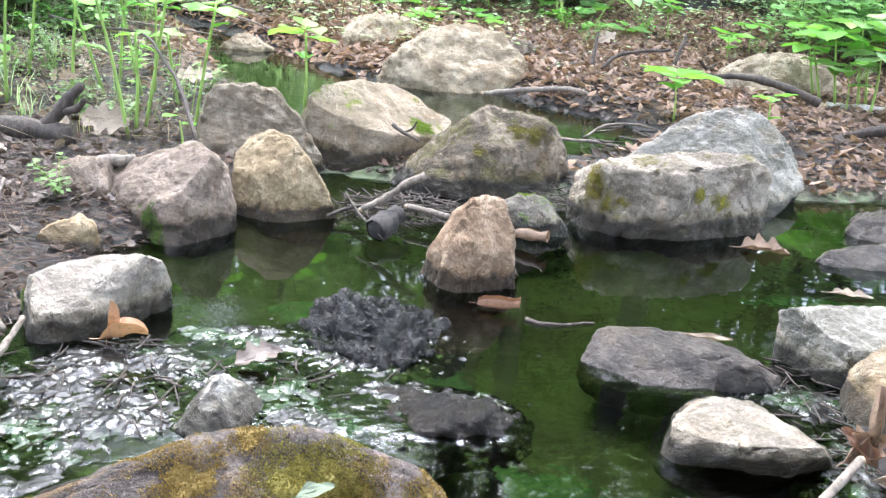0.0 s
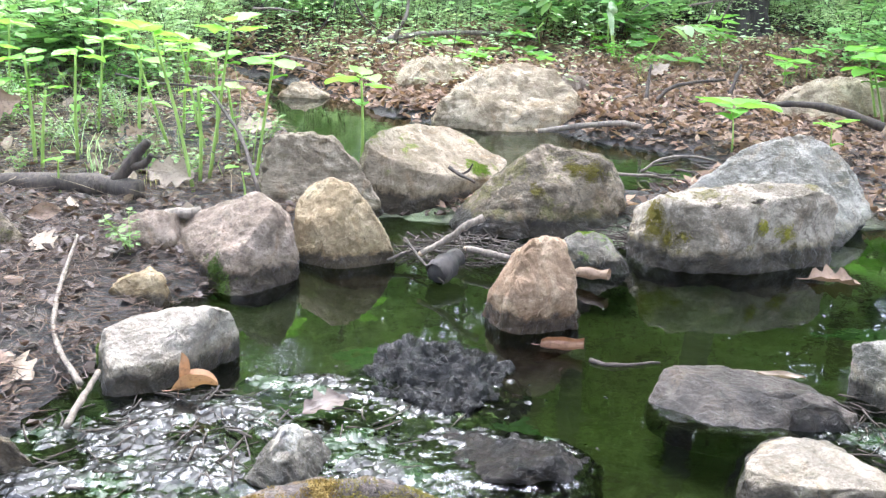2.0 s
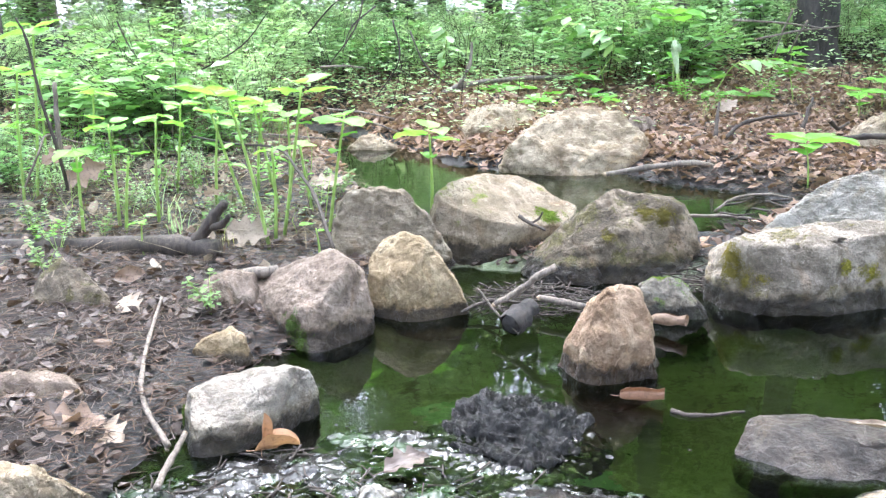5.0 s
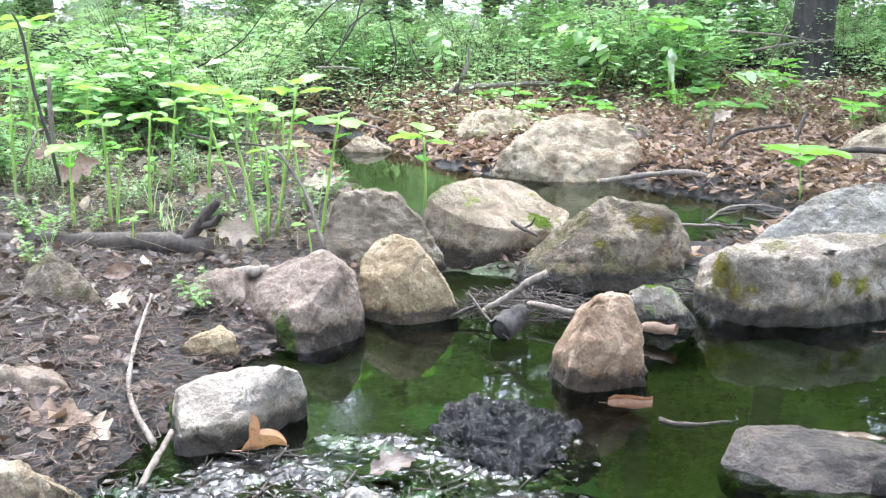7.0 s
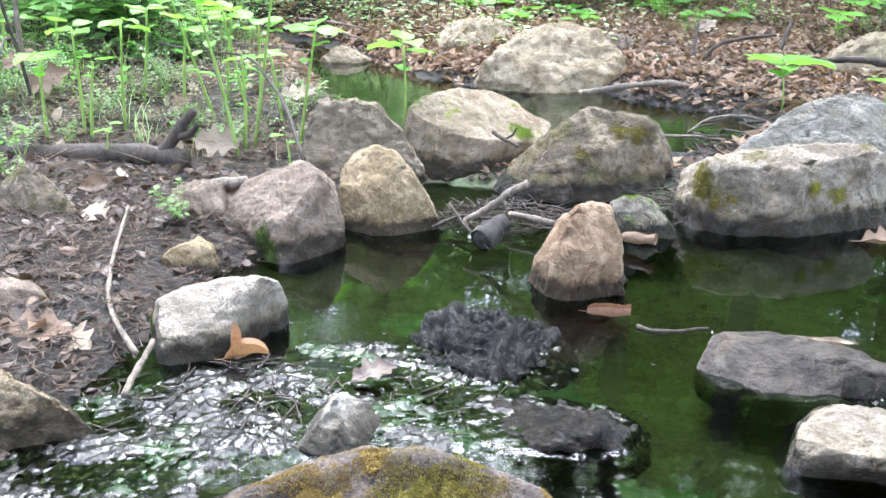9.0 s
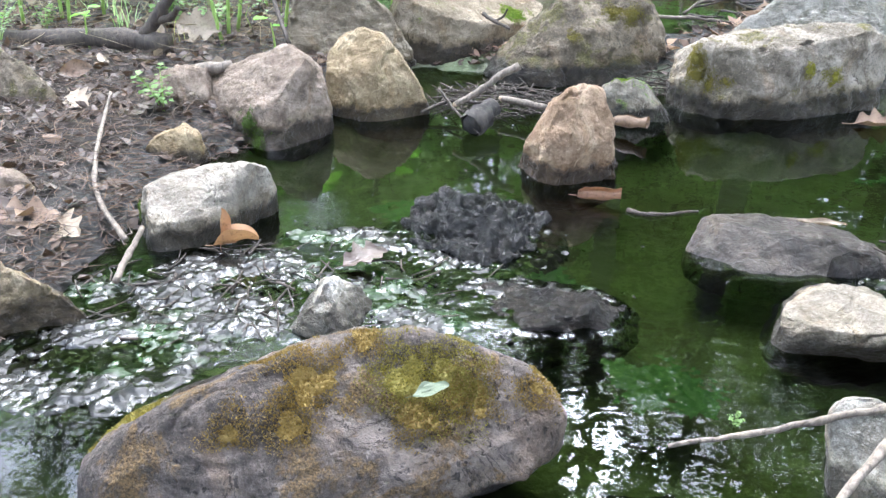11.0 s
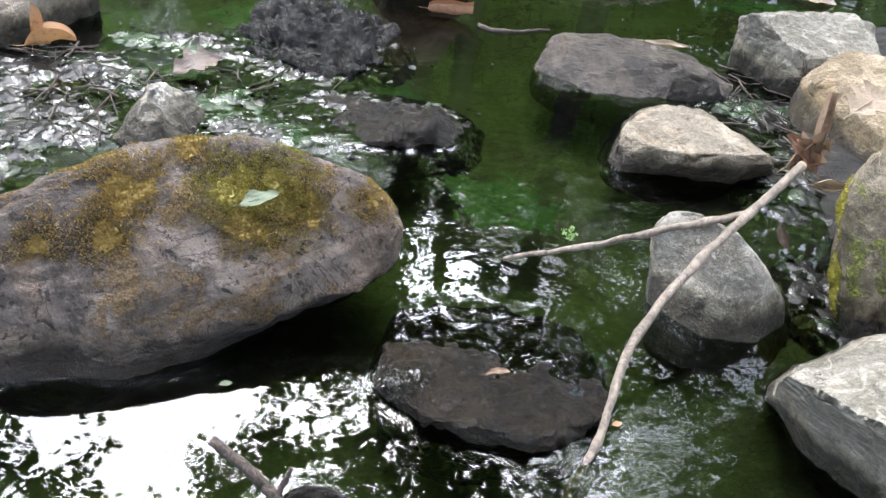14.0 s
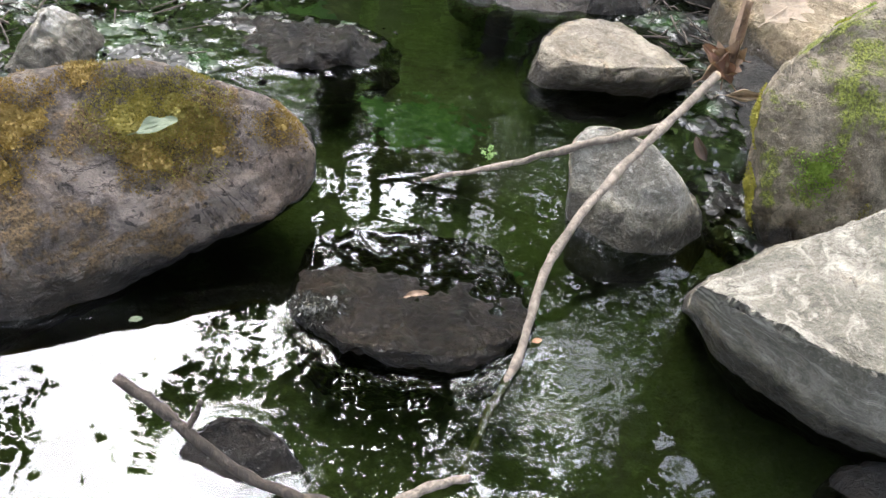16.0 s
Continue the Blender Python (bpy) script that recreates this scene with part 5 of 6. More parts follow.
stick("long dry pale stalk lying in the plants", M_STICK, 0.008, 0.005, [(-1.683, 6.400, 0.560), (-1.425, 6.400, 0.535), (-1.168, 6.400, 0.486)])
stick("dry pale twig beside the tree", M_STICK, 0.013, 0.007, [(1.854, 9.600, 1.132), (2.342, 9.600, 1.096), (2.828, 9.600, 1.027)])
stick("dry pale twig beside the tree", M_STICK, 0.013, 0.007, [(2.102, 9.600, 0.933), (2.520, 9.600, 1.013), (2.937, 9.600, 1.057)])
stick("dry pale twig beside the tree", M_STICK, 0.013, 0.007, [(2.442, 9.600, 1.222), (2.365, 9.600, 1.011), (2.290, 9.600, 0.762)])
stick("dry pale twig beside the tree", M_STICK, 0.013, 0.007, [(2.594, 9.600, 1.110), (2.512, 9.600, 0.955), (2.433, 9.600, 0.764)])
stick("dry pale twig beside the tree", M_STICK, 0.013, 0.007, [(1.315, 9.600, 0.631), (1.616, 9.600, 0.887), (1.914, 9.600, 1.104)])
stick("brown twig lying in leaf litter", M_DARKSTICK, 0.016, 0.01, [(1.218, 6.700, 0.311), (1.238, 6.800, 0.427), (1.262, 6.900, 0.545)])
stick("brown twig lying in leaf litter", M_DARKSTICK, 0.016, 0.01, [(1.281, 6.700, 0.291), (1.456, 6.800, 0.410), (1.849, 6.900, 0.462)])
stick("brown twig lying in leaf litter", M_DARKSTICK, 0.016, 0.01, [(1.839, 6.700, 0.368), (1.900, 6.800, 0.504), (1.952, 6.900, 0.580)])
stick("brown twig lying in leaf litter", M_DARKSTICK, 0.016, 0.01, [(2.022, 6.700, 0.435), (2.120, 6.800, 0.361), (2.229, 6.900, 0.393)])
stick("brown twig lying in leaf litter", M_DARKSTICK, 0.016, 0.01, [(0.907, 6.700, 0.282), (1.130, 6.800, 0.303), (1.280, 6.900, 0.240)])
stick("brown twig lying in leaf litter", M_DARKSTICK, 0.016, 0.01, [(2.219, 6.700, 0.292), (2.309, 6.800, 0.151), (2.380, 6.900, 0.005)])
stick("black twig floating on the pool", M_DARKSTICK, 0.009, 0.004, [(0.368, 2.570, 0.004), (0.442, 2.540, 0.004), (0.596, 2.584, 0.004)])
stick("small forked twig on a boulder", M_DARKSTICK, 0.01, 0.006, [(-0.165, 4.100, 0.279), (-0.109, 4.050, 0.256), (-0.035, 4.000, 0.235)], [([(-0.109, 4.050, 0.256), (-0.069, 4.050, 0.277), (-0.049, 4.050, 0.313)], 0.006, 0.004)])
stick("thin dark twig caught in the stream debris", M_DARKSTICK, 0.007, 0.004, [(0.942, 4.938, 0.120), (1.006, 4.792, 0.140), (1.124, 4.911, 0.120)])
stick("thin dark twig caught in the stream debris", M_DARKSTICK, 0.007, 0.004, [(1.272, 5.279, 0.120), (1.324, 5.020, 0.140), (1.445, 5.047, 0.120)])
stick("thin dark twig caught in the stream debris", M_DARKSTICK, 0.007, 0.004, [(0.991, 5.130, 0.120), (1.070, 5.102, 0.140), (1.214, 5.368, 0.120)])
stick("thin dark twig caught in the stream debris", M_DARKSTICK, 0.007, 0.004, [(1.357, 5.039, 0.120), (1.385, 4.930, 0.140), (1.490, 5.096, 0.120)])
stick("thin dark twig caught in the stream debris", M_DARKSTICK, 0.007, 0.004, [(1.168, 4.792, 0.120), (1.240, 4.684, 0.140), (1.379, 4.833, 0.120)])
stick("thin dark twig caught in the stream debris", M_DARKSTICK, 0.007, 0.004, [(1.305, 5.285, 0.120), (1.383, 5.215, 0.140), (1.542, 5.442, 0.120)])
stick("thin dark twig caught in the stream debris", M_DARKSTICK, 0.007, 0.004, [(1.045, 5.266, 0.120), (1.121, 5.212, 0.140), (1.263, 5.457, 0.120)])
stick("thin dark twig caught in the stream debris", M_DARKSTICK, 0.007, 0.004, [(1.221, 4.794, 0.120), (1.318, 4.736, 0.140), (1.489, 4.941, 0.120)])
stick("thin dark twig caught in the stream debris", M_DARKSTICK, 0.007, 0.004, [(1.019, 4.806, 0.120), (1.106, 4.681, 0.140), (1.252, 4.813, 0.120)])
stick("thin dark twig caught in the stream debris", M_DARKSTICK, 0.007, 0.004, [(1.448, 5.285, 0.120), (1.461, 5.093, 0.140), (1.554, 5.189, 0.120)])
stick("thin dark twig caught in the stream debris", M_DARKSTICK, 0.007, 0.004, [(1.452, 5.077, 0.120), (1.490, 4.971, 0.140), (1.612, 5.142, 0.120)])
stick("thin dark twig caught in the stream debris", M_DARKSTICK, 0.007, 0.004, [(1.144, 5.061, 0.120), (1.201, 4.906, 0.140), (1.323, 5.025, 0.120)])
stick("thin dark twig caught in the stream debris", M_DARKSTICK, 0.007, 0.004, [(1.131, 4.767, 0.120), (1.227, 4.702, 0.140), (1.392, 4.896, 0.120)])
stick("thin dark twig caught in the stream debris", M_DARKSTICK, 0.007, 0.004, [(1.296, 4.745, 0.120), (1.324, 4.648, 0.140), (1.425, 4.806, 0.120)])

leaf_thing("orange-brown fallen leaf folded upright on mud", M_ORANGE, (-0.845, 2.151, 0.030), 0.13, 5, -6, -10, 0.6, 1.1, 0, 0.5)
leaf_thing("orange leaf lobe standing on end", M_ORANGE, (-0.830, 2.163, 0.030), 0.105, 80, -78, 70, 0.5, 0.5, 0, 0.42)
leaf_thing("dull tan leaf stranded in the shallows", M_DARKDEAD, (-0.464, 2.098, 0.012), 0.14, 35, -8, 10, 0.35, 0.2, 3.5, 0.6)
leaf_thing("red-brown wet leaf curled against the stone", M_REDLEAF, (0.216, 2.648, 0.012), 0.14, -8, 0, 25, 2.7, 0.0, -1, 0.8)
leaf_thing("pale rolled leaf by the grey stone", M_DEAD1, (0.385, 3.333, 0.025), 0.15, -30, 0, 0, 2.9, 0.0, -1, 0.9)
leaf_thing("pale lobed oak leaf leaning on stems", M_TANLEAF, (-1.647, 4.100, 0.190), 0.23, -5, 0, 55, 0.3, 0.0, 3.5, 0.62)
leaf_thing("dry tan oak leaf on the bank", M_TANLEAF, (-1.746, 3.187, 0.130), 0.16, -45, 8, 25, 0.4, 0.0, 3.5, 0.6)
leaf_thing("large crumpled tan leaf on the bank", M_DEAD1, (-1.522, 2.124, 0.080), 0.22, 15, -5, 20, 0.7, 0.0, 3.5, 0.6)
leaf_thing("dry pale oak leaf on dark soil", M_TANLEAF, (-1.373, 2.211, 0.060), 0.17, -30, 5, 20, 0.4, 0.0, 3.5, 0.6)
leaf_thing("tan leaf standing against the log", M_DEAD1, (-1.901, 3.419, 0.140), 0.13, 15, -10, 60, 0.6, 0.0, 0, 0.6)
leaf_thing("large pale dead leaf under the plants", M_DEAD1, (-2.782, 4.600, 0.330), 0.25, 15, -25, 60, 0.4, 0.0, 3.5, 0.6)
leaf_thing("brown leaf stuck among stems", M_DEAD1, (-3.031, 4.800, 0.407), 0.2, 25, -30, 40, 0.5, 0.0, 3.5, 0.6)
leaf_thing("tan leaf floating at the block's foot", M_DEAD1, (1.376, 3.488, 0.010), 0.22, 0, -2, 6, 1.0, 0.1, 3.5, 0.6)
leaf_thing("brown leaf lying on the pool's edge", M_DEAD1, (2.278, 4.619, 0.040), 0.25, 10, -5, 15, 0.6, 0.0, 3.5, 0.6)
leaf_thing("pale oak leaf with insect holes on the boulder", M_TANLEAF, (1.075, 1.640, 0.285), 0.15, 35, -12, 10, 0.5, 0.0, 3.5, 0.62)
leaf_thing("curled brown dead leaf hanging by the rock", M_DEAD1, (0.955, 1.520, 0.225), 0.15, 70, -62, 15, 2.5, 0.0, -1, 0.42)
leaf_thing("crumpled russet leaf between the rocks", M_DEAD1, (0.900, 1.510, 0.215), 0.10, 25, -15, 40, 1.9, 0.25, 2.5, 0.8)
leaf_thing("pinkish curled leaf edge between the rocks", M_TANLEAF, (0.945, 1.470, 0.205), 0.09, -8, -6, 50, 2.2, 0.0, 1.5, 0.55)
leaf_thing("crumpled brown leaf wedged beside the stick", M_REDLEAF, (0.965, 1.500, 0.215), 0.10, 130, -30, -35, 2.0, 0.2, 2.5, 0.7)
leaf_thing("dark brown leaf curled under the pale one", M_DEAD1, (1.010, 1.560, 0.235), 0.11, 200, -20, 30, 1.6, 0.2, 2.5, 0.6)
leaf_thing("small faded green leaf on the mossy boulder", M_FADED, (-0.160, 1.171, 0.285), 0.065, 25, -5, 8, 0.5, 0.0, 1.5, 0.5)
leaf_thing("pale curled bark strip on the wet slab", M_TANLEAF, (0.797, 2.273, 0.130), 0.13, -10, 4, 10, 1.5, 0.0, 0, 0.28)
leaf_thing("straw-coloured leaf scraps by the algae", M_TANLEAF, (1.574, 3.031, 0.010), 0.16, -5, -4, 10, 0.8, 0.0, 3.5, 0.35)
leaf_thing("tiny orange leaf on the water", M_ORANGE, (0.477, 0.987, 0.006), 0.02, 20, 0, 0, 0.4, 0.0, 0, 0.6)
leaf_thing("tiny yellow leaf on the water", M_FADED, (-0.186, 1.042, 0.006), 0.022, 20, 0, 0, 0.3, 0.0, 0, 0.6)
leaf_thing("brown leaf scrap on the dark rock", M_DEAD1, (0.257, 1.041, 0.060), 0.045, 15, 0, 0, 1.2, 0.0, 0, 0.4)
leaf_thing("dark dead leaf hanging at the boulder's foot", M_DARKDEAD, (0.909, 1.458, 0.110), 0.055, -60, 40, 60, 1.4, 0.0, 0, 0.6)
leaf_thing("brown wet leaf by the stream", M_DARKDEAD, (0.648, 4.241, 0.050), 0.12, 50, -20, 30, 0.6, 0.0, 2.5, 0.6)
leaf_thing("pale leaf in the brown litter", M_TANLEAF, (1.086, 6.900, 0.244), 0.17, 20, -15, 30, 0.4, 0.0, 3.5, 0.6)
leaf_thing("buff leaf in the brown litter", M_TANLEAF, (1.427, 7.800, 0.384), 0.2, 20, -25, 30, 0.4, 0.0, 3.5, 0.6)
leaf_thing("tan leaf under the seedlings", M_TANLEAF, (-1.455, 5.000, 0.263), 0.2, 20, -5, 30, 0.4, 0.0, 3.5, 0.6)
leaf_thing("dry leaf under the seedlings", M_DEAD1, (-1.948, 4.600, 0.257), 0.14, 60, -20, 30, 0.4, 0.0, 3.5, 0.6)

seedling((-0.655, 4.500, 0.146), (-0.650, 4.500, 0.624), 5, 0.17, 882, M_SEEDLING)
seedling((-1.422, 4.100, 0.139), (-1.578, 4.100, 0.850), 5, 0.17, 335, M_SEEDLING)
seedling((-1.423, 4.200, 0.174), (-1.410, 4.200, 0.592), 3, 0.09, 988, M_SEEDLING)
seedling((-1.409, 4.300, 0.191), (-1.268, 4.300, 0.886), 5, 0.17, 555, M_SEEDLING)
seedling((-1.179, 4.350, 0.187), (-1.066, 4.350, 0.735), 5, 0.18, 927, M_SEEDLING)
seedling((-1.824, 4.900, 0.254), (-2.031, 4.900, 0.821), 5, 0.16, 586, M_SEEDLING)
seedling((-1.649, 5.000, 0.240), (-1.765, 5.000, 0.725), 4, 0.15, 583, M_SEEDLING)
seedling((-2.385, 5.200, 0.145), (-2.304, 5.200, 0.725), 4, 0.15, 107, M_SEEDLING)
seedling((-2.236, 4.600, 0.199), (-2.195, 4.600, 0.686), 4, 0.14, 731, M_SEEDLING)
seedling((-2.423, 4.500, 0.182), (-2.424, 4.500, 0.680), 4, 0.15, 672, M_SEEDLING)
seedling((-3.054, 5.400, 0.239), (-2.978, 5.400, 0.789), 4, 0.15, 217, M_SEEDLING)
seedling((-1.386, 4.800, 0.185), (-1.440, 4.800, 0.529), 3, 0.09, 649, M_SEEDLING)
seedling((-2.528, 4.300, 0.190), (-2.517, 4.300, 0.533), 4, 0.15, 852, M_SEEDLING)
seedling((-1.925, 4.700, 0.189), (-1.876, 4.700, 0.697), 4, 0.15, 588, M_SEEDLING)
seedling((-3.218, 5.000, 0.477), (-3.094, 5.000, 1.187), 5, 0.2, 274, M_SEEDLING)
seedling((-3.243, 5.200, 0.341), (-3.213, 5.200, 0.912), 4, 0.15, 292, M_SEEDLING)
seedling((-1.609, 5.100, 0.223), (-1.592, 5.100, 0.655), 4, 0.15, 128, M_SEEDLING)
seedling((-2.022, 3.950, 0.111), (-2.017, 3.950, 0.270), 4, 0.06, 65, M_SEEDLING)
seedling((-1.879, 5.300, 0.141), (-1.815, 5.300, 0.689), 4, 0.14, 494, M_SEEDLING)
seedling((-3.568, 5.400, 0.302), (-3.490, 5.400, 0.916), 4, 0.17, 875, M_SEEDLING)
seedling((-3.242, 4.900, 0.317), (-3.210, 4.900, 0.627), 4, 0.13, 655, M_SEEDLING)
seedling((-2.337, 4.400, 0.206), (-2.276, 4.400, 0.518), 3, 0.1, 496, M_SEEDLING)
seedling((-1.124, 3.950, 0.174), (-1.135, 3.950, 0.243), 2, 0.07, 91, M_SEEDLING)
seedling((1.556, 5.450, 0.151), (1.524, 5.450, 0.441), 5, 0.24, 353, M_SEEDLING)
seedling((2.070, 5.200, 0.284), (2.042, 5.200, 0.411), 4, 0.13, 820, M_SEEDLING)
seedling((1.208, 9.000, 0.833), (1.166, 9.000, 1.186), 5, 0.3, 69, M_SEEDLING)
seedling((-0.120, 8.200, 0.308), (-0.151, 8.200, 0.449), 5, 0.2, 421, M_SEEDLING)
seedling((0.496, 8.300, 0.336), (0.482, 8.300, 0.414), 4, 0.2, 919, M_SEEDLING)
seedling((2.668, 8.000, 0.387), (2.650, 8.000, 0.534), 5, 0.22, 155, M_DARKLEAF)
seedling((0.657, 8.500, 0.344), (0.626, 8.500, 0.424), 4, 0.2, 21, M_SEEDLING)
seedling((0.355, 8.780, 0.337), (0.383, 8.780, 0.445), 6, 0.2, 387, M_DARKLEAF)
seedling((1.561, 9.130, 0.406), (1.587, 9.130, 0.551), 4, 0.22, 318, M_LEAF)
seedling((-0.539, 9.050, 0.356), (-0.586, 9.050, 0.490), 5, 0.16, 270, M_LEAF)
seedling((1.835, 8.430, 0.329), (1.808, 8.430, 0.474), 4, 0.21, 387, M_DARKLEAF)
seedling((1.056, 9.180, 0.404), (1.056, 9.180, 0.599), 6, 0.15, 997, M_DARKLEAF)
seedling((0.269, 8.990, 0.364), (0.277, 8.990, 0.610), 5, 0.22, 534, M_DARKLEAF)
seedling((1.529, 10.010, 0.542), (1.505, 10.010, 0.749), 4, 0.17, 604, M_DARKLEAF)
seedling((-0.301, 9.000, 0.353), (-0.321, 9.000, 0.510), 5, 0.19, 286, M_DARKLEAF)
seedling((1.162, 9.070, 0.390), (1.196, 9.070, 0.496), 5, 0.16, 468, M_DARKLEAF)
seedling((1.644, 9.500, 0.462), (1.619, 9.500, 0.617), 5, 0.21, 271, M_DARKLEAF)
seedling((2.530, 9.850, 0.533), (2.532, 9.850, 0.797), 6, 0.2, 318, M_DARKLEAF)
seedling((0.068, 8.720, 0.325), (0.040, 8.720, 0.452), 5, 0.19, 100, M_LEAF)
seedling((1.513, 8.480, 0.328), (1.517, 8.480, 0.455), 4, 0.15, 760, M_DARKLEAF)

arching_plant([(0.570, 9.300, 0.347), (0.459, 9.300, 0.810), (0.329, 9.300, 1.093), (0.063, 9.200, 1.232)], 13, 0.24, 224)
arching_plant([(1.512, 8.600, 0.431), (1.676, 8.500, 0.732), (1.905, 8.400, 0.777), (2.212, 8.300, 0.702)], 13, 0.22, 907)
arching_plant([(-1.231, 9.600, 0.471), (-1.183, 9.600, 0.776), (-1.129, 9.500, 1.018), (-1.222, 9.500, 1.164)], 11, 0.2, 583)
arching_plant([(0.981, 9.800, 0.613), (0.898, 9.800, 0.973), (1.051, 9.700, 1.211), (1.326, 9.600, 1.270)], 12, 0.22, 462)
arching_plant([(0.455, 9.000, 0.600), (0.608, 9.000, 0.881), (0.485, 9.000, 1.099)], 11, 0.22, 278)
pulpit_flower((1.247, 8.800, 0.452), (1.166, 8.800, 0.895))
dark_trunk((3.05, 11.00), 0.26)
moss_patch(ROCKS[62], (-0.188, 2.450, 0.011), 0.07, M_WEED, 29)
moss_patch(ROCKS[62], (-0.100, 2.450, 0.026), 0.07, M_WEED, 16)
moss_patch(ROCKS[62], (-0.030, 2.450, -0.017), 0.07, M_WEED, 5)
moss_patch(ROCKS[62], (-0.133, 2.450, -0.063), 0.07, M_WEED, 68)
moss_patch(ROCKS[62], (-0.221, 2.450, -0.069), 0.07, M_WEED, 25)
moss_patch(ROCKS[62], (0.007, 2.450, -0.072), 0.07, M_WEED, 41)
moss_patch(ROCKS[3], (0.679, 3.550, 0.177), 0.05, M_MOSSDARK, 74)
moss_patch(ROCKS[3], (0.756, 3.550, 0.154), 0.05, M_MOSSDARK, 24)
moss_patch(ROCKS[29], (0.12, 1.06, 0.02), 0.05, M_WEED, 80)
moss_patch(ROCKS[28], (-0.179, 1.280, 0.247), 0.085, M_MOSS, 45)
moss_patch(ROCKS[28], (-0.107, 1.270, 0.242), 0.09, M_MOSS, 76)
moss_patch(ROCKS[28], (-0.064, 1.250, 0.229), 0.07, M_MOSSGOLD, 17)
moss_patch(ROCKS[28], (-0.151, 1.220, 0.206), 0.06, M_MOSSGOLD, 54)
moss_patch(ROCKS[28], (-0.365, 1.280, 0.193), 0.085, M_MOSSGOLD, 38)
moss_patch(ROCKS[28], (-0.421, 1.300, 0.212), 0.05, M_MOSSGOLD, 67)
moss_patch(ROCKS[28], (-0.377, 1.200, 0.189), 0.06, M_MOSSGOLD, 35)
moss_patch(ROCKS[28], (-0.270, 1.340, 0.275), 0.045, M_MOSSGOLD, 60)
moss_patch(ROCKS[28], (0.057, 1.300, 0.222), 0.05, M_MOSSGOLD, 45)
moss_patch(ROCKS[28], (-0.729, 1.300, 0.064), 0.07, M_MOSS, 82)
moss_patch(ROCKS[28], (-0.786, 1.250, 0.002), 0.05, M_MOSS, 54)
moss_patch(ROCKS[28], (-0.637, 1.220, 0.110), 0.045, M_MOSS, 38)
moss_patch(ROCKS[28], (-0.479, 1.200, 0.167), 0.05, M_MOSSGOLD, 54)
moss_patch(ROCKS[32], (1.000, 1.400, 0.199), 0.06, M_MOSSYELLOW, 73)
moss_patch(ROCKS[32], (1.027, 1.350, 0.066), 0.06, M_MOSSYELLOW, 53)
moss_patch(ROCKS[32], (1.068, 1.300, 0.165), 0.055, M_MOSSGREEN, 5)
moss_patch(ROCKS[32], (1.285, 1.600, 0.265), 0.07, M_MOSSGREEN, 53)
moss_patch(ROCKS[32], (1.077, 1.300, 0.002), 0.06, M_MOSS, 20)
moss_patch(ROCKS[32], (1.209, 1.300, 0.051), 0.06, M_MOSS, 26)
moss_patch(ROCKS[32], (1.268, 1.500, 0.248), 0.04, M_MOSSYELLOW, 1)
moss_patch(ROCKS[2], (0.449, 3.600, 0.102), 0.06, M_MOSSGREEN, 62)
moss_patch(ROCKS[3], (1.374, 3.500, 0.216), 0.05, M_MOSSYELLOW, 66)
moss_patch(ROCKS[3], (1.255, 3.500, 0.205), 0.04, M_MOSSYELLOW, 67)
moss_patch(ROCKS[3], (0.718, 3.600, 0.217), 0.07, M_MOSS, 56)
moss_patch(ROCKS[3], (0.843, 3.500, 0.157), 0.03, M_MOSS, 72)
moss_patch(ROCKS[5], (0.437, 4.100, 0.319), 0.06, M_MOSSDARK, 92)
moss_patch(ROCKS[5], (0.519, 4.100, 0.280), 0.07, M_MOSSDARK, 29)
moss_patch(ROCKS[5], (0.252, 4.000, 0.212), 0.05, M_MOSSDARK, 5)
moss_patch(ROCKS[6], (-0.019, 4.400, 0.326), 0.07, M_MOSSGREEN, 96)
moss_patch(ROCKS[6], (0.055, 4.400, 0.290), 0.05, M_MOSSGREEN, 59)
moss_patch(ROCKS[9], (-1.025, 3.000, 0.087), 0.06, M_MOSSDARKGREEN, 97)
moss_patch(ROCKS[9], (-0.967, 2.950, 0.063), 0.05, M_MOSSDARKGREEN, 85)
moss_patch(ROCKS[12], (-1.105, 2.300, 0.062), 0.03, M_MOSSDARKGREEN, 96)
seedling((2.906, 6.200, 0.360), (2.791, 6.200, 0.744), 5, 0.24, 532, M_SEEDLING)
seedling((3.076, 6.200, 0.415), (2.963, 6.200, 0.855), 5, 0.24, 987, M_LEAF)
seedling((3.116, 6.100, 0.395), (3.094, 6.100, 0.628), 5, 0.22, 296, M_LEAF)
seedling((2.841, 6.300, 0.378), (2.699, 6.300, 0.627), 5, 0.2, 557, M_SEEDLING)
seedling((2.943, 6.100, 0.360), (2.880, 6.100, 0.532), 5, 0.2, 350, M_LEAF)
seedling((3.287, 6.200, 0.393), (3.223, 6.200, 0.782), 5, 0.24, 912, M_SEEDLING)
seedling((2.870, 6.500, 0.432), (2.706, 6.500, 0.766), 4, 0.2, 233, M_SEEDLING)
seedling((3.177, 6.300, 0.367), (3.090, 6.300, 0.701), 5, 0.22, 883, M_SEEDLING)
seedling((2.184, 8.300, 0.624), (2.109, 8.300, 0.744), 5, 0.2, 70, M_SEEDLING)
seedling((2.525, 7.600, 0.478), (2.511, 7.600, 0.549), 4, 0.2, 879, M_LEAF)
seedling((2.851, 8.000, 0.510), (2.825, 8.000, 0.633), 4, 0.2, 603, M_LEAF)



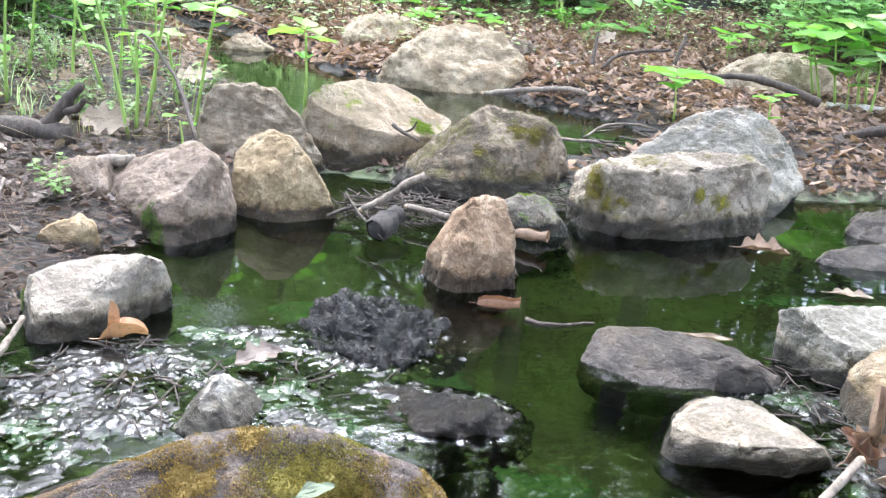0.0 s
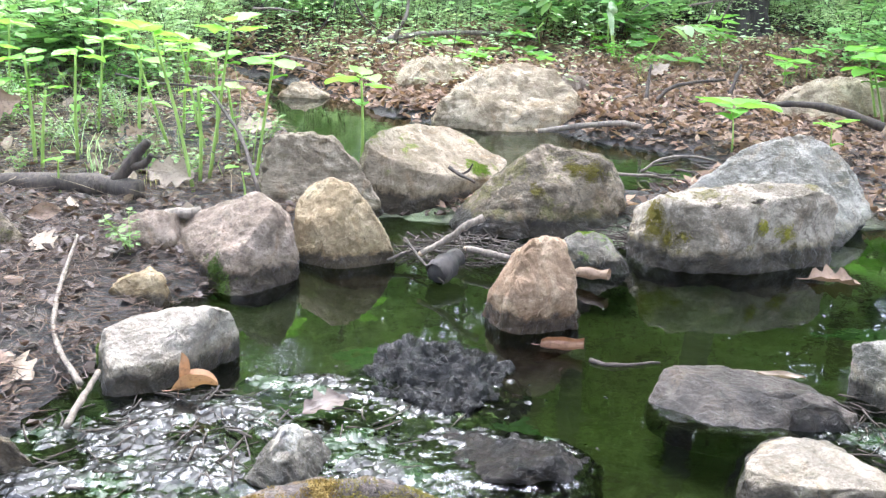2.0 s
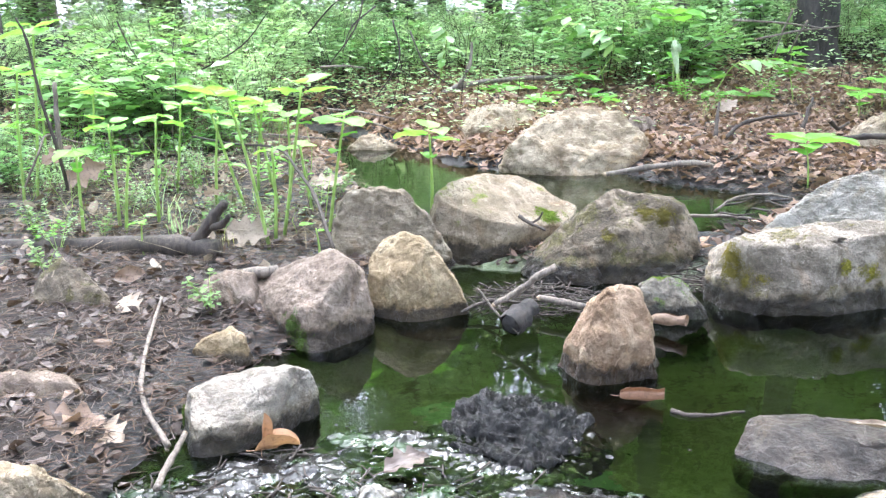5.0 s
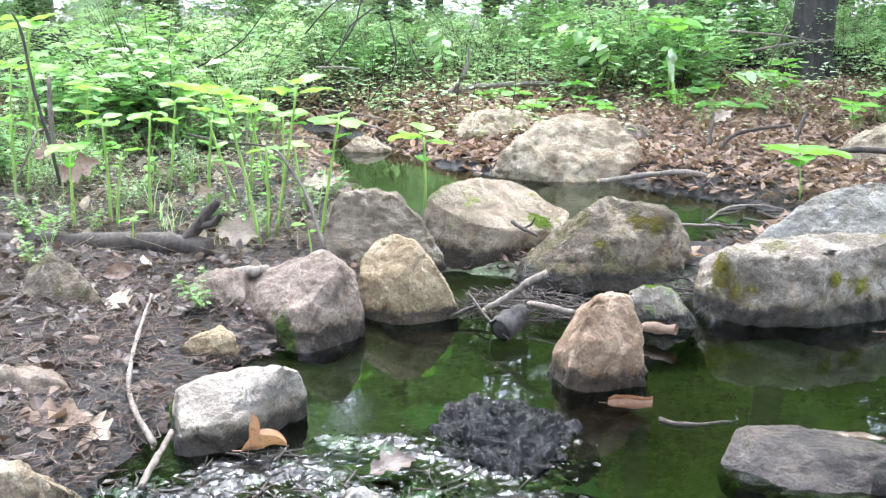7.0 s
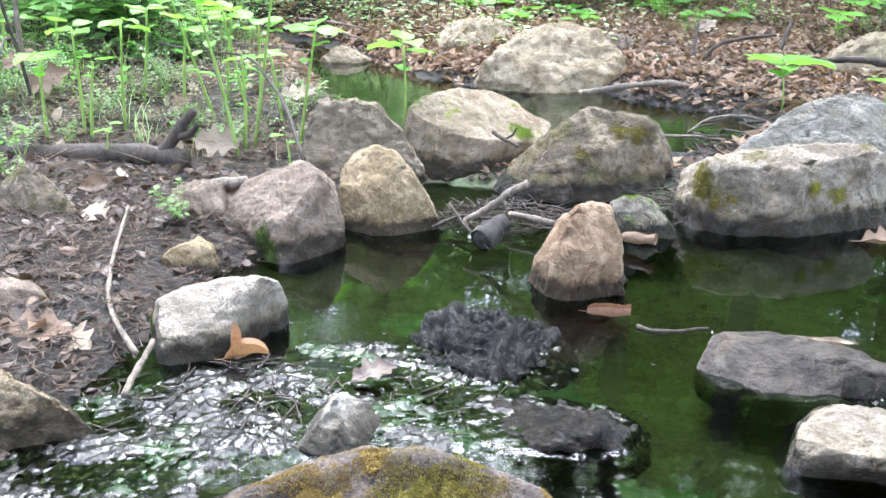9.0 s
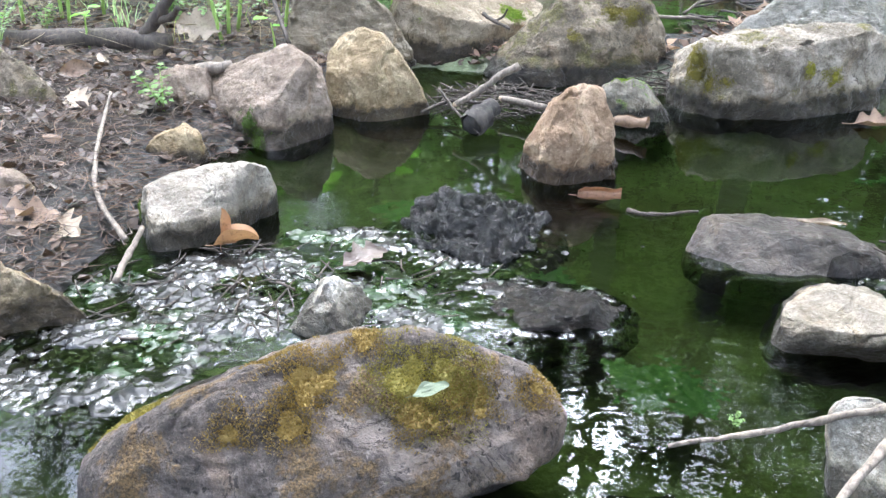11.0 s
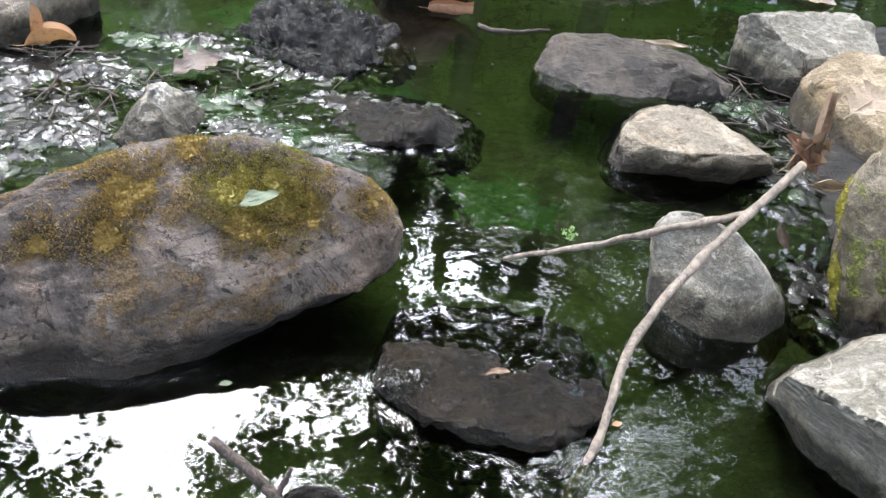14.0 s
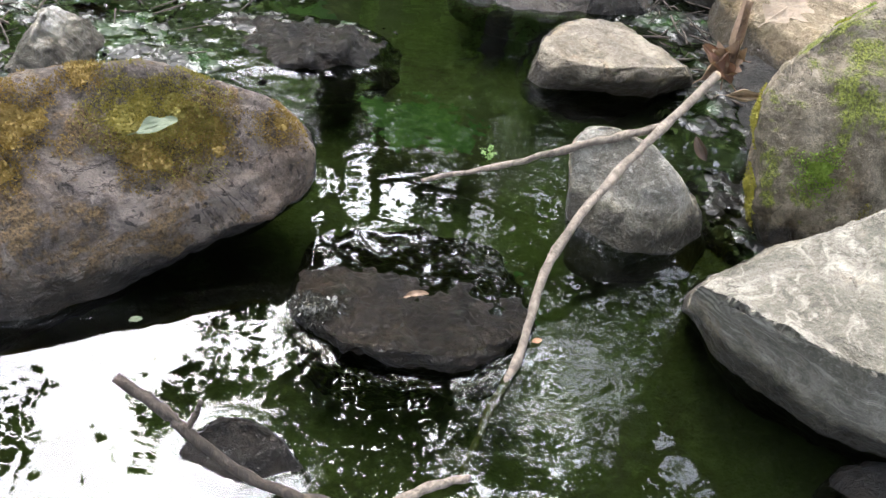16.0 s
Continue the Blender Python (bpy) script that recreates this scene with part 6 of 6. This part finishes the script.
def hollow_log(a, b, r):
    a, b = Vector(a), Vector(b)
    root = tagged(new("hollow_log"), "short hollow rotten log in the stream debris", "log")
    root.matrix_basis = Matrix.Translation(a)
    d = b - a
    vs, fs = tube([d * t for t in (0.0, 0.15, 0.3, 0.45, 0.6, 0.75, 0.9, 1.0)], [r * f for f in (1.08, 1.0, 1.04, 0.96, 0.99, 0.9, 0.84, 0.66)], 16, 0.34, 3)
    fs = [f for f in fs if len(f) == 4]
    part("bark", mesh_of("bark", vs, fs), M_DARKBARK, root)
    # solid plug in the mouth, its near-black colour stands for the hollow's shade
    part("hollow", mesh_of("hollow", *tube([d * 0.9, d * 0.5, d * 0.01], [r * 0.7, r * 0.75, r * 0.84], 14, 0.1, 4)), M_ROTSHADE, root, "near-black plug painted as the shade of the hollow")


hollow_log((-0.167, 3.214, 0.04), (-0.082, 3.344, 0.085), 0.048)

# ---- trees and undergrowth ----
def tree(height, seed, leaves=5200, spread=2.6, first=0.35, mat=M_CROWN):
    rnd = random.Random(seed)
    root = tagged(new("tree"), "tall woodland tree with a loose green crown", "tree", "trees round the stream")
    r0 = height * 0.016 + 0.03
    line = [(rnd.uniform(-0.02, 0.02) * height * t, rnd.uniform(-0.02, 0.02) * height * t, height * t) for t in (0, 0.1, 0.25, 0.45, 0.65, 0.85, 1.0)]
    line = [(x, y, z - 0.3 if z == 0 else z) for x, y, z in line]
    limbs, tips = [tube(bend(line, 3), [r0 * (1.25 - 1.15 * i / 18) for i in range(19)], 9, 0.15, seed)], []
    for i in range(16):
        t = first + (1 - first) * (i + rnd.random()) / 16
        base = Vector((0, 0, height * t))
        a = rnd.uniform(0, 6.283)
        out = spread * (1.15 - 0.8 * abs(t - 0.6)) * rnd.uniform(0.6, 1.1)
        mid = base + Vector((math.cos(a) * out * 0.5, math.sin(a) * out * 0.5, out * 0.25))
        end = base + Vector((math.cos(a) * out, math.sin(a) * out, out * rnd.uniform(0.15, 0.6)))
        limbs.append(tube(bend([base, mid, end], 4), [r0 * 0.42 * (1.05 - 0.11 * j) for j in range(9)], 5, 0.1, seed + i))
        for j in range(9):
            f = rnd.uniform(0.35, 1.05)
            q = base.lerp(end, f) + Vector((rnd.gauss(0, 0.4), rnd.gauss(0, 0.4), rnd.gauss(0, 0.35)))
            tips.append(q)
            limbs.append(tube([base.lerp(end, f * 0.85), q], [r0 * 0.12, r0 * 0.03], 3))
    cs = []
    for _ in range(leaves):
        q = rnd.choice(tips)
        cs.append(q + Vector((rnd.gauss(0, 0.26), rnd.gauss(0, 0.26), rnd.gauss(0, 0.2))))
    part("trunk", mesh_of("trunk", *joined(limbs)), M_BARK, root)
    part("crown", mesh_of("crown", *leaf_quads(cs, 0.11, rnd), smooth=False), mat, root)
    return root


TREES = [tree(11.0, 71), tree(14.0, 72, 4200, 3.2), tree(9.0, 73, 4200, 2.2, 0.25), tree(6.5, 74, 7000, 2.6, 0.05, M_LEAF), tree(20.0, 75, 5000, 4.2, 0.42)]
# trees at negative y are unseen, added behind the view to shade the stones
SPOTS = [(-6.5, 9.5, 0), (-8.5, 19, 1), (6.5, 14.5, 1), (1.7, 13.6, 1), (11.0, 9.0, 0), (-9.5, 5.0, 1), (0.9, 13.2, 4), (7.0, 3.0, 0), (5.0, -2.5, 1), (-6.0, -1.0, 0),
         # last six and (1.7, 13.6): crowns out of view, added to block mirrored sky
         (-1.5, -4.5, 1), (2.0, -3.5, 0), (-4.5, -5.5, 1), (-8, 18, 1), (9, 17, 1), (-14, 12, 1), (14, 12, 1), (4, 24, 1), (-5, 26, 1), (-13, 22, 0), (13, 24, 0), (5.5, 0.5, 1), (-4.0, -2.5, 2), (-2.6, 20.5, 0), (0.4, 21.0, 0), (3.3, 20.5, 0), (6.6, 21.5, 0), (4.1, 16.4, 3), (5.2, 7.0, 4)]
SPOTS += [(15.5 * math.sin(a) * (1 + 0.16 * math.sin(7 * a)), 1.5 + 15.5 * math.cos(a) * (1 + 0.16 * math.sin(7 * a)), 3) for a in np.arange(-1.5, 1.55, 0.165)]
SPOTS += [(8.5 * math.sin(a), 1.0 + 8.5 * math.cos(a), 1) for a in np.arange(1.75, 4.6, 0.26)]   # unseen ring added behind the view to darken the stones' fronts
SPOTS += [(21 * math.sin(a), 1.5 + 21 * math.cos(a), 3) for a in np.arange(-0.72, 0.75, 0.13)]   # a taller row farther back
used = set()
rnd = random.Random(5)
for x, y, k in SPOTS:
    m = pose(x, y, at_ground(x, y), 0, 0, rnd.uniform(0, 360)) @ Matrix.Scale(1.5 if k == 3 and math.hypot(x, y) > 18 else 1.0, 4)
    if k not in used:
        TREES[k].matrix_basis = m
        used.add(k)
    else:
        copy_thing(TREES[k], m)


def shrub(seed, height, width, leaves, size, mat, label, droop=0.3):
    rnd = random.Random(seed)
    root = tagged(new("shrub"), label, "shrub", "undergrowth")
    stems, tips = [], []
    for i in range(9):
        a, r = rnd.uniform(0, 6.283), width * 0.5 * math.sqrt(rnd.random())
        top = Vector((math.cos(a) * r, math.sin(a) * r, height * rnd.uniform(0.55, 1.0)))
        mid = top * 0.5 + Vector((rnd.gauss(0, 0.05), rnd.gauss(0, 0.05), 0.06))
        stems.append(tube(bend([(top.x * 0.25, top.y * 0.25, -0.05), mid, top], 3), [0.005 * (1.1 - 0.14 * j) for j in range(7)], 4))
        for j in range(6):
            f = rnd.uniform(0.25, 1.0)
            q = top * f + Vector((rnd.gauss(0, 0.13), rnd.gauss(0, 0.13), rnd.gauss(0, 0.06)))
            stems.append(tube([top * (f * 0.9), q], [0.0022, 0.001], 3))
            tips.append(q)
    cs = [rnd.choice(tips) + Vector((rnd.gauss(0, 0.07), rnd.gauss(0, 0.07), rnd.gauss(0, 0.04))) for _ in range(leaves)]
    part("branchwork", mesh_of("branchwork", *joined(stems)), M_DARKSTICK, root)
    part("foliage", mesh_of("foliage", *leaf_quads(cs, size, rnd, droop), smooth=False), mat, root)
    return root


SHRUBS = [shrub(81, 0.8, 1.0, 1500, 0.028, M_LEAF, "fine-leaved bright green woodland shrub"),
          shrub(82, 1.0, 1.1, 900, 0.045, M_LEAF, "airy green shrub with small leaves"),
          shrub(83, 0.7, 0.9, 420, 0.07, M_DARKLEAF, "broad-leaved dark green undergrowth plant")]
rnd = random.Random(9)
used = set()
count = 0
while count < 250:
    x, y = rnd.uniform(-9, 9), rnd.uniform(4.5, 15)
    if y < 11 and abs(x - 0.272 * y) < 0.5:   # nothing stands before the old trunk
        continue
    if x < -2.0 - 0.14 * (y - 4) and y > 5.0 and x > -7 or y > 9.8 - 0.12 * abs(x) and abs(x) < 9 or (x > 3.4 and y > 6.3):
        if signed(UPSTREAM, np.array([x]), np.array([y]))[0] < 0.35:
            continue
        k = rnd.choice((0, 0, 1, 1, 2) if x < 1 else (0, 1, 2, 2))
        m = pose(x, y, at_ground(x, y), 0, 0, rnd.uniform(0, 360)) @ Matrix.Scale(rnd.uniform(0.75, 1.25) * (0.5 if y < 6.5 else 1.0), 4)
        if k not in used:
            SHRUBS[k].matrix_basis = m
            used.add(k)
        else:
            c = copy_thing(SHRUBS[k], m)
        count += 1


# ---- low plants on the banks ----
def sprig(seed, height, n, size, mat, label):
    """A small leafy sprig: a few stems with paired leaves."""
    rs = random.Random(seed)
    root = tagged(new("sprig"), label, "plant", "low plants on the banks")
    stems, cs = [], []
    for i in range(4):
        a = rs.uniform(0, 6.283)
        top = Vector((math.cos(a) * height * 0.45, math.sin(a) * height * 0.45, height * rs.uniform(0.6, 1.0)))
        stems.append(tube(bend([(0, 0, -0.02), top * 0.5 + Vector((0, 0, 0.02)), top], 3), [0.0022 - 0.0002 * j for j in range(7)], 4))
        for j in range(n):
            cs.append(top * rs.uniform(0.3, 1.0) + Vector((rs.gauss(0, 0.012), rs.gauss(0, 0.012), rs.gauss(0, 0.008))))
    part("stem", mesh_of("stem", *joined(stems)), M_STEM, root)
    part("foliage", mesh_of("foliage", *leaf_quads(cs, size, rs, 0.3, 1.5), smooth=False), mat, root)
    return root


def grass_tuft(seed, height, n):
    rs = random.Random(seed)
    vs, fs = [], []
    for _ in range(n):
        a, h = rs.uniform(0, 6.283), height * rs.uniform(0.5, 1.1)
        o = Vector((rs.gauss(0, 0.04), rs.gauss(0, 0.04), -0.02))
        d = Vector((math.cos(a), math.sin(a), 0))
        u = Vector((-d.y, d.x, 0)) * 0.0022
        k = len(vs)
        for s in (0, 0.4, 0.75):
            c = o + d * h * 0.45 * s * s + Vector((0, 0, h * s * (1 - 0.25 * s)))
            vs += [c - u * (1 - s * 0.6), c + u * (1 - s * 0.6)]
        vs.append(o + d * h * 0.5 + Vector((0, 0, h * 0.74)))
        fs += [(k, k + 1, k + 3, k + 2), (k + 2, k + 3, k + 5, k + 4), (k + 4, k + 5, k + 6)]
    return thing("grass_tuft", mesh_of("grass_tuft", vs, fs, False), M_DRYGRASS if seed % 2 else M_LEAF, "thin tuft of woodland grass on the bank", "grass", "grass tufts")


LOW = [sprig(201, 0.14, 14, 0.022, M_SEEDLING, "small bright green leafy sprig on the soil"),
       sprig(202, 0.22, 22, 0.026, M_LOWLEAF, "low green leafy plant on the bank"),
       sprig(203, 0.30, 40, 0.016, M_GREYLEAF, "feathery grey-green low plant on the bank"),
       grass_tuft(204, 0.2, 14), grass_tuft(205, 0.24, 12)]
rnd = random.Random(31)
used = set()
count = 0
while count < 125:
    x, y = rnd.uniform(-4.6, -1.3), rnd.uniform(3.0, 7.4)
    if count > 105:
        x, y = rnd.uniform(1.2, 4.5), rnd.uniform(6.5, 9.5)
    if min(signed(UPSTREAM, np.array([x]), np.array([y]))[0], signed(POOL, np.array([x]), np.array([y]))[0]) < 0.22 or rnd.random() > 0.12 + 0.3 * (y - 3.3):
        continue
    k = rnd.choice((0, 0, 1, 1, 1, 2, 2, 2, 2, 3, 1, 4))
    m = pose(x, y, at_ground(x, y), 0, 0, rnd.uniform(0, 360)) @ Matrix.Scale(rnd.uniform(0.7, 1.4), 4)
    if k not in used:
        LOW[k].matrix_basis = m
        used.add(k)
    else:
        copy_thing(LOW[k], m)
    count += 1


copy_thing(LOW[1], pose(0.483, 1.500, 0.0, 0, 0, 40) @ Matrix.Scale(0.2, 4))


# ---- litter on the banks ----
def scatter(n, seed, zone, lo, hi):
    """Points on dry ground of a zone (x0, x1, y0, y1), above the water."""
    rs = np.random.RandomState(seed)
    x, y = rs.uniform(zone[0], zone[1], n), rs.uniform(zone[2], zone[3], n)
    z = ground_height(x, y)
    wet = np.minimum(signed(POOL, x, y) - lo, signed(UPSTREAM, x, y) - lo)
    u, v = 2 * (x - zone[0]) / (zone[1] - zone[0]) - 1, 2 * (y - zone[2]) / (zone[3] - zone[2]) - 1
    edge = 1 - np.maximum(np.abs(u), np.abs(v)) + 0.35 * rough_field(x, y) * 4
    ok = (wet > 0) & (wet < hi) & (rs.uniform(0, 0.45, n) < edge)
    return x[ok], y[ok], z[ok]


def litter(name, label, category, mat, spots, size, seed, long=1.3, up=0.012, lift=0.35):
    """Curled dead leaves strewn on the ground: four faces each."""
    rs = random.Random(seed)
    vs, fs = [], []
    for x, y, z in spots:
        a, s = rs.uniform(0, 6.283), size * rs.uniform(0.5, 1.4)
        tilt = rs.gauss(0, lift)
        m = Matrix.Translation((x, y, z + up + abs(tilt) * s * 0.4)) @ Euler((rs.gauss(0, lift), tilt, a)).to_matrix().to_4x4()
        cu = rs.uniform(-0.3, 0.5)
        n = len(vs)
        pts = [(-0.5 * long, 0, 0), (-0.2, 0.42, cu), (0.25 * long, 0.36, cu * 0.7), (0.5 * long, 0.05, 0.1), (0.2 * long, -0.4, cu), (-0.25, -0.38, cu * 0.6), (0, 0, 0)]
        vs += [m @ (Vector(p) * s) for p in pts]
        fs += [(n + i, n + (i + 1) % 6, n + 6) for i in range(6)]
    thing(name, mesh_of(name, vs, fs, False), mat, label, category, kind="stuff")


def join_spots(*zones):
    out = []
    for z in zones:
        out += list(zip(*scatter(*z)))
    return out


litter("leaf_litter", "brown dry leaf litter covering the forest floor", "leaf litter", M_DEAD, join_spots((34000, 1, (-0.6, 7.0, 3.8, 12.0), 0.08, 9), (9000, 2, (-2.4, 3.5, 6.0, 11.5), 0.12, 9), (8000, 12, (-6.0, 0.5, 6.3, 12.0), 0.1, 9), (6000, 14, (-4.0, 0.5, 6.4, 10.0), 0.1, 9), (2500, 3, (1.5, 6.0, 2.7, 6.2), 0.05, 9), (3500, 13, (-9, 9, -7, 0.6), 0.1, 9), (5200, 16, (-2.4, 1.4, 6.0, 9.2), -0.03, 0.5)), 0.044, 4, 2.1)
litter("leaf_litter", "scattered broken brown leaves on dark soil", "leaf litter", M_DEAD1, join_spots((380, 5, (-5.5, -0.3, 0.2, 5.4), 0.05, 9), (4200, 6, (-6.5, 0.2, 3.3, 9.0), 0.05, 9)), 0.040, 7, 1.5)
litter("leaf_litter", "pale curled dry leaves among the stems", "leaf litter", M_TANLEAF, join_spots((480, 17, (-5.5, -0.8, 3.2, 7.0), 0.1, 9)), 0.062, 19, 1.5, 0.015, 0.5)
litter("dark_litter", "dark rotting leaf fragments in the mud", "leaf litter", M_DARKDEAD, join_spots((14000, 8, (-5.5, 0.0, -0.2, 5.8), 0.0, 9), (14000, 9, (-0.5, 6.5, 3.6, 10.0), 0.0, 9)), 0.035, 11)


def needles(n, seed, zone, label, mat, length):
    rs = random.Random(seed)
    vs, fs = [], []
    for x, y, z in zip(*scatter(n, seed, zone, 0.03, 9)):
        if noise.noise(Vector((x * 2.3, y * 2.3, seed))) < (-0.02 if seed == 24 else -9):
            continue
        a, l, t = rs.uniform(0, 6.283), length * rs.uniform(0.5, 1.5), rs.gauss(0, 0.12)
        d = Vector((math.cos(a), math.sin(a), t)) * l * 0.5
        u = Vector((-math.sin(a), math.cos(a), 0)) * 0.0016
        c = Vector((x, y, z + 0.012 + abs(t) * l))
        k = Vector((-math.sin(a), math.cos(a), 0)) * l * rs.gauss(0, 0.08)
        i = len(vs)
        w = Vector((0, 0, 0.0022))
        vs += [c - d - u, c - d + u, c + k - u, c + k + u, c + d, c + k + w]
        fs += [(i, i + 1, i + 3, i + 5), (i, i + 5, i + 2), (i + 2, i + 5, i + 4), (i + 5, i + 3, i + 4)]
    thing("needle_litter", mesh_of("needle_litter", vs, fs, False), mat, label, "needles", kind="stuff")


needles(8000, 24, (-2.8, -0.2, 1.0, 5.0), "dry brown needles matted on the muddy bank", M_NEEDLE, 0.075)
needles(14000, 25, (-2.8, -0.2, 1.0, 5.0), "dark rotting needles on the muddy bank", M_DARKDEAD, 0.08)
needles(9000, 21, (-5.5, 0.0, 0.2, 6.5), "dry brown needles and grass stalks on the bank", M_NEEDLE, 0.09)
needles(4200, 26, (-5.5, -1.0, 3.7, 7.4), "pale dry grass stalks matted among the plants", M_STRAW, 0.26)
needles(20000, 22, (-0.6, 6.0, 3.6, 11.0), "thin brown twigs and stalks in the litter", M_NEEDLE, 0.13)
needles(3500, 23, (0.5, 3.2, 3.8, 6.1), "dark wet twigs in the stream debris", M_DARKDEAD, 0.16)


def debris(label, x, y, rx, ry, n, h, seed, mat, length):
    """A tangle of short twigs caught between stones."""
    rs = random.Random(seed)
    pieces = []
    for _ in range(n):
        a = rs.uniform(0, 6.283)
        r = math.sqrt(rs.random())
        c = Vector((x + rx * r * math.cos(a), y + ry * r * math.sin(a), h * rs.random() * (1.1 - r) + 0.004))
        b = rs.uniform(0, 6.283)
        d = Vector((math.cos(b), math.sin(b), rs.gauss(0, 0.18))) * length * rs.uniform(0.4, 1.3) * 0.5
        k = Vector((rs.gauss(0, 1), rs.gauss(0, 1), rs.gauss(0, 0.4))) * length * 0.06
        q = rs.uniform(0.0015, 0.004)
        pieces.append(tube([c - d, c + k, c + d], [q, q * 0.9, q * 0.5], 4))
    thing("twig_debris", mesh_of("twig_debris", *joined(pieces)), mat, label, "twigs", kind="stuff")


debris("dark wet twigs caught between the stones", -0.05, 3.62, 0.34, 0.20, 260, 0.09, 41, M_DARKSTICK, 0.14)
debris("brown twigs and roots beside the mossy rock", 0.68, 4.05, 0.16, 0.30, 200, 0.12, 42, M_DARKSTICK, 0.16)
debris("grey twigs piled by the upstream water", 1.15, 4.9, 0.35, 0.25, 160, 0.08, 43, M_STICK, 0.25)
debris("wet twigs stranded on the mud", -0.45, 2.0, 0.5, 0.3, 28, 0.012, 44, M_DARKSTICK, 0.12)
debris("black roots and rotten leaf ribs matted on the mud lump", -0.105, 2.385, 0.18, 0.16, 130, 0.098, 46, M_ROTSHADE, 0.05)
debris("rotten brown stems in the glistening mud", -0.8, 1.95, 0.35, 0.28, 90, 0.014, 47, M_DARKSTICK, 0.10)
debris("dark twigs along the edge stones", 1.15, 2.1, 0.16, 0.35, 70, 0.02, 45, M_DARKSTICK, 0.10)


def ground_cover(name, label, zone, n, high, size, mat, seed, lo=0.3):
    """Small leaves of countless low plants, at all heights up to high."""
    rs = random.Random(seed)
    cs = []
    for x, y, z in zip(*scatter(n, seed, zone, lo, 20)):
        if noise.noise(Vector((x * 1.3, y * 1.3, seed))) > -0.25:
            cs.append((x, y, z + high * rs.random() ** 1.3 * (0.6 + 0.8 * abs(noise.noise(Vector((x, y, 3.0)))))))
    thing(name, mesh_of(name, *leaf_quads(cs, size, rs, 0.3, 1.5), smooth=False), mat, label, "plants", kind="stuff")


ground_cover("low_plants", "low light green plants covering the bank", (-7.5, -1.0, 4.2, 11.5), 6500, 0.26, 0.026, M_LOWLEAF, 51)
ground_cover("low_plants", "feathery grey-green weeds among the stems", (-5.2, -1.1, 4.2, 7.2), 5500, 0.24, 0.015, M_GREYLEAF, 56)
ground_cover("low_plants", "pale green leafy plants under the trees", (-9.0, 9.5, 8.3, 17.0), 26000, 0.55, 0.045, M_LEAF, 52)
ground_cover("low_plants", "light green leafy plants beyond the stream", (-4.5, 2.5, 8.0, 14.0), 15000, 0.6, 0.04, M_LEAF, 54)
ground_cover("low_plants", "green seedlings along the far bank", (-4.5, 0.8, 6.4, 12.5), 6000, 0.3, 0.042, M_LEAF, 55)
ground_cover("low_plants", "sparse green seedlings in the litter", (-0.5, 6.5, 6.0, 10.5), 1500, 0.07, 0.03, M_LEAF, 53)


def stalks(n, seed, zone, high, mat, label):
    rs = random.Random(seed)
    pieces = []
    for x, y, z in zip(*scatter(n, seed, zone, 0.3, 20)):
        h = high * rs.uniform(0.4, 1.2)
        a, t = rs.uniform(0, 6.283), abs(rs.gauss(0, 0.5))
        d = Vector((math.cos(a) * t, math.sin(a) * t, 1)).normalized() * h
        b = Vector((x, y, z - 0.01))
        pieces.append(tube([b, b + d * 0.5 + Vector((rs.gauss(0, 0.02), rs.gauss(0, 0.02), 0)), b + d], [0.003, 0.0025, 0.0012], 4))
    thing("dry_stalks", mesh_of("dry_stalks", *joined(pieces)), mat, label, "stalks", kind="stuff")


stalks(650, 61, (-6.5, -1.2, 4.0, 9.5), 0.4, M_STICK, "thin dry stalks standing among the plants")
stalks(240, 62, (-6.5, -1.2, 4.2, 9.0), 0.35, M_STEM, "thin green stems among the low plants")
stalks(170, 64, (-5.5, 0.0, 6.6, 10.5), 1.2, M_DARKSTICK, "tangled thin bare branches above the far bank")
stalks(400, 63, (-4.0, 9.0, 8.8, 14.0), 0.7, M_DARKSTICK, "thin dark stems in the undergrowth")
